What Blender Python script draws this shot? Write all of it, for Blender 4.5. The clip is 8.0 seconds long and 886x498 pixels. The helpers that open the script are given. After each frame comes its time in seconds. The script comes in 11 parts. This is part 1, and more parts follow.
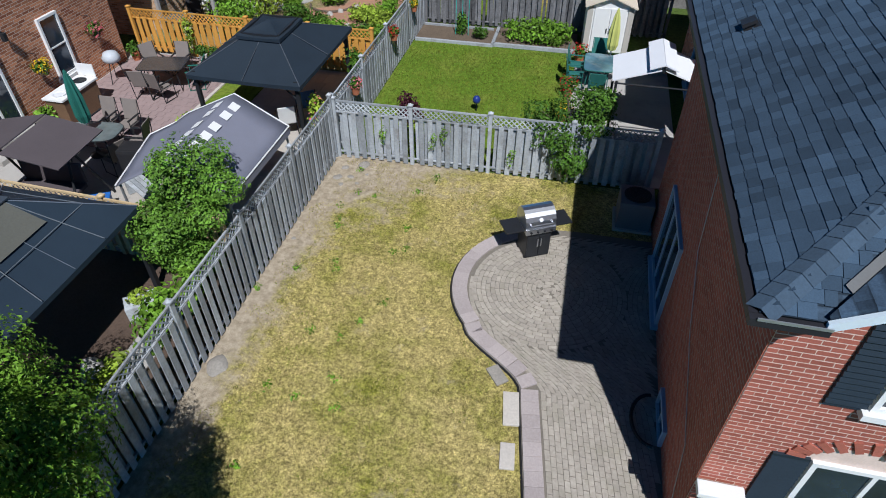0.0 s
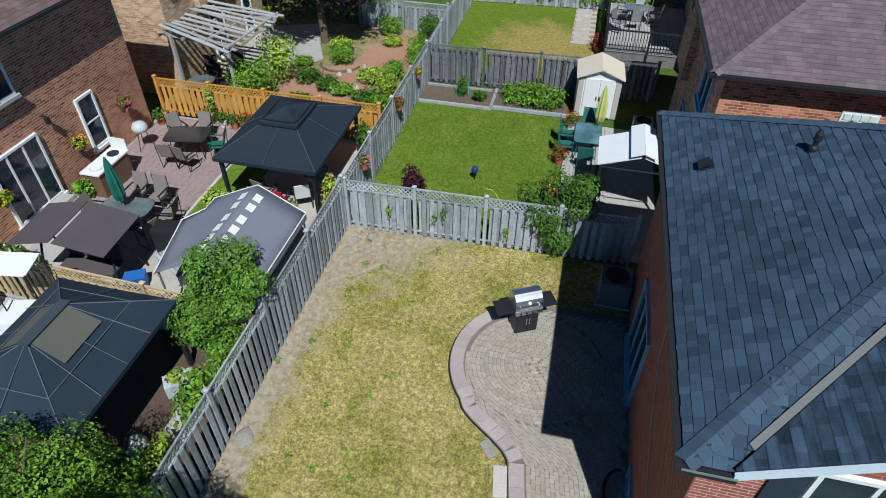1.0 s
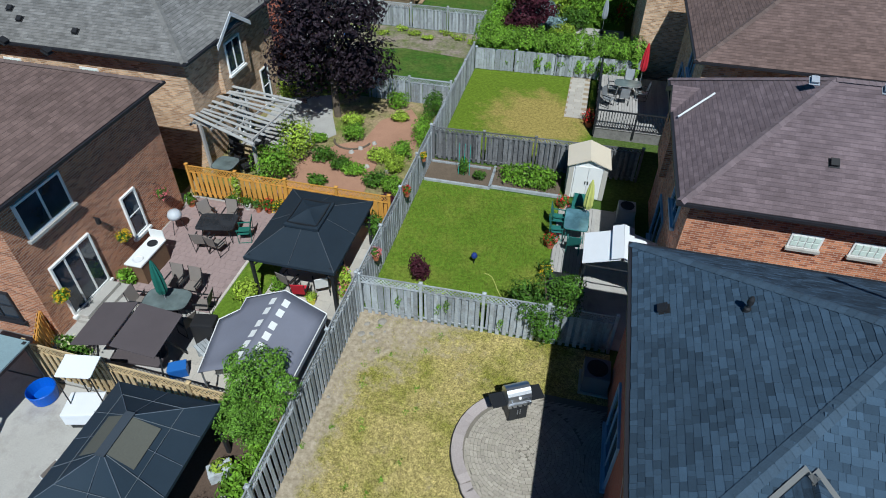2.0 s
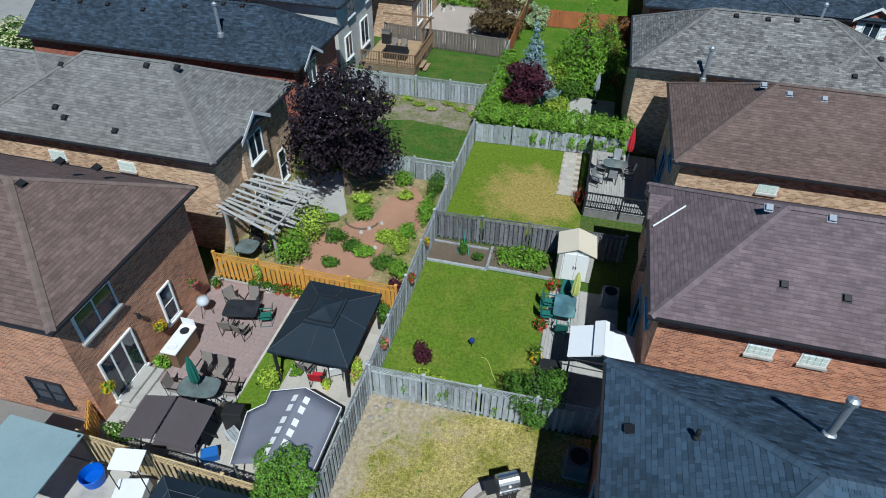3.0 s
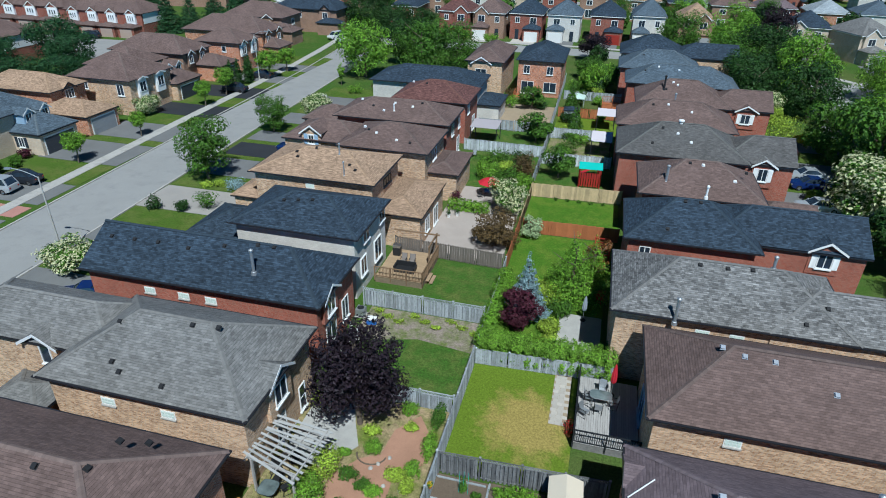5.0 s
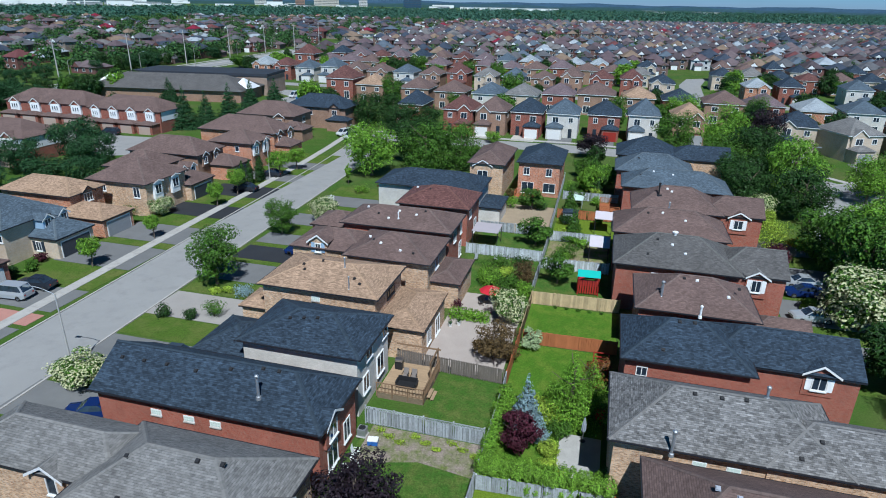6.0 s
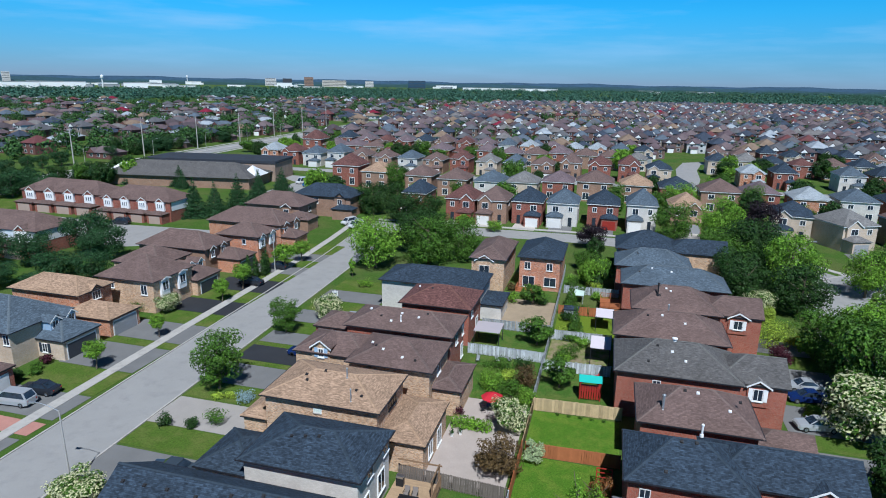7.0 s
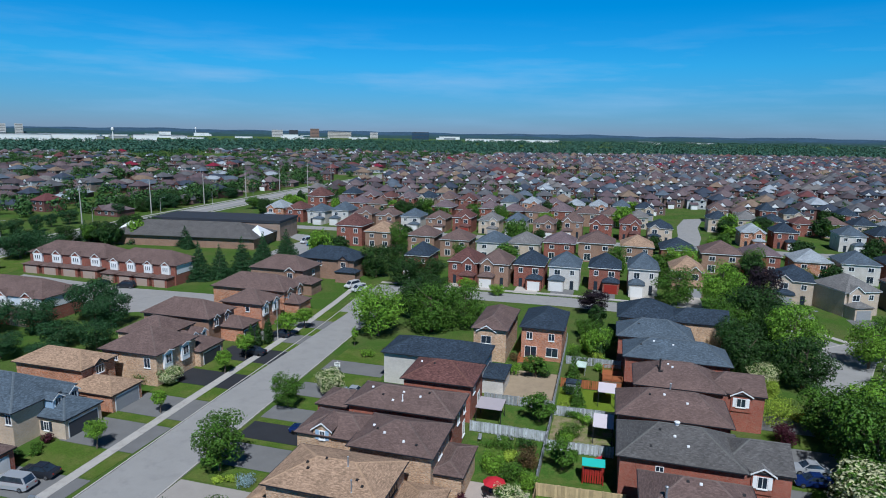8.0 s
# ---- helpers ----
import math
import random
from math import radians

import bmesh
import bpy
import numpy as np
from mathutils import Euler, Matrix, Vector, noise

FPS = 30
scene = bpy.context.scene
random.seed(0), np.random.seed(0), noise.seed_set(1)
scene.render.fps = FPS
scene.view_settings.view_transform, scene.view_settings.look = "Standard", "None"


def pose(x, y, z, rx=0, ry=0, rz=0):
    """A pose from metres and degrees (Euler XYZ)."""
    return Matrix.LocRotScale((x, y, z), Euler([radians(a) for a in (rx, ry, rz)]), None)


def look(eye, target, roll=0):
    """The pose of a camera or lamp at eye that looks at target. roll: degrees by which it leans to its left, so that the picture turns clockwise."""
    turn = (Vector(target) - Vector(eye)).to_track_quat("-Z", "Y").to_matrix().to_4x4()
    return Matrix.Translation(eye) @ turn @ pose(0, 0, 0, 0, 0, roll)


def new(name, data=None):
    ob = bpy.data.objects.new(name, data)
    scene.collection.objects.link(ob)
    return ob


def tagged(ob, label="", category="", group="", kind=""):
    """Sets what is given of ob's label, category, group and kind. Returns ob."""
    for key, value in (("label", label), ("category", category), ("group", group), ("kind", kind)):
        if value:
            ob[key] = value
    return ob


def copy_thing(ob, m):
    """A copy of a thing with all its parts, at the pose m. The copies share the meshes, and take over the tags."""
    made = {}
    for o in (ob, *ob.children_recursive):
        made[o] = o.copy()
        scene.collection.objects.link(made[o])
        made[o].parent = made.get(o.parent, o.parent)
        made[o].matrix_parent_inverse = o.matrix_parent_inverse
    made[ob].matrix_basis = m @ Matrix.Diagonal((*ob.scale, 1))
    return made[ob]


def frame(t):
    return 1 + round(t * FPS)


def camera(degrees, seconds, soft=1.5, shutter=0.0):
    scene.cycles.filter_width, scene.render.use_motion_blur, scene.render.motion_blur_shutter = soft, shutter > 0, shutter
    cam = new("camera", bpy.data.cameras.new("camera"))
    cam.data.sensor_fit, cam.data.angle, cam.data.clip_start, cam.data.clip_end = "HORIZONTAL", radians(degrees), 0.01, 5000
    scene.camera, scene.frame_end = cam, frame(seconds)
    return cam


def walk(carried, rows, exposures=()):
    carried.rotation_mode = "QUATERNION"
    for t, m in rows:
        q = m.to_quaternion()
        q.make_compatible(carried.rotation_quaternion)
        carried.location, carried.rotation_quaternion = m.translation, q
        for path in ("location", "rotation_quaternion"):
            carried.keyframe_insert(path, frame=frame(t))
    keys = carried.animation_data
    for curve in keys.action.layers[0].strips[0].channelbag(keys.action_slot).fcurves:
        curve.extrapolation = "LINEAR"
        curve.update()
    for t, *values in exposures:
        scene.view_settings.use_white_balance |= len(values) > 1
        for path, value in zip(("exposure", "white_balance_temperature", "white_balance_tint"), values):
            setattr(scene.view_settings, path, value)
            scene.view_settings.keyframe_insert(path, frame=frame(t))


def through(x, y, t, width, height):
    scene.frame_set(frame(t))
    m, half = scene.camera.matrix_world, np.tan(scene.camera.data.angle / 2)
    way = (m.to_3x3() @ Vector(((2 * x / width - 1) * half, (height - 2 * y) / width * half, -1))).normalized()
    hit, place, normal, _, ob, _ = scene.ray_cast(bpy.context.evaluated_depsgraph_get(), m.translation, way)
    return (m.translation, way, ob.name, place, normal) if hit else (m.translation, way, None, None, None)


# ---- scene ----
cam = camera(71.4, 8.0, soft=1.0)
PATH = [
    (0.0, 0.000, 0.000, 9.777, 48.662, -0.055, 12.810),
    (0.5, 0.022, 0.007, 11.040, 48.568, -0.222, 12.982),
    (1.0, 0.008, 0.006, 12.439, 48.622, -0.422, 13.207),
    (1.5, -0.047, 0.011, 14.220, 48.759, -0.602, 13.357),
    (3.0, -0.171, 0.077, 20.468, 49.790, -0.953, 13.955),
    (3.5, -0.176, 0.086, 22.484, 51.457, -0.980, 14.142),
    (4.0, -0.169, 0.131, 24.520, 54.373, -0.994, 14.334),
    (4.5, -0.175, 0.173, 26.543, 57.717, -0.993, 14.484),
    (6.0, 0.011, 0.291, 32.613, 68.155, -1.055, 15.118),
    (6.5, 0.063, 0.354, 34.700, 71.582, -1.018, 15.259),
    (7.0, 0.093, 0.354, 36.819, 74.829, -0.965, 15.402),
    (7.5, 0.151, 0.313, 39.006, 77.036, -0.925, 15.563),
    (8.0, 0.264, 0.236, 41.038, 79.280, -0.918, 15.701),
]
walk(cam, [(t, pose(*p)) for t, *p in PATH], exposures=[(0.0, -0.08, 6000, 12), (0.8, -0.10, 5960, 8), (3.0, -0.08, 5820, 3), (4.5, -0.06, 5700, 1), (6.0, 0.02, 5640, 6), (7.0, 0.03, 5740, 9), (8.0, -0.22, 5780, 10)])

# ---- sky and sun ----
SUN_TO = Vector((0.27, -0.68, 1.0)).normalized()
world = bpy.data.worlds.new("sky")
scene.world = world
world.use_nodes = True
wn, wl = world.node_tree.nodes, world.node_tree.links
sky = wn.new("ShaderNodeTexSky")
sky.sky_type, sky.sun_disc = "NISHITA", False
sky.sun_elevation = math.asin(SUN_TO.z)
sky.sun_rotation = math.atan2(SUN_TO.x, SUN_TO.y)
sky.air_density, sky.dust_density, sky.ozone_density = 1.0, 0.15, 3.0
wn["Background"].inputs["Strength"].default_value = 0.092
deep = wn.new("ShaderNodeMix")
deep.data_type, deep.blend_type = "RGBA", "MULTIPLY"
deep.inputs[0].default_value = 1.0
wl.new(sky.outputs[0], deep.inputs[6])
# the blue deepens from the hazy horizon to the zenith
way = wn.new("ShaderNodeTexCoord")
height = wn.new("ShaderNodeSeparateXYZ")
wl.new(way.outputs["Generated"], height.inputs[0])
tint = wn.new("ShaderNodeValToRGB")
for i, (at, c) in enumerate(((0.0, (0.33, 0.51, 0.92)), (0.10, (0.16, 0.80, 1.22)), (0.22, (0.030, 0.79, 1.30)), (0.48, (0.045, 0.18, 0.34)), (1.0, (0.06, 0.075, 0.10)))):
    e = tint.color_ramp.elements[i] if i < 2 else tint.color_ramp.elements.new(at)
    e.position, e.color = at, (*c, 1)
wl.new(height.outputs[2], tint.inputs[0])
wl.new(tint.outputs[0], deep.inputs[7])
# thin high cloud in streaks low over the horizon
stretch = wn.new("ShaderNodeMapping")
stretch.inputs["Scale"].default_value = (1.6, 1.6, 13.0)
wl.new(way.outputs["Generated"], stretch.inputs[0])
wisp = wn.new("ShaderNodeTexNoise")
wisp.inputs["Scale"].default_value, wisp.inputs["Detail"].default_value, wisp.inputs["Roughness"].default_value = 2.2, 7.0, 0.55
wl.new(stretch.outputs[0], wisp.inputs["Vector"])
soft = wn.new("ShaderNodeValToRGB")
soft.color_ramp.elements[0].position, soft.color_ramp.elements[1].position = 0.48, 0.84
wl.new(wisp.outputs["Fac"], soft.inputs[0])
belt = wn.new("ShaderNodeValToRGB")
belt.color_ramp.elements[0].position, belt.color_ramp.elements[0].color = 0.0, (0.25, 0.25, 0.25, 1)
belt.color_ramp.elements[1].position, belt.color_ramp.elements[1].color = 0.17, (0, 0, 0, 1)
mid = belt.color_ramp.elements.new(0.075)
mid.color = (0.8, 0.8, 0.8, 1)
wl.new(height.outputs[2], belt.inputs[0])
both = wn.new("ShaderNodeMath")
both.operation = "MULTIPLY"
wl.new(soft.outputs[0], both.inputs[0])
wl.new(belt.outputs[0], both.inputs[1])
cloud = wn.new("ShaderNodeMix")
cloud.data_type = "RGBA"
cloud.inputs[7].default_value = (3.9, 6.5, 9.2, 1)
wl.new(both.outputs[0], cloud.inputs[0])
wl.new(deep.outputs[2], cloud.inputs[6])
wl.new(cloud.outputs[2], wn["Background"].inputs["Color"])
sun = new("sun", bpy.data.lights.new("sun", "SUN"))
sun.data.energy, sun.data.angle, sun.data.color = 5.0, radians(0.53), (1.0, 0.99, 0.96)
sun.matrix_world = look(SUN_TO * 100, (0, 0, 0))

# ---- materials ----
class Nodes:
    """A material's node tree with short calls."""

    def __init__(self, name, rough=0.8, metal=0.0, spec=0.3):
        self.mat = bpy.data.materials.new(name)
        self.mat.use_nodes = True
        self.n, self.l = self.mat.node_tree.nodes, self.mat.node_tree.links
        self.b = self.n["Principled BSDF"]
        self.b.inputs["Roughness"].default_value = rough
        self.b.inputs["Metallic"].default_value = metal
        self.b.inputs["Specular IOR Level"].default_value = spec

    def add(self, kind, **values):
        node = self.n.new("ShaderNode" + kind)
        for key, value in values.items():
            node.inputs[key].default_value = value
        return node

    def put(self, a, b):
        self.l.new(a, b)

    def math(self, op, a, b):
        m = self.n.new("ShaderNodeMath")
        m.operation = op
        for i, v in enumerate((a, b)):
            if isinstance(v, (int, float)):
                m.inputs[i].default_value = v
            else:
                self.put(v, m.inputs[i])
        return m.outputs[0]

    def ramp(self, fac, a, b, lo=0.3, hi=0.7):
        r = self.n.new("ShaderNodeValToRGB")
        r.color_ramp.elements[0].position, r.color_ramp.elements[1].position = lo, hi
        r.color_ramp.elements[0].color, r.color_ramp.elements[1].color = (*a, 1), (*b, 1)
        self.put(fac, r.inputs[0])
        return r.outputs[0]

    def mix(self, fac, a, b, blend="MIX"):
        m = self.n.new("ShaderNodeMix")
        m.data_type, m.blend_type = "RGBA", blend
        for i, v in ((0, fac), (6, a), (7, b)):
            if isinstance(v, (int, float)):
                m.inputs[i].default_value = v
            elif isinstance(v, tuple):
                m.inputs[i].default_value = (*v, 1)
            else:
                self.put(v, m.inputs[i])
        return m.outputs[2]

    def coords(self, which="Object", shift=True):
        c = self.n.new("ShaderNodeTexCoord").outputs[which]
        if not shift:
            return c
        info = self.n.new("ShaderNodeObjectInfo")
        add = self.n.new("ShaderNodeVectorMath")
        add.operation = "MULTIPLY_ADD"
        self.put(info.outputs["Random"], add.inputs[0])
        add.inputs[1].default_value = (37.0, 53.0, 11.0)
        self.put(c, add.inputs[2])
        return add.outputs[0]

    def noise(self, at, scale, detail=4.0, rough=0.6):
        t = self.add("TexNoise", Scale=scale, Detail=detail, Roughness=rough)
        self.put(at, t.inputs["Vector"])
        return t.outputs["Fac"]

    def bump(self, height, strength, distance):
        b = self.add("Bump", Strength=strength, Distance=distance)
        self.put(height, b.inputs["Height"])
        self.put(b.outputs[0], self.b.inputs["Normal"])

    def colour(self, c):
        self.put(c, self.b.inputs["Base Color"])


def tone(c, k):
    return tuple(min(1.0, v * k) for v in c)


def surface(name, base, rough=0.8, spread=0.2, big=0.7, fine=25.0, bump=0.25, depth=0.01, metal=0.0, spec=0.3, pieces=0.0, stain=None):
    """A plain material with variation at two scales; pieces: how far alike pieces differ in tone."""
    m = Nodes(name, rough, metal, spec)
    at = m.coords()
    a, b = m.noise(at, big), m.noise(at, fine)
    col = m.ramp(a, tone(base, 1 - spread), tone(base, 1 + spread))
    col = m.mix(0.5, col, m.ramp(b, tone(base, 1 - 1.3 * spread), tone(base, 1 + 1.3 * spread)))
    if stain:
        col = m.mix(m.ramp(m.noise(at, big * 2.3, 6, 0.7), (0, 0, 0), (1, 1, 1), 0.5, 0.72), col, stain)
    if pieces:
        info = m.n.new("ShaderNodeObjectInfo")
        col = m.mix(1.0, col, m.ramp(info.outputs["Random"], (1 - pieces,) * 3, (1 + pieces,) * 3, 0, 1), "MULTIPLY")
        geo = m.n.new("ShaderNodeNewGeometry")
        col = m.mix(1.0, col, m.ramp(geo.outputs["Random Per Island"], (1 - pieces,) * 3, (1 + pieces,) * 3, 0, 1), "MULTIPLY")
    m.colour(col)
    m.bump(b, bump, depth)
    return m.mat


def coursed(name, c1, c2, joint, width, height, gap, rough=0.85, bump=0.5, depth=0.01, offset=0.5, wash=0.15, spec=0.2):
    """Bricks, pavers or shingles laid in courses along the UV axes, which are in metres."""
    m = Nodes(name, rough, 0.0, spec)
    uv = m.n.new("ShaderNodeUVMap").outputs[0]
    t = m.add("TexBrick", **{"Scale": 1.0, "Mortar Size": gap, "Mortar Smooth": 0.2, "Brick Width": width, "Row Height": height, "Bias": 0.0})
    t.offset = offset
    t.inputs["Color1"].default_value, t.inputs["Color2"].default_value, t.inputs["Mortar"].default_value = (*c1, 1), (*c2, 1), (*joint, 1)
    m.put(uv, t.inputs["Vector"])
    at = m.coords("Object")
    col = m.mix(1.0, t.outputs["Color"], m.ramp(m.noise(at, 0.45, 5), (1 - wash,) * 3, (1 + wash,) * 3), "MULTIPLY")
    col = m.mix(1.0, col, m.ramp(m.noise(at, 40.0, 3), (0.86,) * 3, (1.14,) * 3), "MULTIPLY")
    m.colour(col)
    high = m.math("SUBTRACT", 1.0, t.outputs["Fac"])
    m.bump(high, bump, depth)
    return m.mat


def shingle(name, c, spread=0.3, gap=0.55):
    """Laminated roof shingles: courses with a dark butt edge, tabs of uneven length and tone."""
    m = Nodes(name, 0.9, 0.0, 0.2)
    uv = m.n.new("ShaderNodeUVMap").outputs[0]
    tabs = []
    for width, offset, k in ((0.34, 0.37, 0.9), (0.21, 0.63, 0.7)):
        t = m.add("TexBrick", **{"Scale": 1.0, "Mortar Size": 0.0, "Mortar Smooth": 0.0, "Brick Width": width, "Row Height": 0.145, "Bias": 0.0})
        t.offset = offset
        t.inputs["Color1"].default_value, t.inputs["Color2"].default_value = (*(1 - spread * k,) * 3, 1), (*(1 + spread * k,) * 3, 1)
        m.put(uv, t.inputs["Vector"])
        tabs.append(t.outputs["Color"])
    col = m.mix(1.0, m.mix(1.0, tabs[0], tabs[1], "MULTIPLY"), c, "MULTIPLY")
    dash = m.add("Mapping")
    dash.inputs["Scale"].default_value = (1.5, 6.9, 1.0)
    m.put(uv, dash.inputs[0])
    col = m.mix(1.0, col, m.ramp(m.noise(dash.outputs[0], 1.0, 3, 0.6), (1 - 0.9 * spread,) * 3, (1 + 0.7 * spread,) * 3, 0.32, 0.68), "MULTIPLY")
    sep = m.n.new("ShaderNodeSeparateXYZ")
    m.put(uv, sep.inputs[0])
    saw = m.math("FRACT", m.math("DIVIDE", sep.outputs[1], 0.145), 0)
    # shadow line of each butt edge, painted into the colour
    col = m.mix(1.0, col, m.ramp(saw, (gap,) * 3, (1.0,) * 3, 0.06, 0.16), "MULTIPLY")
    at = m.coords("Object")
    col = m.mix(1.0, col, m.ramp(m.noise(at, 0.35, 6), (0.84,) * 3, (1.16,) * 3), "MULTIPLY")
    col = m.mix(1.0, col, m.ramp(m.noise(at, 45.0, 3), (0.84,) * 3, (1.16,) * 3), "MULTIPLY")
    m.colour(col)
    m.bump(m.math("SUBTRACT", 1.0, saw), 0.6, 0.012)
    return m.mat


def brick(name, c1, c2, joint=(0.42, 0.33, 0.27)):
    return coursed(name, c1, c2, joint, 0.245, 0.080, 0.008, 0.88, 0.4, 0.008)


def leaf(name, base, spread=0.55, through=0.11):
    """Foliage: tone differs from leaf to leaf, and some light comes through."""
    m = Nodes(name, 0.55, 0.0, 0.25)
    geo = m.n.new("ShaderNodeNewGeometry")
    col = m.ramp(geo.outputs["Random Per Island"], tone(base, 1 - spread), tone(base, 1 + spread), 0, 1)
    col = m.mix(1.0, col, m.ramp(m.noise(m.coords(), 0.9), (0.75,) * 3, (1.25,) * 3), "MULTIPLY")
    m.colour(col)
    lit = m.n.new("ShaderNodeBsdfTranslucent")
    m.put(col, lit.inputs[0])
    mixer = m.add("MixShader", Fac=through)
    m.put(m.b.outputs[0], mixer.inputs[1])
    m.put(lit.outputs[0], mixer.inputs[2])
    m.put(mixer.outputs[0], m.n["Material Output"].inputs[0])
    return m.mat


def lawn_mat(name, green, dry, dryness, patch=0.35, bare=None, bareness=0.7):
    """Turf: green and dry grass in patches, with bare soil where bare is given."""
    m = Nodes(name, 0.95, 0.0, 0.1)
    at = m.coords("Object", False)
    p = m.noise(at, patch, 6, 0.65)
    col = m.ramp(p, dry, green, dryness - 0.12, dryness + 0.12)
    col = m.mix(0.85, col, m.mix(1.0, col, m.ramp(m.noise(at, 7, 6, 0.8), (0.45,) * 3, (1.55,) * 3, 0.32, 0.68), "MULTIPLY"))
    col = m.mix(1.0, col, m.ramp(m.noise(at, 70, 3), (0.7,) * 3, (1.3,) * 3), "MULTIPLY")
    if bare:
        q = m.noise(at, 0.55, 7, 0.7)
        col = m.mix(m.ramp(q, (0, 0, 0), (1, 1, 1), bareness - 0.05, bareness + 0.05), col, bare)
    m.colour(col)
    m.bump(m.noise(at, 55, 4), 0.6, 0.03)
    return m.mat


def glass_mat(name, tint, rough=0.06):
    m = Nodes(name, rough, 0.0, 0.8)
    at = m.coords()
    m.colour(m.ramp(m.noise(at, 1.3), tone(tint, 0.6), tone(tint, 1.5)))
    return m.mat


SHINGLE_BLUE = shingle("shingle_blue_black", (0.044, 0.070, 0.104), 0.42)
SHINGLE_BLACK = shingle("shingle_charcoal", (0.034, 0.050, 0.072), 0.34)
SHINGLE_BROWN = shingle("shingle_brown", (0.150, 0.113, 0.121), 0.15, 0.62)
SHINGLE_UMBER = shingle("shingle_umber", (0.145, 0.099, 0.088), 0.16)
SHINGLE_GREY = shingle("shingle_grey", (0.178, 0.173, 0.167), 0.20)
SHINGLE_MIXED = shingle("shingle_mixed_grey", (0.172, 0.167, 0.163), 0.36, 0.42)
SHINGLE_ASH = shingle("shingle_ash_grey", (0.110, 0.105, 0.102), 0.18)
SHINGLE_TAN = shingle("shingle_tan", (0.345, 0.232, 0.155), 0.22)
SHINGLE_RUST = shingle("shingle_rust", (0.130, 0.062, 0.055), 0.3)
SHINGLE_SLATE = shingle("shingle_slate", (0.085, 0.112, 0.140), 0.22)
SHINGLE_PALE = shingle("shingle_pale", (0.30, 0.33, 0.35), 0.15)
# red brick and joints lowered in tone to carry the near west wall's shade
BRICK_RED = brick("brick_red", (0.27, 0.072, 0.046), (0.38, 0.110, 0.070), (0.33, 0.24, 0.19))
BRICK_ORANGE = brick("brick_orange", (0.27, 0.085, 0.045), (0.66, 0.275, 0.145), (0.52, 0.42, 0.34))
BRICK_BROWN = brick("brick_brown", (0.25, 0.085, 0.042), (0.58, 0.245, 0.125), (0.55, 0.46, 0.37))
BRICK_TAN = brick("brick_tan", (0.33, 0.180, 0.095), (0.70, 0.470, 0.290), (0.50, 0.45, 0.38))
BRICK_BUFF = brick("brick_buff", (0.48, 0.37, 0.27), (0.58, 0.46, 0.34), (0.5, 0.46, 0.4))
BRICK_PALE = brick("brick_pale", (0.52, 0.49, 0.44), (0.60, 0.57, 0.52), (0.55, 0.53, 0.5))
BRICK_DEEP = brick("brick_deep_red", (0.20, 0.062, 0.045), (0.30, 0.095, 0.065), (0.26, 0.17, 0.13))
BRICK_MOCHA = brick("brick_mocha", (0.24, 0.140, 0.095), (0.34, 0.205, 0.140), (0.30, 0.22, 0.17))
WHITE = surface("white_paint", (0.78, 0.78, 0.76), 0.45, 0.04, 1.5, 30, 0.05)
TRIM = surface("white_vinyl", (0.72, 0.73, 0.74), 0.4, 0.05, 2, 40, 0.05)
BLUE_TRIM = surface("blue_grey_vinyl", (0.30, 0.42, 0.55), 0.45, 0.08, 2, 30, 0.05)
DARK_METAL = surface("dark_metal", (0.030, 0.032, 0.036), 0.45, 0.2, 3, 60, 0.1, metal=0.3)
STEEL = surface("stainless_steel", (0.60, 0.62, 0.66), 0.40, 0.1, 4, 90, 0.1, metal=1.0)
GALV = surface("galvanised_metal", (0.46, 0.48, 0.50), 0.55, 0.12, 4, 60, 0.1, metal=0.8)
GUTTER = surface("dark_gutter", (0.022, 0.022, 0.027), 0.5, 0.15, 2, 40, 0.1)
GLASS = glass_mat("window_glass", (0.022, 0.034, 0.050))
CONCRETE = surface("concrete", (0.42, 0.40, 0.37), 0.9, 0.13, 0.5, 30, 0.2, stain=(0.3, 0.28, 0.26))
PAVING = surface("pale_paving", (0.47, 0.43, 0.38), 0.9, 0.15, 0.8, 25, 0.25, pieces=0.1)
ASPHALT = surface("worn_asphalt", (0.295, 0.290, 0.280), 0.92, 0.10, 0.22, 60, 0.2, stain=(0.25, 0.245, 0.24))
DRIVE = surface("driveway_asphalt", (0.165, 0.165, 0.163), 0.92, 0.18, 0.4, 60, 0.25)
DRIVE_DARK = surface("sealed_asphalt", (0.030, 0.032, 0.037), 0.8, 0.2, 0.4, 60, 0.2)
SOIL = surface("dry_soil", (0.33, 0.26, 0.18), 0.97, 0.2, 0.9, 22, 0.6, 0.03, spec=0.05)
RED_SOIL = surface("red_mulch", (0.38, 0.215, 0.145), 0.97, 0.2, 0.9, 30, 0.6, 0.03, spec=0.05)
DARK_SOIL = surface("garden_soil", (0.15, 0.115, 0.085), 0.97, 0.25, 1.5, 25, 0.7, 0.04, spec=0.05)
GRAVEL = surface("grey_gravel", (0.40, 0.385, 0.36), 0.97, 0.22, 0.9, 35, 0.7, 0.03, spec=0.1)
STONE = surface("field_stone", (0.30, 0.275, 0.24), 0.9, 0.25, 3, 25, 0.5, 0.02)
FENCE_GREY = surface("weathered_cedar", (0.39, 0.415, 0.435), 0.9, 0.22, 1.5, 18, 0.4, 0.006, pieces=0.27, stain=(0.25, 0.245, 0.24), spec=0.15)
FENCE_ORANGE = surface("stained_pine", (0.60, 0.30, 0.060), 0.7, 0.15, 1.5, 18, 0.3, 0.006, pieces=0.1)
FENCE_YELLOW = surface("weathered_pine", (0.52, 0.39, 0.22), 0.8, 0.22, 1.5, 18, 0.3, 0.006, pieces=0.2)
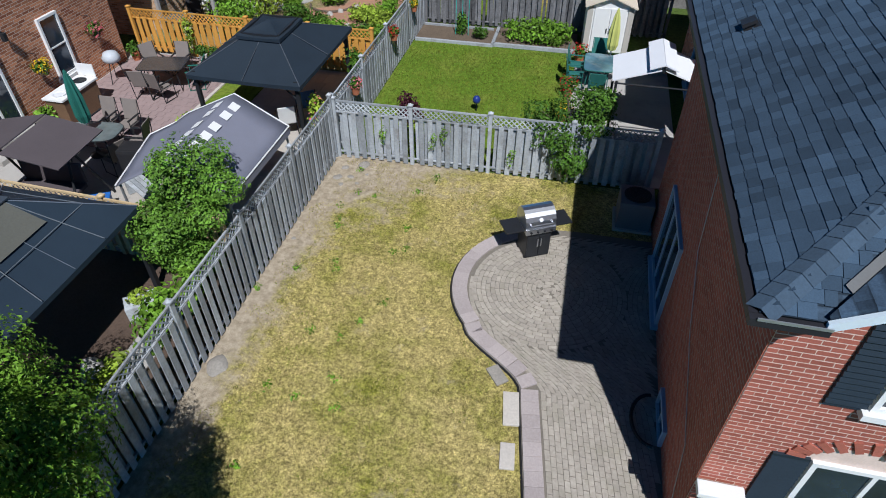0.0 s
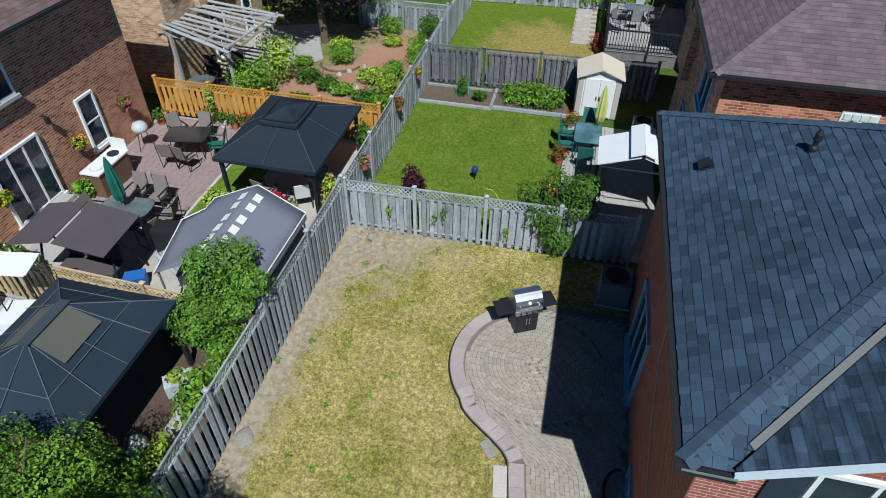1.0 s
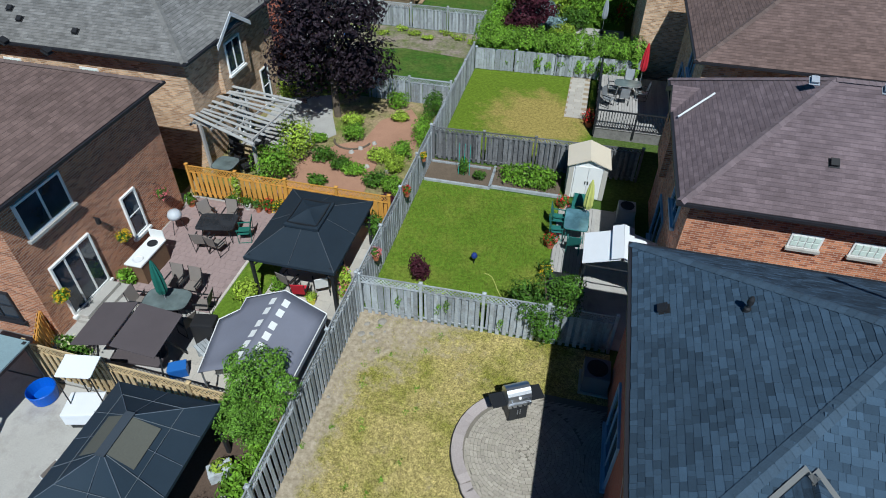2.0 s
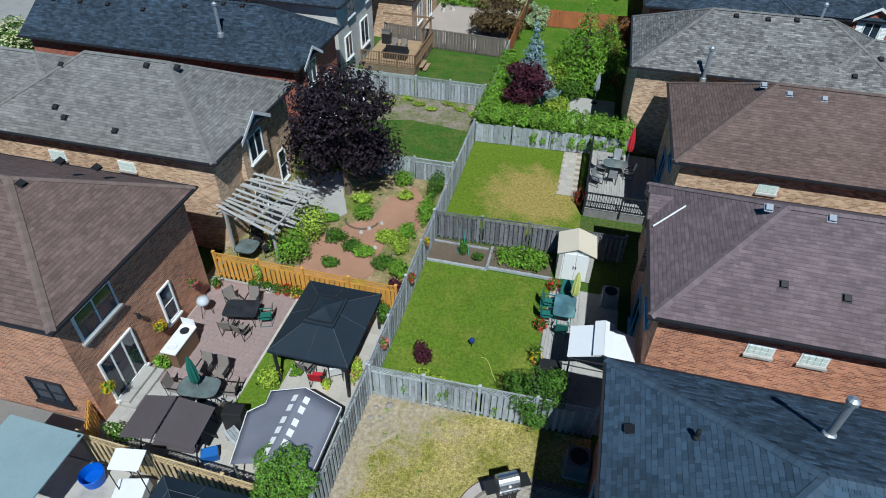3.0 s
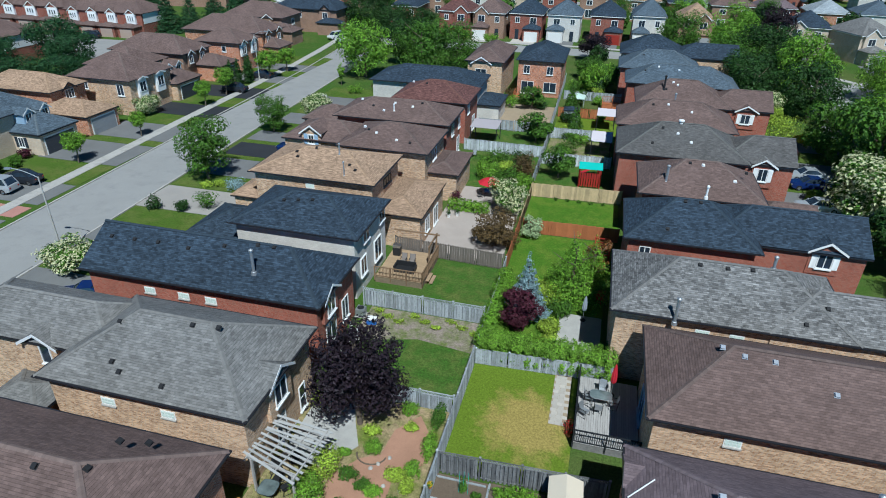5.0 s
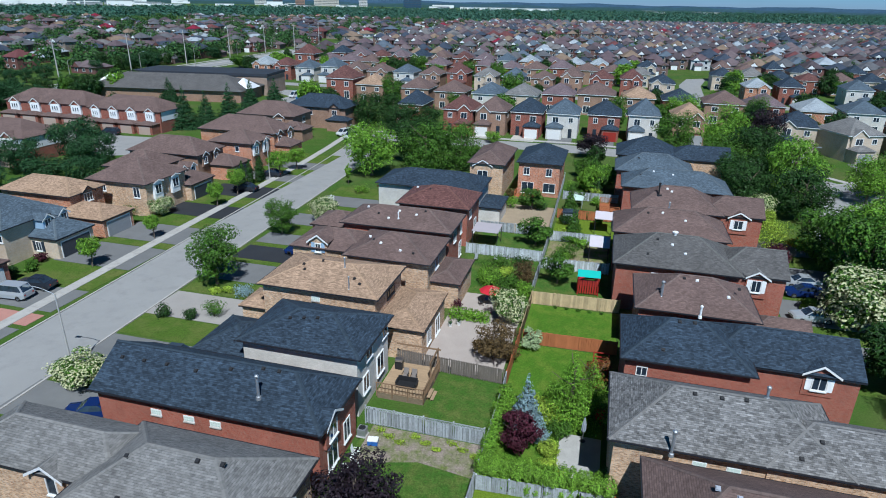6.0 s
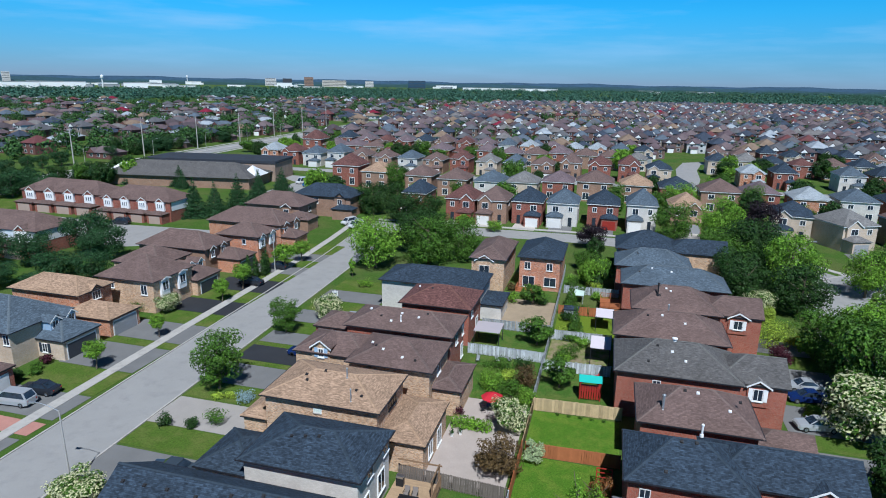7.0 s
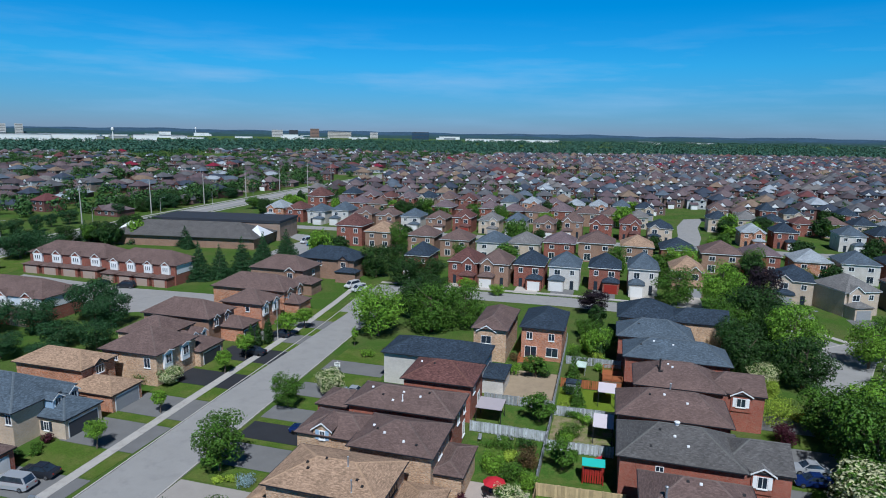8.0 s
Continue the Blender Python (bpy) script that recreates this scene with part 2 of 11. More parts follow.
FENCE_RUST = surface("cedar_red_stain", (0.36, 0.125, 0.050), 0.75, 0.15, 1.5, 18, 0.3, 0.006, pieces=0.1)
DECK_WOOD = surface("deck_wood", (0.40, 0.28, 0.17), 0.8, 0.18, 1.5, 20, 0.3, 0.006, pieces=0.12)
DECK_GREY = surface("grey_deck_wood", (0.40, 0.38, 0.36), 0.85, 0.16, 1.5, 20, 0.3, 0.006, pieces=0.1)
BARK = surface("bark", (0.13, 0.10, 0.075), 0.95, 0.3, 5, 22, 0.8, 0.02)
CANVAS_BLACK = surface("black_canvas", (0.016, 0.026, 0.038), 0.8, 0.15, 1.2, 60, 0.1)
CANVAS_GREY = surface("grey_canvas", (0.19, 0.195, 0.24), 0.85, 0.10, 1.2, 60, 0.1)
CANVAS_MOCHA = surface("mocha_canvas", (0.092, 0.076, 0.080), 0.85, 0.12, 1.2, 60, 0.1)
CANVAS_WHITE = surface("white_canvas", (0.74, 0.75, 0.77), 0.8, 0.05, 1.2, 60, 0.08)
CANVAS_RED = surface("red_canvas", (0.50, 0.02, 0.035), 0.8, 0.12, 1.2, 60, 0.1)
CANVAS_LIME = surface("lime_canvas", (0.52, 0.54, 0.16), 0.8, 0.1, 1.2, 60, 0.1)
CANVAS_GREEN = surface("green_canvas", (0.02, 0.13, 0.10), 0.8, 0.15, 1.2, 60, 0.1)
CANVAS_TEAL = surface("teal_canvas", (0.03, 0.42, 0.36), 0.8, 0.1, 1.2, 60, 0.1)
RESIN_BLACK = surface("black_resin", (0.022, 0.022, 0.024), 0.5, 0.2, 3, 60, 0.1)
RED_PAINT = surface("red_paint", (0.34, 0.030, 0.020), 0.6, 0.12, 2, 30, 0.1)
TERRACOTTA = surface("terracotta", (0.42, 0.15, 0.075), 0.85, 0.15, 4, 40, 0.2)
SLING = surface("taupe_sling", (0.22, 0.19, 0.17), 0.85, 0.1, 4, 80, 0.1)
LEAF_MID = leaf("leaf_green", (0.064, 0.142, 0.015))
LEAF_FRESH = leaf("leaf_fresh", (0.142, 0.275, 0.024))
LEAF_LIME = leaf("leaf_lime", (0.270, 0.370, 0.040))
LEAF_DARK = leaf("leaf_dark", (0.026, 0.067, 0.012))
LEAF_CEDAR = leaf("leaf_cedar", (0.130, 0.245, 0.024), 0.6)
LEAF_PURPLE = leaf("leaf_purple", (0.024, 0.015, 0.021), 0.5, 0.2)
LEAF_WINE = leaf("leaf_wine", (0.075, 0.018, 0.030), 0.5, 0.25)
LEAF_RUSSET = leaf("leaf_russet", (0.10, 0.065, 0.025), 0.5)
LEAF_SPRUCE = leaf("leaf_blue_spruce", (0.24, 0.34, 0.36), 0.4, 0.15)
LEAF_PINE = leaf("leaf_pine", (0.028, 0.080, 0.026), 0.45, 0.15)
BLOSSOM = leaf("white_blossom", (0.64, 0.64, 0.38), 0.15, 0.3)
PETAL_RED = leaf("red_petals", (0.60, 0.03, 0.03), 0.3, 0.3)
PETAL_PINK = leaf("pink_petals", (0.70, 0.20, 0.22), 0.3, 0.3)
PETAL_YELLOW = leaf("yellow_petals", (0.75, 0.50, 0.02), 0.25, 0.3)
LAWN_GREEN = lawn_mat("lawn_green", (0.118, 0.195, 0.020), (0.21, 0.235, 0.042), 0.40, 0.5)
LAWN_LUSH = lawn_mat("lawn_lush", (0.070, 0.155, 0.014), (0.120, 0.185, 0.024), 0.44, 0.6)
LAWN_DEEP = lawn_mat("lawn_deep", (0.054, 0.120, 0.018), (0.110, 0.140, 0.034), 0.46, 0.6, (0.20, 0.18, 0.13), 0.72)
LAWN_FRONT = lawn_mat("lawn_front", (0.072, 0.125, 0.018), (0.125, 0.145, 0.038), 0.44, 0.3)
CAP_OF = {m: surface(m.name + "_cap", c, 0.9, 0.15, 3, 30, 0.3, 0.01, pieces=0.12) for m, c in ((SHINGLE_BLUE, (0.048, 0.076, 0.110)), (SHINGLE_BLACK, (0.036, 0.053, 0.073)), (SHINGLE_BROWN, (0.166, 0.127, 0.135)), (SHINGLE_UMBER, (0.150, 0.108, 0.096)), (SHINGLE_GREY, (0.184, 0.178, 0.170)), (SHINGLE_MIXED, (0.190, 0.183, 0.176)), (SHINGLE_TAN, (0.36, 0.24, 0.155)), (SHINGLE_ASH, (0.13, 0.127, 0.12)), (SHINGLE_RUST, (0.16, 0.078, 0.062)), (SHINGLE_SLATE, (0.11, 0.135, 0.155)), (SHINGLE_PALE, (0.32, 0.35, 0.37)))}
# ---- building helpers ----
PLACE = {}


def thing(name, x, y, z=0.0, turn=0.0, label="", category="", group="", kind=""):
    """An Empty at a thing's base."""
    ob = new(name)
    ob.matrix_basis = pose(x, y, z, 0, 0, turn)
    PLACE[ob] = ob.matrix_basis.copy()
    return tagged(ob, label, category, group, kind)


def mesh_of(name, bm):
    me = bpy.data.meshes.new(name)
    bm.to_mesh(me)
    bm.free()
    return me


def part(name, bm, material, parent=None, label="", local=True, smooth=False):
    """Links a bmesh as one mesh object; local: its points are given in the parent's own axes, else in the world's."""
    if parent is not None and not local:
        bm.transform(PLACE[parent].inverted())
    me = mesh_of(name, bm)
    me.materials.append(material)
    if smooth:
        me.polygons.foreach_set("use_smooth", [True] * len(me.polygons))
    ob = new(name, me)
    PLACE[ob] = Matrix()
    if parent is not None:
        ob.parent = parent
        PLACE[ob] = PLACE[parent].copy()
    return tagged(ob, label)


def piece(name, me, m, parent):
    """An object of its own on a shared mesh, at the pose m in the parent's axes."""
    ob = new(name, me)
    ob.parent = parent
    ob.matrix_basis = m
    PLACE[ob] = PLACE[parent] @ m
    return ob


def setting(name, bm, material, label="", category="", kind="structure"):
    return tagged(part(name, bm, material), label, category, "", kind)


def shared(name, bm, material, smooth=False):
    me = mesh_of(name, bm)
    me.materials.append(material)
    if smooth:
        me.polygons.foreach_set("use_smooth", [True] * len(me.polygons))
    return me


def box(bm, x0, x1, y0, y1, z0, z1, m=None, uv=False):
    vs = [bm.verts.new((x, y, z)) for z in (z0, z1) for y in (y0, y1) for x in (x0, x1)]
    faces = []
    for q in ((0, 2, 3, 1), (4, 5, 7, 6), (0, 1, 5, 4), (2, 6, 7, 3), (0, 4, 6, 2), (1, 3, 7, 5)):
        faces.append(bm.faces.new([vs[i] for i in q]))
    if m is not None:
        for v in vs:
            v.co = m @ v.co
    if uv:
        lay = bm.loops.layers.uv.verify()
        for f in faces:
            f.normal_update()
            for lo in f.loops:
                c = lo.vert.co
                n = f.normal
                if abs(n.z) > 0.7:
                    lo[lay].uv = (c.x, c.y)
                elif abs(n.x) > 0.7:
                    lo[lay].uv = (c.y, c.z)
                else:
                    lo[lay].uv = (c.x, c.z)
    return vs


def boxes(*rows):
    bm = bmesh.new()
    for r in rows:
        box(bm, *r)
    return bm


def bevelled(bm, width):
    bmesh.ops.bevel(bm, geom=bm.edges[:], offset=width, segments=2, affect="EDGES", profile=0.7)
    return bm


def slab(points, z0, z1, bm=None):
    """A flat plate over an outline of (x, y) points, with sides; UVs in metres."""
    bm = bm or bmesh.new()
    lay = bm.loops.layers.uv.verify()
    top = [bm.verts.new((x, y, z1)) for x, y in points]
    low = [bm.verts.new((x, y, z0)) for x, y in points]
    area = sum(a[0] * b[1] - b[0] * a[1] for a, b in zip(points, points[1:] + points[:1]))
    f = bm.faces.new(top if area > 0 else top[::-1])
    for i in range(len(points)):
        j = (i + 1) % len(points)
        bm.faces.new((low[i], low[j], top[j], top[i]) if area > 0 else (low[j], low[i], top[i], top[j]))
    for f in bm.faces:
        for lo in f.loops:
            lo[lay].uv = (lo.vert.co.x, lo.vert.co.y)
    return bm


def rect(x0, x1, y0, y1):
    return [(x0, y0), (x1, y0), (x1, y1), (x0, y1)]


def rod(bm, a, b, r0, r1=None, sides=8):
    """A tapered rod from a to b."""
    a, b = Vector(a), Vector(b)
    r1 = r0 if r1 is None else r1
    turn = (b - a).to_track_quat("Z", "Y").to_matrix()
    rings = []
    for c, r in ((a, r0), (b, r1)):
        rings.append([bm.verts.new(c + turn @ Vector((r * math.cos(2 * math.pi * i / sides), r * math.sin(2 * math.pi * i / sides), 0))) for i in range(sides)])
    for i in range(sides):
        j = (i + 1) % sides
        bm.faces.new((rings[0][i], rings[0][j], rings[1][j], rings[1][i]))
    bm.faces.new(rings[0][::-1])
    bm.faces.new(rings[1])
    return bm


def lathe(bm, x, y, profile, sides=14):
    """A turned solid: profile is rows of (radius, z)."""
    rings = [[bm.verts.new((x + r * math.cos(2 * math.pi * i / sides), y + r * math.sin(2 * math.pi * i / sides), z)) for i in range(sides)] for r, z in profile]
    for a, b in zip(rings, rings[1:]):
        for i in range(sides):
            j = (i + 1) % sides
            bm.faces.new((a[i], a[j], b[j], b[i]))
    bm.faces.new(rings[0][::-1])
    bm.faces.new(rings[-1])
    return bm


def plane_face(bm, pts, thick=0.0):
    """A planar face with UVs in metres: u along the first edge, v up the slope; thick adds an underside and edges."""
    lay = bm.loops.layers.uv.verify()
    pts = [Vector(p) for p in pts]
    u = (pts[1] - pts[0]).normalized()
    n = u.cross(pts[2] - pts[0]).normalized()
    v = n.cross(u)
    vs = [bm.verts.new(p) for p in pts]
    faces = [bm.faces.new(vs)]
    if thick:
        low = [bm.verts.new(p - n * thick) for p in pts]
        faces.append(bm.faces.new(low[::-1]))
        for i in range(len(pts)):
            j = (i + 1) % len(pts)
            faces.append(bm.faces.new((vs[i], low[i], low[j], vs[j])))
    shift = 0.37 * (pts[0].x + pts[0].y)
    for f in faces:
        for lo in f.loops:
            d = lo.vert.co - pts[0]
            lo[lay].uv = (d.dot(u) + shift, d.dot(v))
    return n


def leaves_mesh(name, material, blobs, count, size, seed, flat=0.5, shell=0.66, droop=0.0):
    """A crown: many small folded leaves or clumps in uneven lobes. blobs: (x, y, z, rx, ry, rz)."""
    rng = np.random.default_rng(seed)
    vol = np.array([b[3] * b[4] + b[4] * b[5] for b in blobs])
    which = rng.choice(len(blobs), count, p=vol / vol.sum())
    bl = np.array(blobs)[which]
    d = rng.normal(size=(count, 3))
    d /= np.linalg.norm(d, axis=1)[:, None]
    ph = rng.uniform(0, 6.28, 3)
    wave = 1 + 0.16 * np.sin(5 * d[:, 0] + ph[0] + which) + 0.14 * np.sin(6 * d[:, 2] + ph[1] + 2 * which) + 0.1 * np.sin(9 * d[:, 1] + ph[2])
    r = (shell + (1 - shell) * rng.random(count) ** 0.6) * wave
    c = bl[:, :3] + d * bl[:, 3:] * r[:, None]
    nrm = d * 1.3 + rng.normal(size=(count, 3)) * 0.42 + np.array([0, 0, flat * 0.7])
    nrm /= np.linalg.norm(nrm, axis=1)[:, None]
    side = np.cross(nrm, rng.normal(size=(count, 3)))
    side /= np.linalg.norm(side, axis=1)[:, None]
    up = np.cross(nrm, side)
    s = size * rng.uniform(0.55, 1.35, count)[:, None]
    fold = nrm * s * 0.22
    verts = np.empty((count, 4, 3))
    verts[:, 0], verts[:, 1] = c - up * s * 0.7, c + side * s * 0.42 + fold
    verts[:, 2], verts[:, 3] = c + up * s * 0.7 - np.array([0, 0, droop]) * s, c - side * s * 0.42 + fold
    base = np.arange(count)[:, None] * 4
    faces = np.concatenate([base + np.array([0, 1, 2]), base + np.array([0, 2, 3])]).tolist()
    me = bpy.data.meshes.new(name)
    me.from_pydata(verts.reshape(-1, 3).tolist(), [], faces)
    me.materials.append(material)
    return me


def lobes(rng, height, radius, base, n, squash=1.0):
    """Lobes of a broad crown between base and height."""
    out = [(0, 0, (base + height) / 2, radius * 0.62, radius * 0.62, (height - base) * 0.44)]
    for i in range(n):
        a = i * 2.4 + rng.uniform(-0.4, 0.4)
        k = rng.uniform(0.08, 0.92)
        reach = radius * math.sin(math.pi * (0.22 + 0.62 * (1 - k))) * rng.uniform(0.5, 0.92)
        q = radius * rng.uniform(0.24, 0.50)
        out.append((reach * math.cos(a), reach * math.sin(a), base + (height - base) * (0.1 + 0.82 * k), q, q, q * 0.8 * squash))
    return out


def trunk_mesh(name, height, radius, crown_base, spread, rng, stems=1):
    bm = bmesh.new()
    for k in range(stems):
        lean = Vector((rng.uniform(-0.2, 0.2), rng.uniform(-0.2, 0.2), 0)) * (2.5 if stems > 1 else 1)
        p, z = Vector((0, 0, -0.05)), 0
        joints = [p]
        for i in range(1, 5):
            joints.append(Vector((lean.x * i / 4 + rng.uniform(-0.05, 0.05), lean.y * i / 4 + rng.uniform(-0.05, 0.05), height * 0.8 * i / 4)))
        for i in range(4):
            rod(bm, joints[i], joints[i + 1], radius * (1 - 0.2 * i), radius * (0.8 - 0.2 * i) + 0.01)
        for i in range(7):
            t = crown_base + (height * 0.75 - crown_base) * (i + 0.3) / 7
            a = i * 2.4 + k
            at = Vector((lean.x * t / height, lean.y * t / height, t))
            tip = at + Vector((math.cos(a) * spread * 0.7, math.sin(a) * spread * 0.7, spread * 0.45))
            mid = at.lerp(tip, 0.5) + Vector((0, 0, -0.06 * spread))
            rod(bm, at, mid, radius * 0.36, radius * 0.22, 6)
            rod(bm, mid, tip, radius * 0.22, radius * 0.06, 6)
    return shared(name, bm, BARK)


TREES = {}


def tree(kind, x, y, height, radius, material, label, seed=1, base=0.22, count=2600, size=0.3, n=11, category="tree", name="tree", trunk=True, turn=0, z=0.0, group="", shape="broad", flat=0.5, bloom=None):
    """A tree or shrub: a tapered trunk with limbs, and a crown of many leaves. Trees of one kind share their meshes."""
    if kind in TREES:
        src, h0, r0 = TREES[kind]
        k = (radius / r0, radius / r0, height / h0)
        ob = copy_thing(src, pose(x, y, z, 0, 0, turn) @ Matrix.Diagonal((*k, 1)))
        PLACE[ob] = ob.matrix_basis.copy()
        return tagged(ob, label, category, group)
    rng = random.Random(seed)
    ob = thing(name, x, y, z, turn, label, category, group)
    if shape == "broad":
        blobs = lobes(rng, height, radius, height * base, n)
    elif shape == "cone":
        blobs = []
        for i in range(n):
            k = i / (n - 1)
            blobs.append((rng.uniform(-0.05, 0.05), rng.uniform(-0.05, 0.05), height * (base + (0.95 - base) * k), radius * (1 - 0.93 * k), radius * (1 - 0.93 * k), height / n * 0.65))
            if k < 0.8:
                a = i * 2.4
                q = radius * (1 - k) * 0.45
                for j in range(3):
                    blobs.append((radius * (1 - k) * 0.75 * math.cos(a + 2.1 * j), radius * (1 - k) * 0.75 * math.sin(a + 2.1 * j), height * (base + (0.95 - base) * k), q, q, q * 0.5))
    elif shape == "column":
        blobs = [(0, 0, height * (0.12 + 0.8 * i / n), radius * (0.8 + 0.2 * math.sin(3 * i)) * (1 - (i / n) ** 3), radius * (1 - (i / n) ** 3), height / n) for i in range(n)]
    else:
        blobs = lobes(rng, height, radius, 0.02, n, 1.1)
    if trunk:
        tr = new("trunk", trunk_mesh("trunk", height, max(0.035, radius * 0.07), height * (base + 0.05), radius, rng))
        tr.parent = ob
    me = leaves_mesh("crown", material, blobs, count, size, seed, flat)
    cr = new("crown", me)
    cr.parent = ob
    if bloom:
        fl = new("blossom", leaves_mesh("blossom", bloom, [(a, b, c, d * 1.06, e * 1.06, f * 1.08) for a, b, c, d, e, f in blobs], int(count * 1.1), size * 0.85, seed + 5, 0.8, 0.9))
        fl.parent = ob
    TREES[kind] = (ob, height, radius)
    return ob


# ---- houses ----
def wall_m(side, u, at, z):
    """The pose of something on a wall: x along it, -y outwards, z up. side: the way the wall faces; at: its plane."""
    if side == "S":
        return pose(u, at, z)
    if side == "N":
        return pose(u, at, z, 0, 0, 180)
    if side == "W":
        return pose(at, u, z, 0, 0, -90)
    return pose(at, u, z, 0, 0, 90)


def window(house, side, u, at, z, w, h, frame_mat=None, panes=2, sill=True, shutters=None, name="window", bars=0, split=True):
    """A framed window on a wall: u, z is the middle of its foot."""
    f = 0.07 if split else 0.12
    split = split and (at if side in "NS" else u) < 62
    frame_mat = frame_mat or WHITE
    m = PLACE[house].inverted() @ wall_m(side, u, at, z)
    bm = bmesh.new()
    ring = [[bm.verts.new(m @ Vector((x * k, y, z))) for x, z, k in ((-w / 2, 0, 1), (w / 2, 0, 1), (w / 2, h, 1), (-w / 2, h, 1))] + [bm.verts.new(m @ Vector((x, y, z))) for x, z in ((-w / 2 + f, f), (w / 2 - f, f), (w / 2 - f, h - f), (-w / 2 + f, h - f))] for y in (-0.07, 0.05)]
    for i in range(4):
        j = (i + 1) % 4
        front, rear = ring
        for q in ((front[i], front[j], front[4 + j], front[4 + i]), (rear[j], rear[i], rear[4 + i], rear[4 + j]), (front[j], front[i], rear[i], rear[j]), (front[4 + i], front[4 + j], rear[4 + j], rear[4 + i])):
            bm.faces.new(q)
    bars_of = []
    for i in range(1, panes):
        c = -w / 2 + w * i / panes
        bars_of.append((c - 0.03, c + 0.03, -0.055, 0.04, f, h - f))
    for i in range(bars):
        c = f + (h - 2 * f) * (i + 1) / (bars + 1)
        bars_of.append((-w / 2 + f, w / 2 - f, -0.05, 0.03, c - 0.02, c + 0.02))
    if not split:
        for r in bars_of:
            box(bm, *r, m)
    win = part(name, bm, frame_mat, house)
    if split:
        for r in bars_of:
            bm = bmesh.new()
            box(bm, *r, m)
            part("mullion", bm, frame_mat, win)
    panes = panes if split else 1
    for i in range(panes):
        a, b = -w / 2 + w * i / panes + f / 2, -w / 2 + w * (i + 1) / panes - f / 2
        bm = bmesh.new()
        box(bm, a, b, -0.024 - 0.004 * i, -0.008, f * 0.8, h - f * 0.8, m)
        part("pane", bm, GLASS, win)
    if sill:
        bm = bmesh.new()
        box(bm, -w / 2 - 0.08, w / 2 + 0.08, -0.14, 0.0, -0.10, -0.004, m)
        part("sill", bm, CONCRETE if frame_mat is TRIM else frame_mat, win)
    if shutters:
        for s in (-1, 1):
            bm = bmesh.new()
            a = s * (w / 2 + 0.25)
            k = int(h / 0.09)
            prof = [(-0.003, -0.03), (-0.05, -0.03)]
            for i in range(k):
                zz = 0.01 + (h - 0.02) * i / k
                prof += [(-0.045, zz), (-0.068, zz + 0.015), (-0.047, zz + 0.075)]
            prof += [(-0.05, h + 0.03), (-0.003, h + 0.03)]
            rows = [[bm.verts.new(m @ Vector((a + q, py, pz))) for py, pz in prof] for q in (-0.22, 0.22)]
            for i in range(len(prof)):
                j = (i + 1) % len(prof)
                bm.faces.new((rows[0][i], rows[1][i], rows[1][j], rows[0][j]))
            bm.faces.new(rows[0][::-1])
            bm.faces.new(rows[1])
            bmesh.ops.recalc_face_normals(bm, faces=bm.faces)
            part("shutter", bm, shutters, house)
    return win


def hip_roof(bm, x0, x1, y0, y1, ze, pitch, gables="", thick=0.10, notch=None):
    """A hipped roof over an eaves rectangle; gables names the ends that are gabled instead."""
    w, d = x1 - x0, y1 - y0
    if w >= d:
        h = d / 2
        cy = (y0 + y1) / 2
        a = Vector((x0 + (0 if "W" in gables else h), cy, ze + h * pitch))
        b = Vector((x1 - (0 if "E" in gables else h), cy, ze + h * pitch))
        south = [(x0, y0, ze), (x1, y0, ze), b, a]
        if notch:
            k = (notch[1] - notch[0]) / 2
            south[1:1] = [(notch[0], y0, ze), (notch[0] + k, y0 + k, ze + k * pitch), (notch[1], y0, ze)]
        plane_face(bm, south, thick)
        plane_face(bm, [(x1, y1, ze), (x0, y1, ze), a, b], thick)
        if "W" not in gables:
            plane_face(bm, [(x0, y1, ze), (x0, y0, ze), a], thick)
        if "E" not in gables:
            plane_face(bm, [(x1, y0, ze), (x1, y1, ze), b], thick)
    else:
        h = w / 2
        cx = (x0 + x1) / 2
        a = Vector((cx, y0 + (0 if "S" in gables else h), ze + h * pitch))
        b = Vector((cx, y1 - (0 if "N" in gables else h), ze + h * pitch))
        plane_face(bm, [(x1, y0, ze), (x1, y1, ze), b, a], thick)
        plane_face(bm, [(x0, y1, ze), (x0, y0, ze), a, b], thick)
        if "S" not in gables:
            plane_face(bm, [(x0, y0, ze), (x1, y0, ze), a], thick)
        if "N" not in gables:
            plane_face(bm, [(x1, y1, ze), (x0, y1, ze), b], thick)
    return a, b


def caps(bm, a, b, width=0.15, lift=0.03):
    """Ridge and hip caps: short overlapping pieces along a line."""
    a, b = Vector(a), Vector(b)
    d = b - a
    n = max(1, int(d.length / 0.18))
    side = Vector((d.y, -d.x, 0)).normalized() * width
    for i in range(n):
        p, q = a + d * (i / n), a + d * ((i + 1.08) / n)
        up = Vector((0, 0, lift + 0.012))
        vs = [bm.verts.new(v) for v in (p - side - Vector((0, 0, width * 0.42)) + up, q - side - Vector((0, 0, width * 0.42)) + up * 0.72, q + up * 0.75, p + up * 1.05, q + side - Vector((0, 0, width * 0.42)) + up * 0.72, p + side - Vector((0, 0, width * 0.42)) + up)]
        bm.faces.new((vs[0], vs[3], vs[2], vs[1]))
        bm.faces.new((vs[3], vs[5], vs[4], vs[2]))


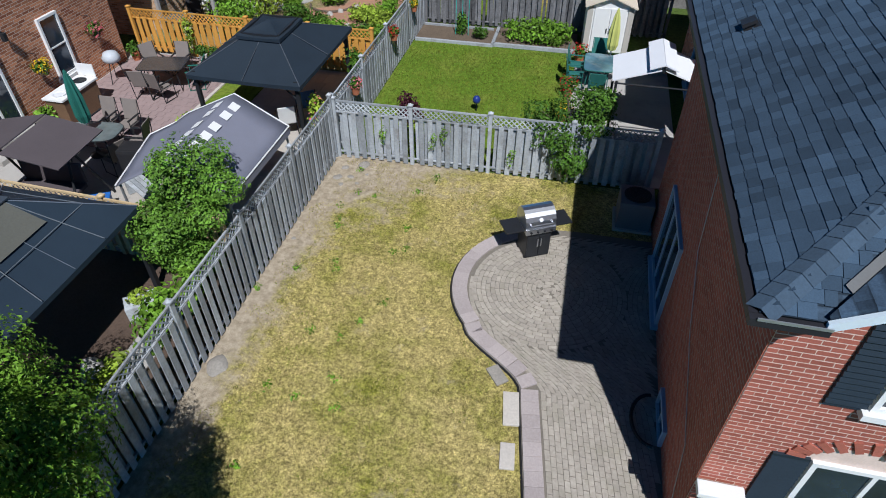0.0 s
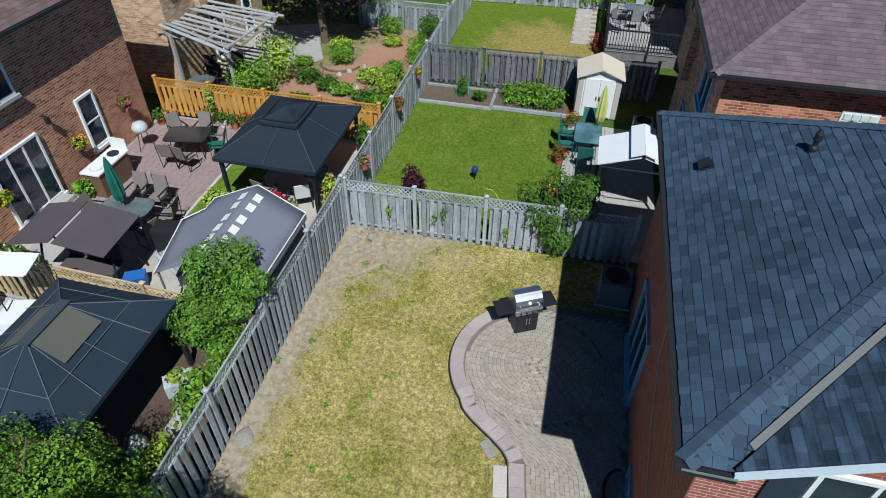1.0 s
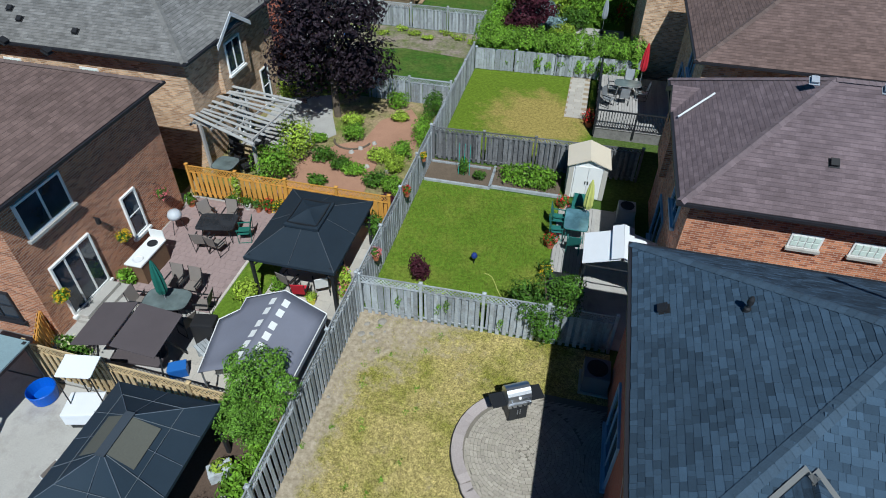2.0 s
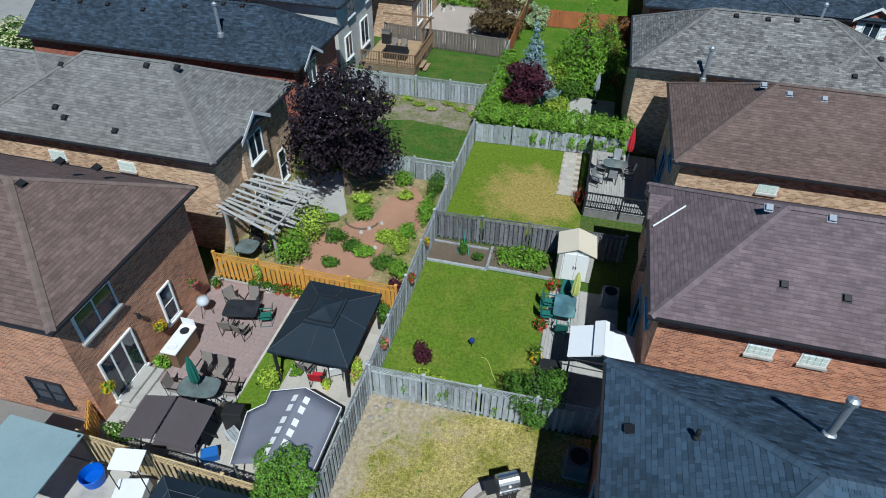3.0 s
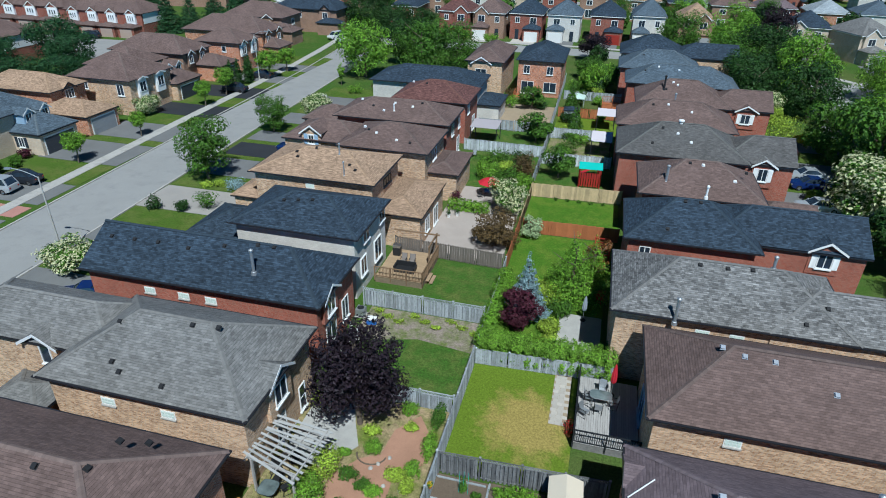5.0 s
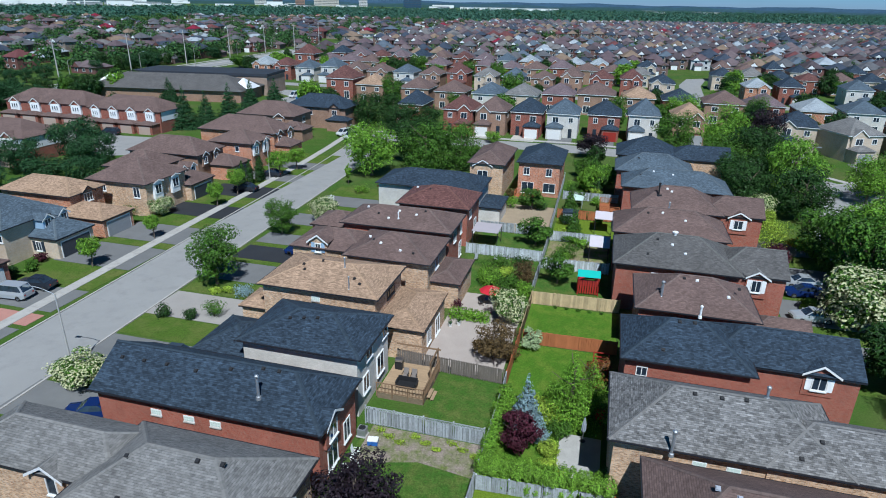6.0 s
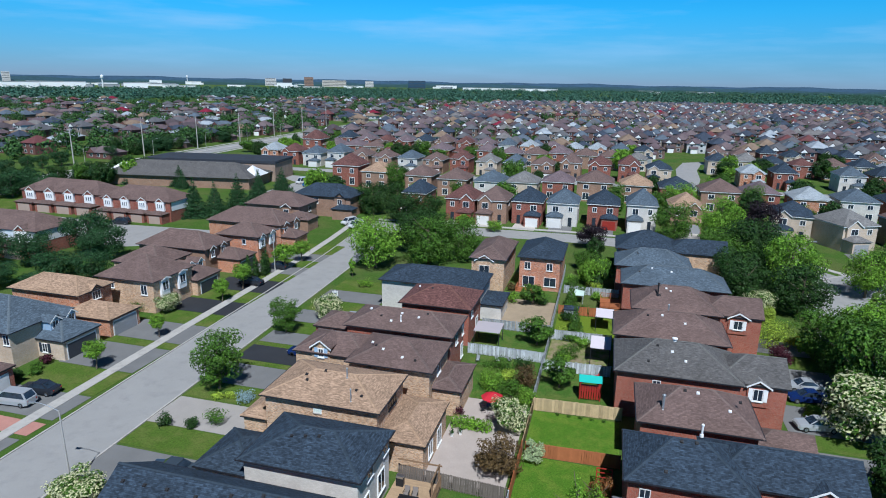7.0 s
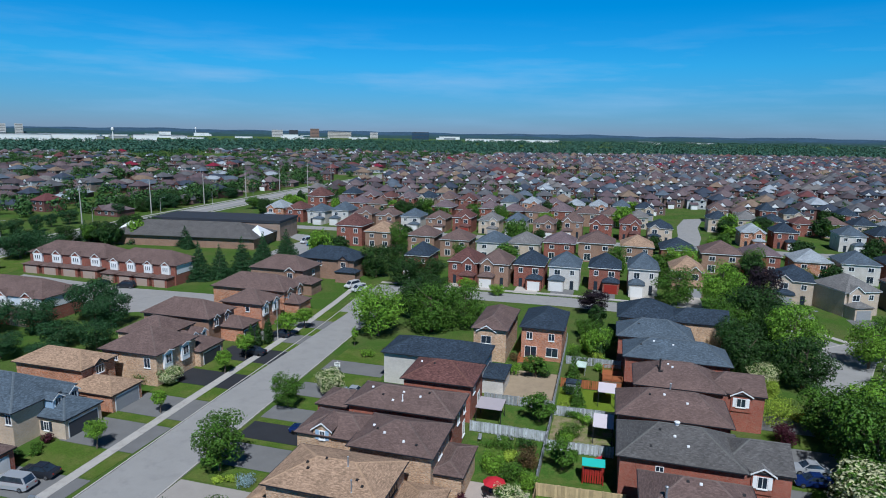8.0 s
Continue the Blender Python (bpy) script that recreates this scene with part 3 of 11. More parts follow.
def roof_caps(bm, x0, x1, y0, y1, ze, a, b, gables=""):
    caps(bm, a, b)
    ends = ((a, (x0, y0), "WS"), (a, (x0, y1) if x1 - x0 >= y1 - y0 else (x1, y0), "WS"), (b, (x1, y0) if x1 - x0 >= y1 - y0 else (x0, y1), "EN"), (b, (x1, y1), "EN"))
    for top, c, sides in ends:
        if not any(s in gables for s in sides if s in ("WE" if x1 - x0 >= y1 - y0 else "SN")):
            caps(bm, (*c, ze), top)


def gutters(house, x0, x1, y0, y1, ze, material, notch=None):
    """A gutter along each eaves side and the soffit under the eaves."""
    for r in ((x0 - 0.09, x0 - 0.005, y0, y1), (x1 + 0.005, x1 + 0.09, y0, y1), (x0 - 0.09, notch[0] if notch else x1 + 0.09, y0 - 0.09, y0 - 0.005), (x0 - 0.09, x1 + 0.09, y1 + 0.005, y1 + 0.09)):
        part("gutter", boxes((*r, ze - 0.11, ze - 0.015)), material, house, local=False)
    part("soffit", boxes((x0 + 0.01, x1 - 0.01, y0 + (0.42 if notch else 0.01), y1 - 0.01, ze - 0.14, ze - 0.11)), material, house, local=False)
    if notch:
        part("soffit", boxes((x0 + 0.01, notch[0], y0 + 0.01, y0 + 0.41, ze - 0.14, ze - 0.11)), material, house, local=False)


def roof_vent(house, x, y, z, pitch_dir, pitch, material=None):
    """A low square vent on a slope; pitch_dir: the way the slope faces."""
    a = math.degrees(math.atan(pitch))
    tilt = {"S": (a, 0), "N": (-a, 0), "W": (0, -a), "E": (0, a)}[pitch_dir]
    m = PLACE[house].inverted() @ pose(x, y, z, tilt[0], tilt[1])
    bm = bmesh.new()
    box(bm, -0.15, 0.15, -0.15, 0.15, 0.0, 0.02, m)
    box(bm, -0.08, 0.08, -0.08, 0.08, 0.02, 0.06, m)
    box(bm, -0.115, 0.115, -0.115, 0.115, 0.06, 0.12, m)
    part("roof_vent", bm, material or RESIN_BLACK, house)


def flue(house, x, y, z, h, r=0.09, material=None):
    bm = bmesh.new()
    lathe(bm, x, y, [(r * 2.0, z - 0.15), (r * 1.7, z + 0.08), (r, z + 0.12), (r, z + h), (r * 1.5, z + h), (r * 1.5, z + h + 0.12), (r * 0.6, z + h + 0.2)], 12)
    part("flue", bm, material or GALV, house, local=False)


def brick_walls(house, x0, x1, y0, y1, z1, material, gables="", pitch=0.0, name="wall"):
    """Outer walls as one solid with gable tops."""
    bm = bmesh.new()
    box(bm, x0, x1, y0, y1, -0.3, z1, uv=True)
    part(name, bm, material, house, local=False)


def gable_front(house, side, u, at, ze, width, out, pitch, wall_mat, roof_mat, trim=None, z0=None, depth=3.0):
    """A gabled bay that stands out from a wall, with its own small roof running back into the main one."""
    m = PLACE[house].inverted() @ wall_m(side, u, at, 0)
    z0 = ze - 2.6 if z0 is None else z0
    w = width / 2
    bm = bmesh.new()
    lay = bm.loops.layers.uv.verify()
    prof = [(-w, z0), (w, z0), (w, ze), (0, ze + w * pitch), (-w, ze)]
    front = [bm.verts.new((x, -out, z)) for x, z in prof]
    back = [bm.verts.new((x, depth * 0.6, z)) for x, z in prof]
    bm.faces.new(front)
    for i in range(5):
        j = (i + 1) % 5
        bm.faces.new((front[j], front[i], back[i], back[j]))
    for f in bm.faces:
        for lo in f.loops:
            lo[lay].uv = (lo.vert.co.x + lo.vert.co.y, lo.vert.co.z)
    bm.transform(m)
    part("bay", bm, wall_mat, house)
    o = 0.25
    bm = bmesh.new()
    lift = 0.06
    top = ze + w * pitch + lift
    low = ze - o * pitch + lift
    plane_face(bm, [(-w - o, depth, low), (-w - o, -out - o, low), (0, -out - o, top), (0, depth, top)], 0.08)
    plane_face(bm, [(w + o, -out - o, low), (w + o, depth, low), (0, depth, top), (0, -out - o, top)], 0.08)
    bm.transform(m)
    part("bay_roof", bm, roof_mat, house)
    bm = bmesh.new()
    for s in (-1, 1):
        a, b = Vector((s * (w + o), -out - o - 0.03, low - 0.12)), Vector((0, -out - o - 0.03, top - 0.12))
        n = Vector((0, 0, 0.1))
        vs = [bm.verts.new(v) for v in (a - n, b - n, b + n, a + n)]
        ws = [bm.verts.new(v.co + Vector((0, 0.028, 0))) for v in vs]
        bm.faces.new(vs if s < 0 else vs[::-1])
        bm.faces.new(ws[::-1] if s < 0 else ws)
        for i in range(4):
            bm.faces.new((vs[i], vs[(i + 1) % 4], ws[(i + 1) % 4], ws[i]))
    bmesh.ops.recalc_face_normals(bm, faces=bm.faces)
    bm.transform(m)
    part("bargeboard", bm, trim or WHITE, house)


VENT_GREY = surface("grey_vent_metal", (0.30, 0.32, 0.36), 0.6, 0.1)


def row_house(label, x0, x1, y0, y1, ze, pitch, wall_mat, roof_mat, gutter=None, group="", extra=(), over=0.42, vents=(), gables="", notch=None, grey_vents=0):
    """A detached house over its eaves rectangle; extra: lower or side blocks (x0, x1, y0, y1, ze, pitch, gables)."""
    house = thing("house", (x0 + x1) / 2, (y0 + y1) / 2, 0, 0, label, "house", group)
    brick_walls(house, x0 + over, x1 - over, y0 + over, y1 - over, ze - 0.13, wall_mat)
    bm, cap = bmesh.new(), bmesh.new()
    a, b = hip_roof(bm, x0, x1, y0, y1, ze, pitch, gables, notch=notch)
    roof_caps(cap, x0, x1, y0, y1, ze, a, b, gables)
    part("roof", bm, roof_mat, house, local=False)
    tagged(part("ridge_cap", cap, CAP_OF[roof_mat], house, local=False), "", "", "", "stuff")
    gutters(house, x0, x1, y0, y1, ze, gutter or GUTTER, notch)
    for ex in extra:
        ax0, ax1, ay0, ay1, aze, ap, ag = ex
        brick_walls(house, ax0 + 0.3, ax1 - 0.3, ay0 + 0.3, ay1 - 0.3, aze - 0.1, wall_mat, name="wing_wall")
        bm, cap = bmesh.new(), bmesh.new()
        a, b = hip_roof(bm, ax0, ax1, ay0, ay1, aze, ap, ag)
        roof_caps(cap, ax0, ax1, ay0, ay1, aze, a, b, ag)
        part("wing_roof", bm, roof_mat, house, local=False)
        tagged(part("wing_ridge_cap", cap, CAP_OF[roof_mat], house, local=False), "", "", "", "stuff")
        part("wing_fascia", boxes((ax0 + 0.01, ax1 - 0.01, ay0 + 0.01, ay1 - 0.01, aze - 0.2, aze - 0.11)), gutter or GUTTER, house, local=False)
    for i, (x, y, side) in enumerate(vents):
        z = {"S": ze + (y - y0) * pitch, "N": ze + (y1 - y) * pitch, "W": ze + (x - x0) * pitch, "E": ze + (x1 - x) * pitch}[side]
        roof_vent(house, x, y, z, side, pitch, TRIM if y0 > 55 and i % 3 else VENT_GREY if i < grey_vents else None)
    return house


# ---- ground, road and paving ----
FENCE_X = -6.34
bm = bmesh.new()
for i, (a, b) in enumerate(((-9000, -60), (-60, 60), (60, 5000))):
    for c, d in ((-300, 0), (0, 160), (160, 9000)):
        bm.faces.new([bm.verts.new(p) for p in ((a, c, 0), (b, c, 0), (b, d, 0), (a, d, 0))])
bmesh.ops.remove_doubles(bm, verts=bm.verts, dist=0.001)
GROUND = lawn_mat("ground_turf", (0.056, 0.112, 0.018), (0.100, 0.120, 0.036), 0.45, 0.08, (0.20, 0.17, 0.12), 0.70)
setting("ground", bm, GROUND, "grassy ground with dry patches and bare soil", "ground")


def strip(points, width, z0, z1, bm=None):
    """A band of even width along a line of points."""
    bm = bm or bmesh.new()
    left, right = [], []
    for i, p in enumerate(points):
        a, b = Vector(points[max(i - 1, 0)]), Vector(points[min(i + 1, len(points) - 1)])
        d = (b - a).normalized()
        n = Vector((-d.y, d.x)) * width / 2
        left.append((p[0] + n.x, p[1] + n.y))
        right.append((p[0] - n.x, p[1] - n.y))
    return slab(right + left[::-1], z0, z1, bm)


def offset_line(points, d):
    out = []
    for i, p in enumerate(points):
        a, b = Vector(points[max(i - 1, 0)]), Vector(points[min(i + 1, len(points) - 1)])
        t = (b - a).normalized()
        out.append((p[0] - t.y * d, p[1] + t.x * d))
    return out


STREET = [(-50.5, 0), (-51.2, 38), (-51.8, 55), (-52.6, 75), (-53.2, 95), (-54.2, 118), (-55.5, 134), (-57.0, 148)]
CROSS = [(-60, 149), (-30, 150.5), (-10, 151.5), (20, 150), (36, 143), (44, 133)]
RIGHT = [(40, 0), (38.6, 60), (37.6, 100), (39.5, 116), (45.5, 130), (57, 140), (76, 146), (120, 149)]
setting("road", strip(STREET, 8.6, -0.2, 0.012), ASPHALT, "worn pale grey asphalt street with faint stains", "road")
setting("road", strip(CROSS, 8.4, -0.2, 0.016), ASPHALT, "worn pale grey asphalt cross street", "road")
setting("road", strip(RIGHT, 9.0, -0.2, 0.020), ASPHALT, "worn pale grey asphalt side street", "road")
for line, d in ((STREET, 4.4), (STREET, -4.4), (RIGHT, 4.6), (RIGHT, -4.6)):
    setting("kerb", strip(offset_line(line, d), 0.2, -0.2, 0.13), CONCRETE, "pale concrete kerb along the street", "kerb")
setting("pavement", strip(offset_line(STREET, 8.0), 1.5, -0.2, 0.10), CONCRETE, "pale concrete pavement beside the street", "pavement")
setting("pavement", strip(offset_line(CROSS, 6.6), 1.5, -0.2, 0.10), CONCRETE, "pale concrete pavement beside the cross street", "pavement")
setting("pavement", strip(offset_line(RIGHT, -6.6), 1.5, -0.2, 0.10), CONCRETE, "pale concrete pavement beside the side street", "pavement")


def ground_patch(name, points, material, label, z=0.02, category="ground"):
    return setting(name, slab(points, -0.1, z), material, label, category)


# ---- fences ----
def board_mesh(h, material, w=0.135, t=0.02):
    bm = boxes((-w / 2, w / 2, -t / 2, t / 2, 0.06, h))
    return shared("board", bm, material)


def fence(a, b, material, label, height=1.55, lattice=0.30, bay=2.44, name="fence", pitch=0.118, both=True, group="garden fences", ragged=0.0, z=0.0):
    """A board-on-board fence from a to b with posts, rails, caps and a lattice top."""
    a, b = Vector(a), Vector(b)
    d = b - a
    length = d.length
    fo = thing(name, a.x, a.y, z, math.degrees(math.atan2(d.y, d.x)), label, "fence", group)
    rng = random.Random(int(length * 100))
    n = max(1, round(length / bay))
    step = length / n
    top = height + lattice
    post = shared("post", boxes((-0.05, 0.05, -0.05, 0.05, -0.2, top + 0.02)), material)
    bm = bmesh.new()
    box(bm, -0.07, 0.07, -0.07, 0.07, top + 0.02, top + 0.05)
    lathe(bm, 0, 0, [(0.06, top + 0.05), (0.03, top + 0.08), (0.005, top + 0.10)] if material is FENCE_GREY else [(0.06, top + 0.05), (0.01, top + 0.06)], 6)
    knob = shared("post_cap", bm, material)
    for i in range(n + 1):
        at = pose(i * step, 0, 0)
        piece("post", post, at, fo)
        piece("post_cap", knob, at, fo)
    rails = [0.22, height - 0.02] + ([top - 0.02] if lattice else [])
    rail = shared("rail", boxes((0.05, step - 0.05, -0.02, 0.02, -0.045, 0.0)), material)
    lat = None
    if lattice:
        bm = bmesh.new()
        s = 0.0
        w = step - 0.1
        h = lattice - 0.07
        k = 0.14
        x = -h
        while x < w:
            for sgn in (1, -1):
                x0, x1 = (x, x + h) if sgn > 0 else (x + h, x)
                z0, z1 = 0.0, h
                c0, c1 = max(0, min(w, x0)), max(0, min(w, x1))
                if abs(c1 - c0) > 0.02:
                    za = z0 + (c0 - x0) / (x1 - x0) * (z1 - z0)
                    zb = z0 + (c1 - x0) / (x1 - x0) * (z1 - z0)
                    y = 0.006 * sgn
                    p, q = Vector((0.05 + c0, y, height + za)), Vector((0.05 + c1, y, height + zb))
                    u = (q - p).normalized()
                    m = Vector((-u.z, 0, u.x)) * 0.014
                    o = Vector((0, 0.005, 0))
                    vs = [bm.verts.new(v) for v in (p - m - o, q - m - o, q + m - o, p + m - o, p - m + o, q - m + o, q + m + o, p + m + o)]
                    for f in ((0, 1, 2, 3), (7, 6, 5, 4), (0, 4, 5, 1), (1, 5, 6, 2), (2, 6, 7, 3), (3, 7, 4, 0)):
                        bm.faces.new([vs[i] for i in f])
            x += k
        lat = shared("lattice", bm, material)
    for i in range(n):
        for rz in rails:
            piece("rail", rail, pose(i * step, 0, rz), fo)
        if lat:
            piece("lattice", lat, pose(i * step, 0, 0), fo)
    bd = board_mesh(height, material, 0.27 if pitch > 0.25 else 0.135 if both else 0.15)
    far = bmesh.new() if min(a.y, b.y) > 56 else None
    count = int(length / pitch)
    for i in range(count):
        x = (i + 0.5) * length / count
        if abs((x + step / 2) % step - step / 2) < 0.06:
            continue
        side = 0.055 if (i % 2 and both) else -0.055
        sz = 1 + rng.uniform(-ragged, ragged * 0.3)
        if far is not None:
            box(far, x - 0.14, x + 0.14, side - 0.01, side + 0.01, 0.02 + rng.uniform(0, 0.03), height + rng.uniform(-0.03, 0.02))
            continue
        piece("board", bd, pose(x, side, rng.uniform(-0.015, 0.015), 0, rng.uniform(-0.5, 0.5), rng.uniform(-1.5, 1.5)) @ Matrix.Diagonal((1, 1, sz, 1)), fo)
    if far is not None:
        tagged(part("boards", far, material, fo), "", "", "", "stuff")
    return fo


GREY_FENCE = "weathered grey wooden fence with a lattice top beside the lawn"
fence((FENCE_X, 1.0), (FENCE_X, 14.1), FENCE_GREY, GREY_FENCE, height=1.62, lattice=0.30)
fence((FENCE_X + 0.08, 14.15), (2.35, 14.35), FENCE_GREY, "weathered grey wooden fence with lattice between two gardens", height=1.50, lattice=0.32)
fence((FENCE_X, 14.25), (FENCE_X, 24.4), FENCE_GREY, GREY_FENCE)
FENCE_OLD = surface("blackened_cedar", (0.20, 0.20, 0.205), 0.92, 0.3, 1.5, 18, 0.4, 0.006, pieces=0.35, stain=(0.09, 0.09, 0.09), spec=0.1)
fence((FENCE_X + 0.08, 24.5), (3.2, 24.9), FENCE_OLD, "dark weathered grey wooden fence behind a vegetable bed", lattice=0.2)
fence((FENCE_X, 24.55), (FENCE_X, 34.4), FENCE_GREY, GREY_FENCE, lattice=0.0, height=1.7)
fence((FENCE_X + 0.1, 34.7), (3.2, 35.2), FENCE_GREY, "old grey wooden fence half hidden by a hedge", lattice=0.0, height=1.35, ragged=0.06, both=False, pitch=0.16)
fence((-15.2, 18.35), (-6.5, 18.35), FENCE_ORANGE, "bright orange-stained wooden fence with a lattice top", height=1.22, lattice=0.30, z=0.55)
fence((-14.8, 8.75), (-6.5, 8.45), FENCE_YELLOW, "pale wooden fence with a lattice top beside canopies", height=1.25, lattice=0.33, z=0.5)
fence((-11.0, 29.1), (-6.5, 29.1), FENCE_GREY, "weathered grey wooden fence with a lattice top", height=1.5, lattice=0.25)
fence((-16.6, 39.5), (-6.6, 39.4), FENCE_GREY, "weathered grey wooden fence with a lattice top", height=1.5, lattice=0.25)
fence((-17.0, 48.9), (-6.6, 48.3), surface("brown_weathered_wood", (0.19, 0.16, 0.135), 0.9, 0.22, 1.5, 18, 0.3, 0.006, pieces=0.14), "brown-grey wooden fence beside a paved yard", height=1.6, lattice=0.0)
fence((FENCE_X, 36.0), (FENCE_X, 48.0), FENCE_GREY, "weathered grey wooden fence behind a hedge", lattice=0.0, pitch=0.16, both=False)
fence((FENCE_X, 48.3), (FENCE_X, 56.4), FENCE_RUST, "red-brown stained wooden fence", lattice=0.0, pitch=0.16, both=False)
fence((FENCE_X + 0.4, 56.3), (3.4, 56.6), FENCE_RUST, "red-brown stained wooden fence across the lawn", height=1.5, lattice=0.0)
fence((FENCE_X, 56.5), (FENCE_X, 65.5), FENCE_YELLOW, "pale pine fence beside the lawn", lattice=0.0, height=1.5, pitch=0.16, both=False)
fence((FENCE_X + 0.1, 65.6), (3.6, 66.1), FENCE_YELLOW, "pale yellow pine fence across the lawn", height=1.6, lattice=0.0)
fence((-17.2, 78.7), (-6.4, 78.5), FENCE_GREY, "weathered grey wooden fence across the yard", lattice=0.0, pitch=0.3)
fence((FENCE_X - 0.2, 66.0), (FENCE_X - 0.2, 90), FENCE_GREY, "weathered grey wooden fence between two yards", lattice=0.0, pitch=0.3, both=False)
fence((FENCE_X, 76.4), (2.2, 76.8), FENCE_GREY, "weathered grey wooden fence across the yard", lattice=0.0, pitch=0.3)
fence((-17.2, 88.6), (-6.6, 88.6), FENCE_GREY, "weathered grey wooden fence across the yard", lattice=0.0, pitch=0.3)
fence((FENCE_X - 0.4, 90), (FENCE_X - 0.8, 122), FENCE_GREY, "weathered grey wooden fence between two yards", lattice=0.0, pitch=0.3, both=False)
fence((FENCE_X, 87.2), (2.2, 87.4), FENCE_GREY, "weathered grey wooden fence across the yard", lattice=0.0, pitch=0.3)
fence((FENCE_X, 98.2), (3.2, 98.5), FENCE_RUST, "brown wooden fence across the yard", lattice=0.0, pitch=0.3)
fence((FENCE_X, 109), (3.2, 109.2), FENCE_GREY, "weathered grey wooden fence across the yard", lattice=0.0, pitch=0.3)

# ---- the houses of the two rows ----
PITCH = 0.58
H1 = row_house("red brick house with a blue-black shingle hip roof", 2.03, 20.0, 4.53, 13.5, 5.5, PITCH, BRICK_RED, SHINGLE_BLUE, GUTTER, "houses of the east row", over=0.40, notch=(2.66, 6.82))
# front gable of the near house, its valleys lined with grey metal
GX, GW, GZ = 4.74, 2.08, 5.5 + 2.08 * PITCH
for s in (-1, 1):
    bm = bmesh.new()
    tri = [(GX + s * GW, 4.53, 5.5), (GX, 4.53, GZ), (GX, 4.53 + GW, GZ)]
    plane_face(bm, tri if s > 0 else tri[::-1], 0.10)
    part("gable_roof", bm, SHINGLE_BLUE, H1, local=False)
    bm = bmesh.new()
    lo, hi = Vector((GX + s * (GW - 0.2), 4.73, 5.5 + 0.2 * PITCH)), Vector((GX, 4.53 + GW, GZ))
    across, rise = Vector((0.10, 0.10 * s, 0.0)), Vector((0, 0, 0.058))
    up = Vector((0, 0, 0.055))
    vs = [bm.verts.new(v) for v in (lo - across + rise + up, hi - across + rise + up, hi + up, lo + up, hi + across + rise + up, lo + across + rise + up)]
    bm.faces.new((vs[0], vs[1], vs[2], vs[3]) if s < 0 else (vs[3], vs[2], vs[1], vs[0]))
    bm.faces.new((vs[3], vs[2], vs[4], vs[5]) if s < 0 else (vs[5], vs[4], vs[2], vs[3]))
    bmesh.ops.recalc_face_normals(bm, faces=bm.faces)
    part("valley_flashing", bm, surface("grey_flashing", (0.125, 0.128, 0.128), 0.6, 0.08, 2, 30, 0.05), H1, local=False)
    bm = bmesh.new()
    rake = [(GX + s * (GW + 0.05), 4.46, 5.42), (GX, 4.46, GZ - 0.05), (GX, 4.46, GZ + 0.07), (GX + s * (GW + 0.05), 4.46, 5.54)]
    plane_face(bm, rake if s < 0 else rake[::-1], 0.05)
    part("bargeboard", bm, surface("pale_blue_trim", (0.62, 0.70, 0.74), 0.5, 0.05), H1, local=False)
bm = bmesh.new()
plane_face(bm, [(GX - 1.86, 4.93, 5.30), (GX + 1.86, 4.93, 5.30), (GX + 1.86, 4.93, 5.42), (GX, 4.93, 6.52), (GX - 1.86, 4.93, 5.42)], 0.12)
part("gable_wall", bm, BRICK_RED, H1, local=False)
H2 = row_house("orange brick house with a brown shingle hip roof", 3.35, 21.0, 15.65, 23.85, 5.6, 0.59, BRICK_ORANGE, SHINGLE_BROWN, GUTTER, "houses of the east row",
               vents=((6.84, 19.6, "S"), (8.87, 19.55, "S"), (10.83, 19.50, "S"), (7.44, 17.27, "S"), (9.37, 17.17, "S")), grey_vents=3)
H3 = row_house("tan brick house with a dark brown shingle hip roof", 4.55, 22.0, 26.3, 34.9, 5.4, 0.57, BRICK_TAN, SHINGLE_UMBER, GUTTER, "houses of the east row",
               vents=((9.37, 30.11, "S"), (10.90, 30.06, "S"), (13.79, 28.94, "S"), (8.23, 30.4, "S")), grey_vents=4)
H4 = row_house("buff brick house with a speckled grey shingle hip roof", 2.4, 17.3, 35.5, 43.9, 5.85, 0.55, BRICK_TAN, SHINGLE_MIXED, GUTTER, "houses of the east row",
               ((12.0, 24.0, 35.52, 41.9, 5.84, 0.55, "E"),), vents=((7.88, 39.3, "S"), (9.62, 39.28, "S"), (11.17, 39.4, "S"), (15.52, 37.53, "S"), (14.18, 36.34, "S")))
H5 = row_house("red brick house with a charcoal shingle hip roof", 3.2, 13.6, 46.4, 54.3, 5.8, 0.58, BRICK_RED, SHINGLE_BLACK, GUTTER, "houses of the east row",
               ((9.8, 21.9, 48.4, 55.4, 5.6, 0.56, "E"),), vents=((7.77, 50.03, "S"), (8.96, 50.1, "S"), (6.49, 47.50, "S")))
H6 = row_house("red brick house with an umber shingle hip roof", 4.5, 15.8, 56.4, 64.7, 5.7, 0.55, BRICK_RED, SHINGLE_UMBER, GUTTER, "houses of the east row",
               ((14.5, 21.0, 57.4, 63.0, 3.4, 0.5, "E"),), vents=((9.0, 60.1, "S"), (10.2, 60.0, "S"), (13.0, 58.6, "S"), (14.0, 59.6, "S")))
H7 = row_house("red brick house with a dark grey shingle hip roof", 2.3, 16.0, 66.9, 76.1, 5.8, 0.55, BRICK_RED, SHINGLE_ASH, GUTTER, "houses of the east row",
               ((13.0, 20.8, 68.0, 75.4, 5.6, 0.55, "E"),), vents=((7.0, 70.6, "S"), (8.6, 70.0, "S"), (10.0, 69.0, "S"), (6.0, 68.5, "S")))
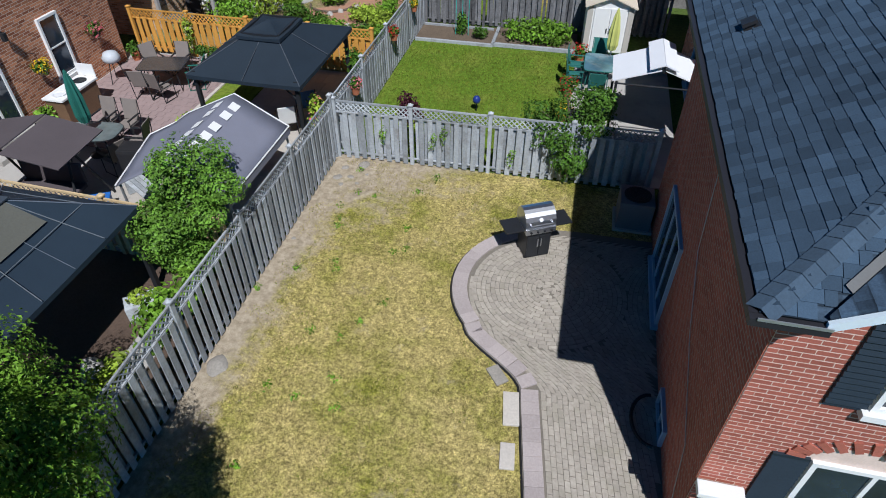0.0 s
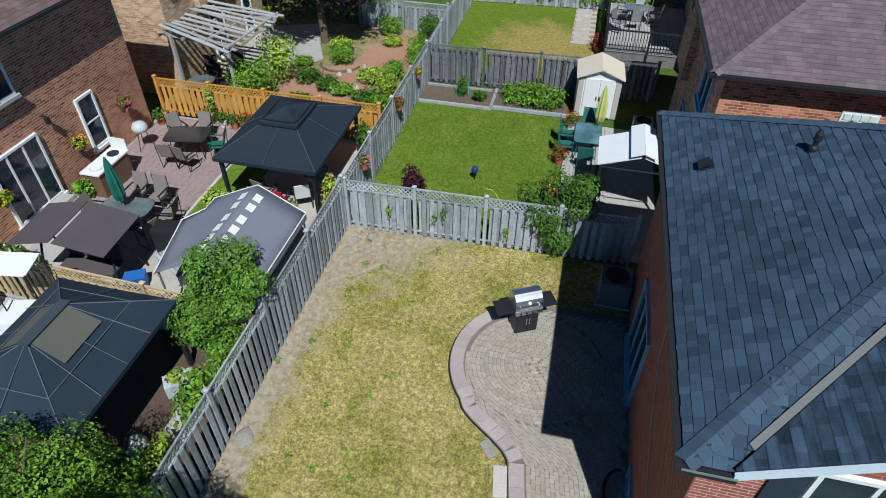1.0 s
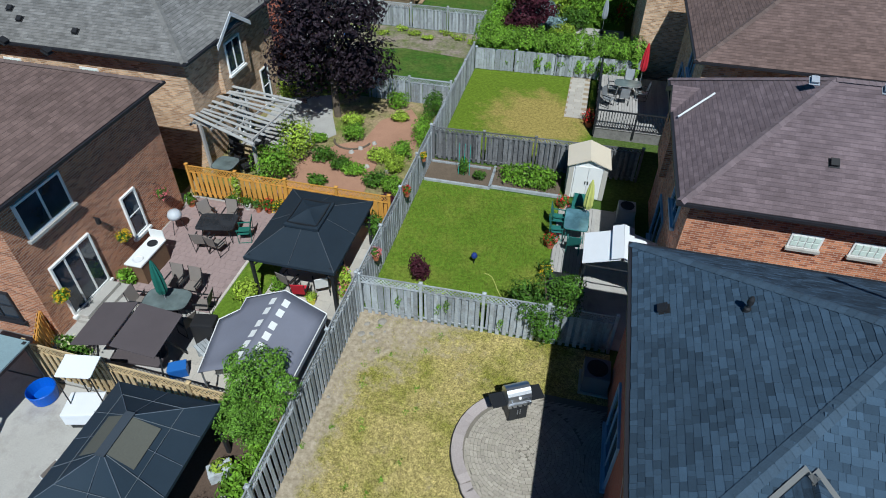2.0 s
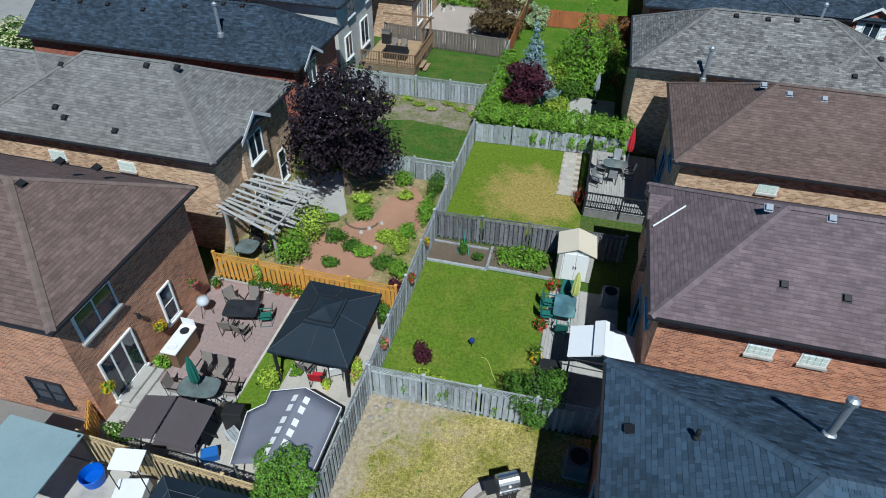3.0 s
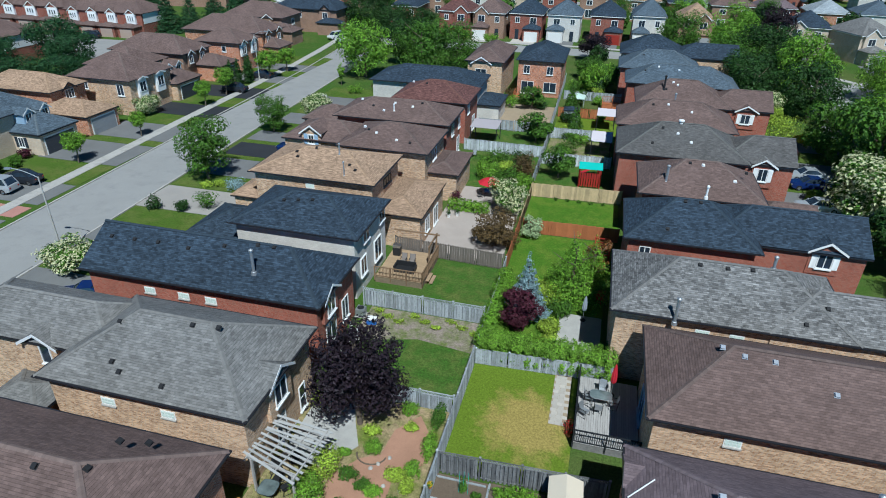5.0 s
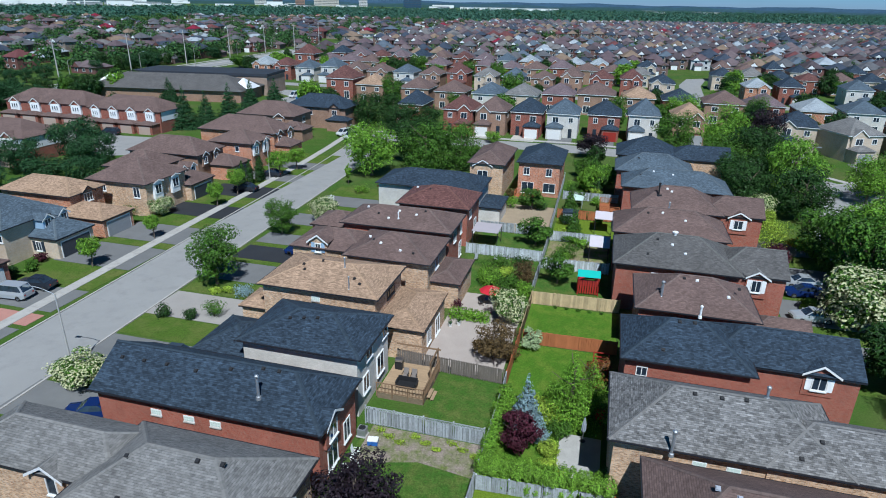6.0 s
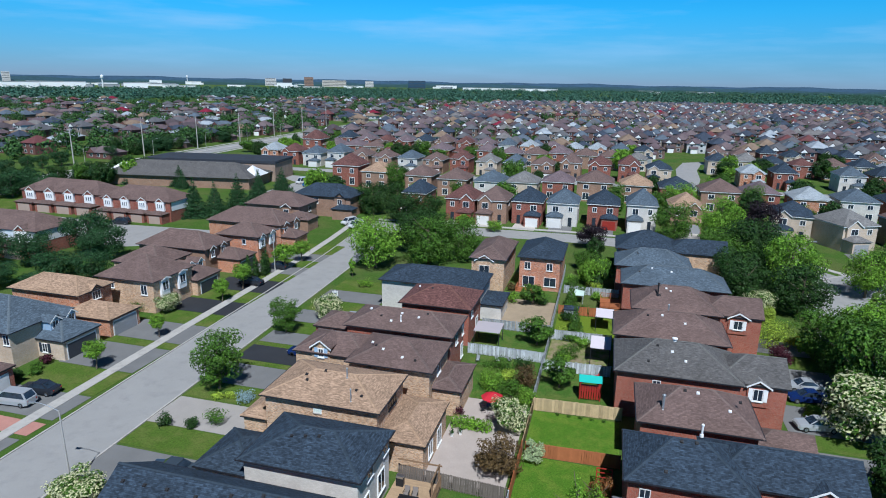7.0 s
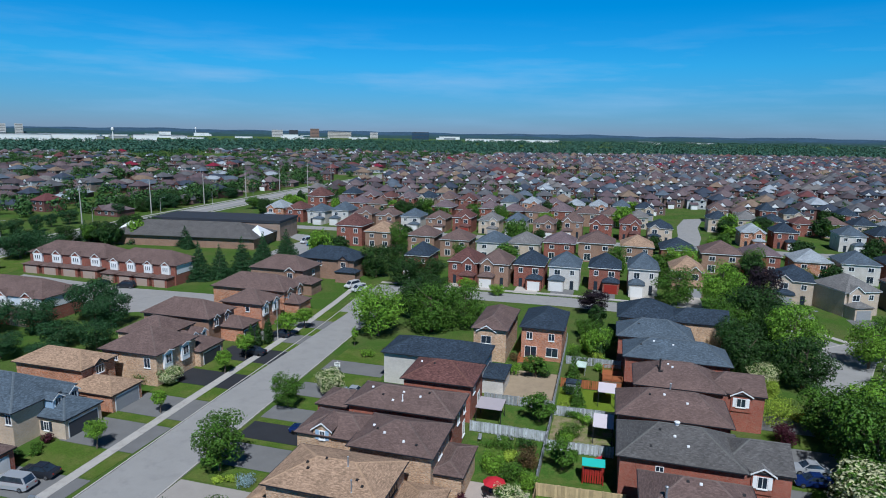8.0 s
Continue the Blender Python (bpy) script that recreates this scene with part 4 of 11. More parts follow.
H8 = row_house("brick house with a brown shingle hip roof", 2.15, 16.4, 77.9, 86.5, 5.7, 0.56, BRICK_RED, SHINGLE_UMBER, GUTTER, "houses of the east row",
               vents=((6.4, 81.2, "S"), (8.2, 81.4, "S"), (11.0, 80.5, "S")))
H9 = row_house("brick house with a red-brown shingle hip roof", 4.6, 17.0, 88.5, 97.2, 5.8, 0.6, BRICK_RED, SHINGLE_UMBER, GUTTER, "houses of the east row",
               ((14.0, 22.5, 89.6, 96.4, 5.6, 0.58, "E"),), vents=((8.5, 91.0, "S"), (10.0, 91.8, "S"), (9.4, 92.2, "S")))
H10 = row_house("brick house with a slate-blue shingle hip roof", 3.2, 19.8, 99.9, 108.4, 5.8, 0.55, BRICK_RED, SHINGLE_SLATE, GUTTER, "houses of the east row",
                vents=((6.0, 102.5, "S"), (8.0, 103.4, "S"), (11.0, 103.0, "S")))
H11 = row_house("brick house with a blue-grey shingle hip roof", 2.1, 15.4, 110.4, 119.4, 5.8, 0.55, BRICK_RED, SHINGLE_SLATE, GUTTER, "houses of the east row", vents=((6.0, 113.5, "S"),))
H12 = row_house("buff brick house with a charcoal shingle hip roof", 2.2, 14.0, 122.0, 132.5, 6.0, 0.55, BRICK_TAN, SHINGLE_BLACK, GUTTER, "houses of the east row", ((11.5, 23.0, 122.5, 130.5, 5.8, 0.52, "E"),))
G1 = row_house("brown brick house with a brown shingle hip roof", -35.0, -14.85, 9.75, 18.0, 5.95, 0.58, BRICK_BROWN, SHINGLE_UMBER, GUTTER, "houses of the west row",
               vents=((-20.69, 13.44, "S"), (-18.54, 13.91, "E"), (-18.38, 15.6, "E"), (-17.51, 16.23, "E")))
G2 = row_house("tan brick house with a grey shingle hip roof", -28.4, -15.35, 20.2, 28.65, 5.6, 0.58, BRICK_TAN, SHINGLE_GREY, GUTTER, "houses of the west row",
               ((-38.0, -25.5, 22.6, 28.2, 5.6, 0.56, ""), (-32.6, -28.6, 19.6, 22.8, 3.0, 0.45, "")), vents=((-23.49, 21.19, "S"), (-20.66, 20.94, "S"), (-20.55, 24.1, "S"), (-18.96, 24.2, "S"), (-24.2, 21.6, "S"), (-25.0, 23.6, "S")))
G3 = row_house("red brick house with a charcoal shingle roof", -35.5, -16.4, 31.2, 38.4, 5.1, 0.62, BRICK_RED, SHINGLE_BLACK, GUTTER, "houses of the west row", gables="W",
               vents=((-34.2, 33.7, "S"), (-32.23, 33.72, "S"), (-30.24, 33.76, "S"), (-27.67, 33.68, "S"), (-24.98, 34.2, "S"), (-22.5, 34.6, "S"), (-21.2, 34.6, "S")))
G4 = row_house("pale grey house with a charcoal shingle roof", -28.3, -17.05, 39.7, 47.8, 5.85, 0.40, BRICK_PALE, SHINGLE_BLACK, GUTTER, "houses of the west row",
               ((-33.6, -27.6, 40.6, 47.2, 3.6, 0.42, ""),), vents=((-24.6, 42.6, "S"), (-23.4, 42.8, "S"), (-22.2, 43.0, "S")))
G5 = row_house("tan brick house with a tan shingle roof and low wing", -32.2, -19.3, 49.7, 58.3, 6.1, 0.34, BRICK_TAN, SHINGLE_TAN, GUTTER, "houses of the west row",
               ((-20.0, -14.6, 49.5, 58.6, 3.5, 0.30, ""), (-35.0, -31.8, 50.2, 54.6, 3.0, 0.45, "")), vents=((-28.6, 53.1, "S"), (-28.2, 52.4, "S"), (-26.8, 53.9, "S"), (-22.6, 52.0, "S"), (-21.8, 51.4, "S")))
G6 = row_house("tan brick house with an umber shingle roof", -27.4, -17.0, 59.8, 68.6, 5.85, 0.40, BRICK_TAN, SHINGLE_UMBER, GUTTER, "houses of the west row",
               ((-35.2, -25.6, 61.9, 69.0, 5.3, 0.42, ""), (-18.2, -13.9, 61.2, 68.8, 3.3, 0.30, "")), vents=((-24.6, 62.6, "S"), (-23.6, 62.2, "S"), (-21.0, 61.4, "S"), (-19.4, 61.2, "S"), (-25.2, 63.0, "S")))
G7 = row_house("red brick house with an umber shingle roof", -31.9, -17.1, 69.3, 77.3, 6.1, 0.40, BRICK_RED, SHINGLE_UMBER, GUTTER, "houses of the west row",
               ((-37.0, -30.5, 70.8, 76.6, 4.8, 0.45, ""),), vents=((-27.4, 71.6, "S"), (-24.8, 72.4, "S"), (-22.4, 72.0, "S"), (-21.4, 72.8, "S"), (-29.2, 72.6, "S"), (-25.8, 70.9, "S")))
G8 = row_house("red brick house with a red-brown shingle roof", -28.2, -17.3, 80.5, 89.4, 5.7, 0.42, BRICK_RED, SHINGLE_RUST, GUTTER, "houses of the west row", vents=((-24.0, 84.0, "S"), (-26.0, 84.1, "S")))
G9 = row_house("pale brick house with a charcoal shingle roof", -35.2, -17.8, 90.6, 99.6, 5.4, 0.40, BRICK_PALE, SHINGLE_BLACK, GUTTER, "houses of the west row", ((-19.5, -14.6, 91.5, 98.5, 2.7, 0.35, ""),))
G10 = row_house("tan brick house with a brown shingle roof", -23.4, -16.6, 105.4, 120.0, 6.2, 0.50, BRICK_TAN, SHINGLE_UMBER, GUTTER, "houses of the west row")
G11 = row_house("orange brick house with a slate shingle hip roof", -15.1, -6.9, 108.7, 121.5, 6.2, 0.50, BRICK_ORANGE, SHINGLE_BLACK, GUTTER, "houses of the west row")
# ---- furniture and garden things ----
def gazebo(x0, x1, y0, y1, eave, peak, canvas, metal, label, tier=0.0, ridge=0.0, along="y", seams=True, posts=True, name="gazebo", seam_mat=None, valance=0.12, mids=True):
    """A garden canopy: hipped canvas on four posts; tier adds a raised vent roof, ridge a ridge of that length."""
    cx, cy = (x0 + x1) / 2, (y0 + y1) / 2
    g = thing(name, cx, cy, 0, 0, label, "gazebo")
    w, d = (x1 - x0) / 2, (y1 - y0) / 2
    rx, ry = (ridge / 2, 0.02) if along == "x" else (0.02, ridge / 2)
    k = 0.33 if tier else 0.0
    if tier:
        rx, ry = w * k, d * k
    top = eave + (peak - eave) * (1 - k)
    low = [(-w, -d, eave), (w, -d, eave), (w, d, eave), (-w, d, eave)]
    up = [(-rx, -ry, top), (rx, -ry, top), (rx, ry, top), (-rx, ry, top)]

    def skin(low, up, drop):
        bm = bmesh.new()
        n = 7
        for i in range(4):
            j = (i + 1) % 4
            a, b, c, e = Vector(low[i]), Vector(low[j]), Vector(up[j]), Vector(up[i])
            grid = []
            for r in range(n + 1):
                row = []
                for q in range(n + 1):
                    p = a.lerp(b, q / n).lerp(e.lerp(c, q / n), r / n)
                    sag = math.sin(math.pi * q / n) * math.sin(math.pi * min(1.0, r / n + 0.15)) * 0.05
                    row.append(bm.verts.new(p - Vector((0, 0, sag))))
                grid.append(row)
            for r in range(n):
                for q in range(n):
                    bm.faces.new((grid[r][q], grid[r][q + 1], grid[r + 1][q + 1], grid[r + 1][q]))
            va = [bm.verts.new(a - Vector((0, 0, drop))), bm.verts.new(b - Vector((0, 0, drop)))]
            bm.faces.new((va[0], va[1], grid[0][n], *grid[0][n - 1:0:-1], grid[0][0]))
        bmesh.ops.remove_doubles(bm, verts=bm.verts, dist=0.002)
        if rx > 0.05 or ry > 0.05:
            bm.faces.new([bm.verts.new(Vector(p) + Vector((0, 0, 0.001))) for p in up])
        return bm

    part("canopy", skin(low, up, valance), canvas, g, smooth=False)
    if tier:
        lo2 = [(x * 1.18, y * 1.18, top + tier) for x, y, z in up]
        up2 = [(x * 0.02, y * 0.02, top + tier + (peak - eave) * 0.24) for x, y, z in up]
        part("vent_canopy", skin(lo2, up2, 0.10), canvas, g)
        lip = bmesh.new()
        for x in (-rx, rx):
            box(lip, x - 0.02, x + 0.02, -ry, ry, top - 0.05, top + tier + 0.05)
        for y in (-ry, ry):
            box(lip, -rx, rx, y - 0.02, y + 0.02, top - 0.05, top + tier + 0.05)
        part("vent_frame", lip, metal, g)
    if seams:
        for i in range(4):
            bm = bmesh.new()
            rod(bm, Vector(low[i]) + Vector((0, 0, 0.012)), Vector(up[i]) + Vector((0, 0, 0.012)), 0.012, sides=5)
            mid_l, mid_u = (Vector(low[i]) + Vector(low[(i + 1) % 4])) / 2, (Vector(up[i]) + Vector(up[(i + 1) % 4])) / 2
            part("seam", bm, seam_mat or metal, g)
            bm = bmesh.new()
            if not mids:
                rod(bm, Vector(low[i]), Vector(low[(i + 1) % 4]), 0.016, sides=5)
                part("hem", bm, seam_mat or metal, g)
                continue
            rod(bm, mid_l + Vector((0, 0, 0.006)), mid_u + Vector((0, 0, 0.006)), 0.008, sides=5)
            part("seam", bm, seam_mat or metal, g)
    if posts:
        for sx in (-1, 1):
            for sy in (-1, 1):
                px_, py_ = sx * (w - 0.16), sy * (d - 0.16)
                bm = boxes((px_ - 0.05, px_ + 0.05, py_ - 0.05, py_ + 0.05, 0, eave + 0.06), (px_ - 0.09, px_ + 0.09, py_ - 0.09, py_ + 0.09, 0, 0.03))
                rod(bm, (px_, py_, eave - 0.5), (px_ - sx * 0.5, py_, eave - 0.02), 0.025)
                part("post", bm, metal, g)
        for a, b in (((-w + .16, -d + .16), (w - .16, -d + .16)), ((w - .16, -d + .16), (w - .16, d - .16)), ((w - .16, d - .16), (-w + .16, d - .16)), ((-w + .16, d - .16), (-w + .16, -d + .16))):
            bm = bmesh.new()
            rod(bm, (*a, eave - 0.06), (*b, eave - 0.06), 0.03)
            part("beam", bm, metal, g)
    return g


def patio_chair(x, y, turn, frame_mat, seat_mat, label, group="patio chairs", name="patio_chair"):
    c = thing(name, x, y, 0.03, turn, label, "chair", group)
    bm = bmesh.new()
    box(bm, -0.23, 0.23, -0.22, 0.22, 0.40, 0.425)
    part("seat", bevelled(bm, 0.008), seat_mat, c)
    bm = bmesh.new()
    box(bm, -0.23, 0.23, -0.012, 0.012, 0.0, 0.58, pose(0, 0.23, 0.43, -14))
    part("backrest", bevelled(bm, 0.008), seat_mat, c)
    for s in (-1, 1):
        bm = bmesh.new()
        rod(bm, (s * 0.25, -0.22, 0), (s * 0.25, -0.20, 0.62), 0.014, sides=6)
        rod(bm, (s * 0.25, 0.26, 0), (s * 0.25, 0.36, 1.0), 0.014, sides=6)
        rod(bm, (s * 0.25, -0.22, 0.02), (s * 0.25, 0.26, 0.02), 0.014, sides=6)
        part("side_frame", bm, frame_mat, c)
        bm = bmesh.new()
        box(bm, s * 0.25 - 0.025, s * 0.25 + 0.025, -0.24, 0.28, 0.61, 0.64)
        part("armrest", bevelled(bm, 0.008), frame_mat, c)
    return c


def patio_table(x, y, turn, w, d, top_mat, frame_mat, label, h=0.72, oval=True):
    t = thing("patio_table", x, y, 0.03, turn, label, "table")
    bm = bmesh.new()
    n = 28
    ring = []
    for i in range(n):
        a = 2 * math.pi * i / n
        e = 0.35 if oval else 0.12
        ca, sa = math.cos(a), math.sin(a)
        ring.append((w / 2 * math.copysign(abs(ca) ** (2 * e if not oval else 0.55), ca), d / 2 * math.copysign(abs(sa) ** (2 * e if not oval else 0.55), sa)))
    slab(ring, h, h + 0.02, bm)
    part("tabletop", bm, top_mat, t)
    bm = bmesh.new()
    for i in range(n):
        a, b = ring[i], ring[(i + 1) % n]
        rod(bm, (*a, h + 0.008), (*b, h + 0.008), 0.016, sides=5)
    part("rim", bm, frame_mat, t)
    for sx in (-1, 1):
        for sy in (-1, 1):
            bm = bmesh.new()
            rod(bm, (sx * w * 0.4, sy * d * 0.4, 0), (sx * w * 0.33, sy * d * 0.33, h), 0.018, sides=6)
            part("leg", bm, frame_mat, t)
    return t


def folded_umbrella(x, y, height, canvas, label, base=0.0, stripes=None):
    u = thing("folded_umbrella", x, y, base, 0, label, "umbrella")
    bm = bmesh.new()
    rod(bm, (0, 0, 0), (0, 0, height), 0.02)
    part("pole", bm, GALV, u)
    bm = bmesh.new()
    lathe(bm, 0, 0, [(0.22, 0), (0.23, 0.04), (0.08, 0.09), (0.03, 0.25)], 14)
    part("stand", bm, DARK_METAL, u)
    bm = bmesh.new()
    sides, rings = 16, []
    for r, k in ((0.10, 0.42), (0.15, 0.5), (0.14, 0.7), (0.085, 0.88), (0.03, 0.99), (0.01, 1.01)):
        rings.append([bm.verts.new(((r * (1 + 0.32 * (i % 2))) * math.cos(6.283 * i / sides), (r * (1 + 0.32 * (i % 2))) * math.sin(6.283 * i / sides), k * height)) for i in range(sides)])
    for a, b in zip(rings, rings[1:]):
        for i in range(sides):
            bm.faces.new((a[i], a[(i + 1) % sides], b[(i + 1) % sides], b[i]))
    part("canopy", bm, canvas, u)
    return u


def open_umbrella(x, y, height, r, canvas, label):
    u = thing("umbrella", x, y, 0, 0, label, "umbrella")
    bm = bmesh.new()
    rod(bm, (0, 0, 0), (0, 0, height), 0.02)
    part("pole", bm, GALV, u)
    bm = bmesh.new()
    lathe(bm, 0, 0, [(r, height - 0.55), (r * 0.55, height - 0.2), (0.04, height), (0.01, height + 0.05)], 8)
    part("canopy", bm, canvas, u)
    return u


def flower_pot(x, y, r, h, pot_mat, leaf_mat, petal, label, z=0.03, plant=1.0, group="potted plants", category="potted plant"):
    p = thing("flower_pot", x, y, z, 0, label, category, group)
    bm = bmesh.new()
    lathe(bm, 0, 0, [(r * 0.7, 0), (r * 0.95, h * 0.85), (r * 1.05, h * 0.87), (r * 1.05, h), (r * 0.9, h), (r * 0.85, h * 0.92)], 14)
    part("pot", bm, pot_mat, p)
    q = r * 1.5 * plant
    seed = int(abs(x * 31 + y * 17)) + 3
    lv = new("foliage", leaves_mesh("foliage", leaf_mat, [(0, 0, h + q * 0.5, q, q, q * 0.8)], 160, 0.08, seed, 0.5, 0.2))
    lv.parent = p
    if petal:
        fl = new("flowers", leaves_mesh("flowers", petal, [(0, 0, h + q * 0.55, q * 1.08, q * 1.08, q * 0.9)], 90, 0.06, seed + 1, 0.8, 0.75))
        fl.parent = p
    return p


def hanging_basket(x, y, z, leaf_mat, petal, label, r=0.24):
    p = thing("hanging_basket", x, y, z, 0, label, "hanging basket", "hanging baskets")
    bm = bmesh.new()
    lathe(bm, 0, 0, [(0.05, -0.2), (0.13, -0.14), (0.16, 0.0), (0.14, 0.0)], 12)
    part("basket", bm, BARK, p)
    bm = bmesh.new()
    rod(bm, (0, 0, 0), (0, 0, 0.45), 0.006, sides=5)
    rod(bm, (0, 0, 0.45), (-0.32, 0, 0.45), 0.009, sides=5)
    part("bracket", bm, DARK_METAL, p)
    seed = int(abs(x * 13 + y * 7)) + 9
    a = new("foliage", leaves_mesh("foliage", leaf_mat, [(0, 0, 0.05, r, r, r * 0.8)], 220, 0.075, seed, 0.4, 0.3))
    a.parent = p
    b = new("flowers", leaves_mesh("flowers", petal, [(0.03, 0, 0.08, r * 1.06, r * 1.06, r * 0.85)], 150, 0.06, seed + 1, 0.7, 0.8))
    b.parent = p
    return p


def shrub(x, y, w, d, h, material, label, seed=1, count=900, size=0.10, bloom=None, z=0.0, name="shrub", category="shrub", n=9, turn=0, group=""):
    """A dense shrub over a footprint of w x d."""
    rng = random.Random(seed)
    ob = thing(name, x, y, z, turn, label, category, group)
    blobs = [(0, 0, h * 0.45, w * 0.42, d * 0.42, h * 0.48)]
    for i in range(n):
        a = i * 2.4 + rng.uniform(-0.5, 0.5)
        k = rng.uniform(0.35, 0.8)
        q = rng.uniform(0.2, 0.34)
        blobs.append((w * 0.42 * k * math.cos(a), d * 0.42 * k * math.sin(a), h * rng.uniform(0.25, 0.78), w * q, d * q, h * rng.uniform(0.18, 0.3)))
    st = bmesh.new()
    for i in range(4):
        a = i * 1.7
        rod(st, (0, 0, -0.03), (w * 0.22 * math.cos(a), d * 0.22 * math.sin(a), h * 0.6), 0.012 + 0.008 * h, 0.006, 5)
    part("stems", st, BARK, ob)
    c = new("foliage", leaves_mesh("foliage", material, blobs, count, size, seed, 0.45, 0.5))
    c.parent = ob
    if bloom:
        f = new("flowers", leaves_mesh("flowers", bloom, [(a, b, e, p * 1.05, q * 1.05, r * 1.06) for a, b, e, p, q, r in blobs], count // 4, size * 0.8, seed + 3, 0.8, 0.9))
        f.parent = ob
    return ob


def boulder(x, y, r, h, label, seed, material=None, z=0.0):
    bm = bmesh.new()
    bmesh.ops.create_icosphere(bm, subdivisions=3, radius=1.0)
    for v in bm.verts:
        k = 1 + 0.28 * noise.noise(v.co * 1.3 + Vector((seed, 0, 0))) + 0.1 * noise.noise(v.co * 4 + Vector((0, seed, 0)))
        v.co = Vector((v.co.x * r * k, v.co.y * r * 0.8 * k, max(-0.3, v.co.z) * h * k))
    ob = thing("boulder", x, y, z, seed * 40, label, "stone")
    part("stone", bm, material or STONE, ob, smooth=True)
    return ob


GARAGE_TONE = surface("grey_casing", (0.16, 0.16, 0.17), 0.5, 0.1)


def air_conditioner(x, y, label, s=0.8):
    a = thing("air_conditioner", x, y, 0.02, 0, label, "air conditioner", "air conditioners")
    bm = boxes((-s / 2, s / 2, -s / 2, s / 2, 0.06, s))
    part("casing", bevelled(bm, 0.03), GALV if s < 0.75 else GARAGE_TONE, a)
    bm = bmesh.new()
    lathe(bm, 0, 0, [(s * 0.40, s + 0.002), (s * 0.40, s + 0.03), (s * 0.36, s + 0.03), (s * 0.36, s + 0.004)], 20)
    for i in range(5):
        rr = s * (0.08 + 0.07 * i)
        for k in range(20):
            rod(bm, (rr * math.cos(k * 0.314), rr * math.sin(k * 0.314), s + 0.025), (rr * math.cos(k * 0.314 + 0.314), rr * math.sin(k * 0.314 + 0.314), s + 0.025), 0.005, sides=4)
    part("fan_grille", bm, DARK_METAL, a)
    part("base_pad", boxes((-s / 2 - 0.06, s / 2 + 0.06, -s / 2 - 0.06, s / 2 + 0.06, -0.02, 0.06)), CONCRETE, a)
    return a


def deck(x0, x1, y0, y1, z, wood, label, rail_sides="", rail_mat=None, along="x", rail_h=0.95):
    """A raised timber deck with its boards, skirt and railings."""
    d = thing("deck", (x0 + x1) / 2, (y0 + y1) / 2, 0, 0, label, "deck")
    m = PLACE[d].inverted()
    w = 0.14
    if along == "x":
        n = int((y1 - y0) / w)
        me = shared("deck_board", boxes((x0 - (x0 + x1) / 2, x1 - (x0 + x1) / 2, -w * 0.46, w * 0.46, z - 0.03, z)), wood)
        for i in range(n):
            piece("deck_board", me, pose(0, y0 + (i + 0.5) * (y1 - y0) / n - (y0 + y1) / 2, 0), d)
    else:
        n = int((x1 - x0) / w)
        me = shared("deck_board", boxes((-w * 0.46, w * 0.46, y0 - (y0 + y1) / 2, y1 - (y0 + y1) / 2, z - 0.03, z)), wood)
        for i in range(n):
            piece("deck_board", me, pose(x0 + (i + 0.5) * (x1 - x0) / n - (x0 + x1) / 2, 0, 0), d)
    # solid skirt, coloured dark to stand for the shaded gap below the boards
    part("skirt", boxes((x0 + 0.04, x1 - 0.04, y0 + 0.04, y1 - 0.04, -0.1, z - 0.035)), surface("shaded_deck_skirt", tone((0.20, 0.15, 0.10) if wood is not DECK_GREY else (0.2, 0.19, 0.18), 1.0), 0.9, 0.3, 1.5, 9), d, local=False)
    rail_mat = rail_mat or wood
    runs = {"S": ((x0, y0), (x1, y0)), "N": ((x0, y1), (x1, y1)), "W": ((x0, y0), (x0, y1)), "E": ((x1, y0), (x1, y1))}
    post = shared("rail_post", boxes((-0.045, 0.045, -0.045, 0.045, z - 0.4, z + rail_h + 0.06)), rail_mat)
    bal = shared("baluster", boxes((-0.016, 0.016, -0.016, 0.016, z + 0.1, z + rail_h)), rail_mat)
    for s in rail_sides:
        a, b = (Vector(p) for p in runs[s])
        length = (b - a).length
        u = (b - a).normalized()
        n = max(1, round(length / 1.6))
        for i in range(n + 1):
            p = a + u * (length * i / n)
            piece("rail_post", post, m @ pose(p.x, p.y, 0), d)
        k = int(length / 0.13)
        far = bmesh.new() if y0 > 36 else None
        for i in range(k):
            p = a + u * (length * (i + 0.5) / k)
            if far is not None:
                box(far, p.x - 0.016, p.x + 0.016, p.y - 0.016, p.y + 0.016, z + 0.1, z + rail_h)
                continue
            piece("baluster", bal, m @ pose(p.x, p.y, 0), d)
        if far is not None:
            tagged(part("balusters", far, rail_mat, d, local=False), "", "", "", "stuff")
        bm = bmesh.new()
        e = Vector((u.x * 0, 0))
        for zz, h, t in ((z + rail_h, 0.05, 0.05), (z + 0.08, 0.04, 0.025)):
            if abs(u.x) > 0.5:
                box(bm, a.x, b.x, a.y - t, a.y + t, zz, zz + h)
            else:
                box(bm, a.x - t, a.x + t, a.y, b.y, zz, zz + h)
        part("handrail", bm, rail_mat, d, local=False)
    return d


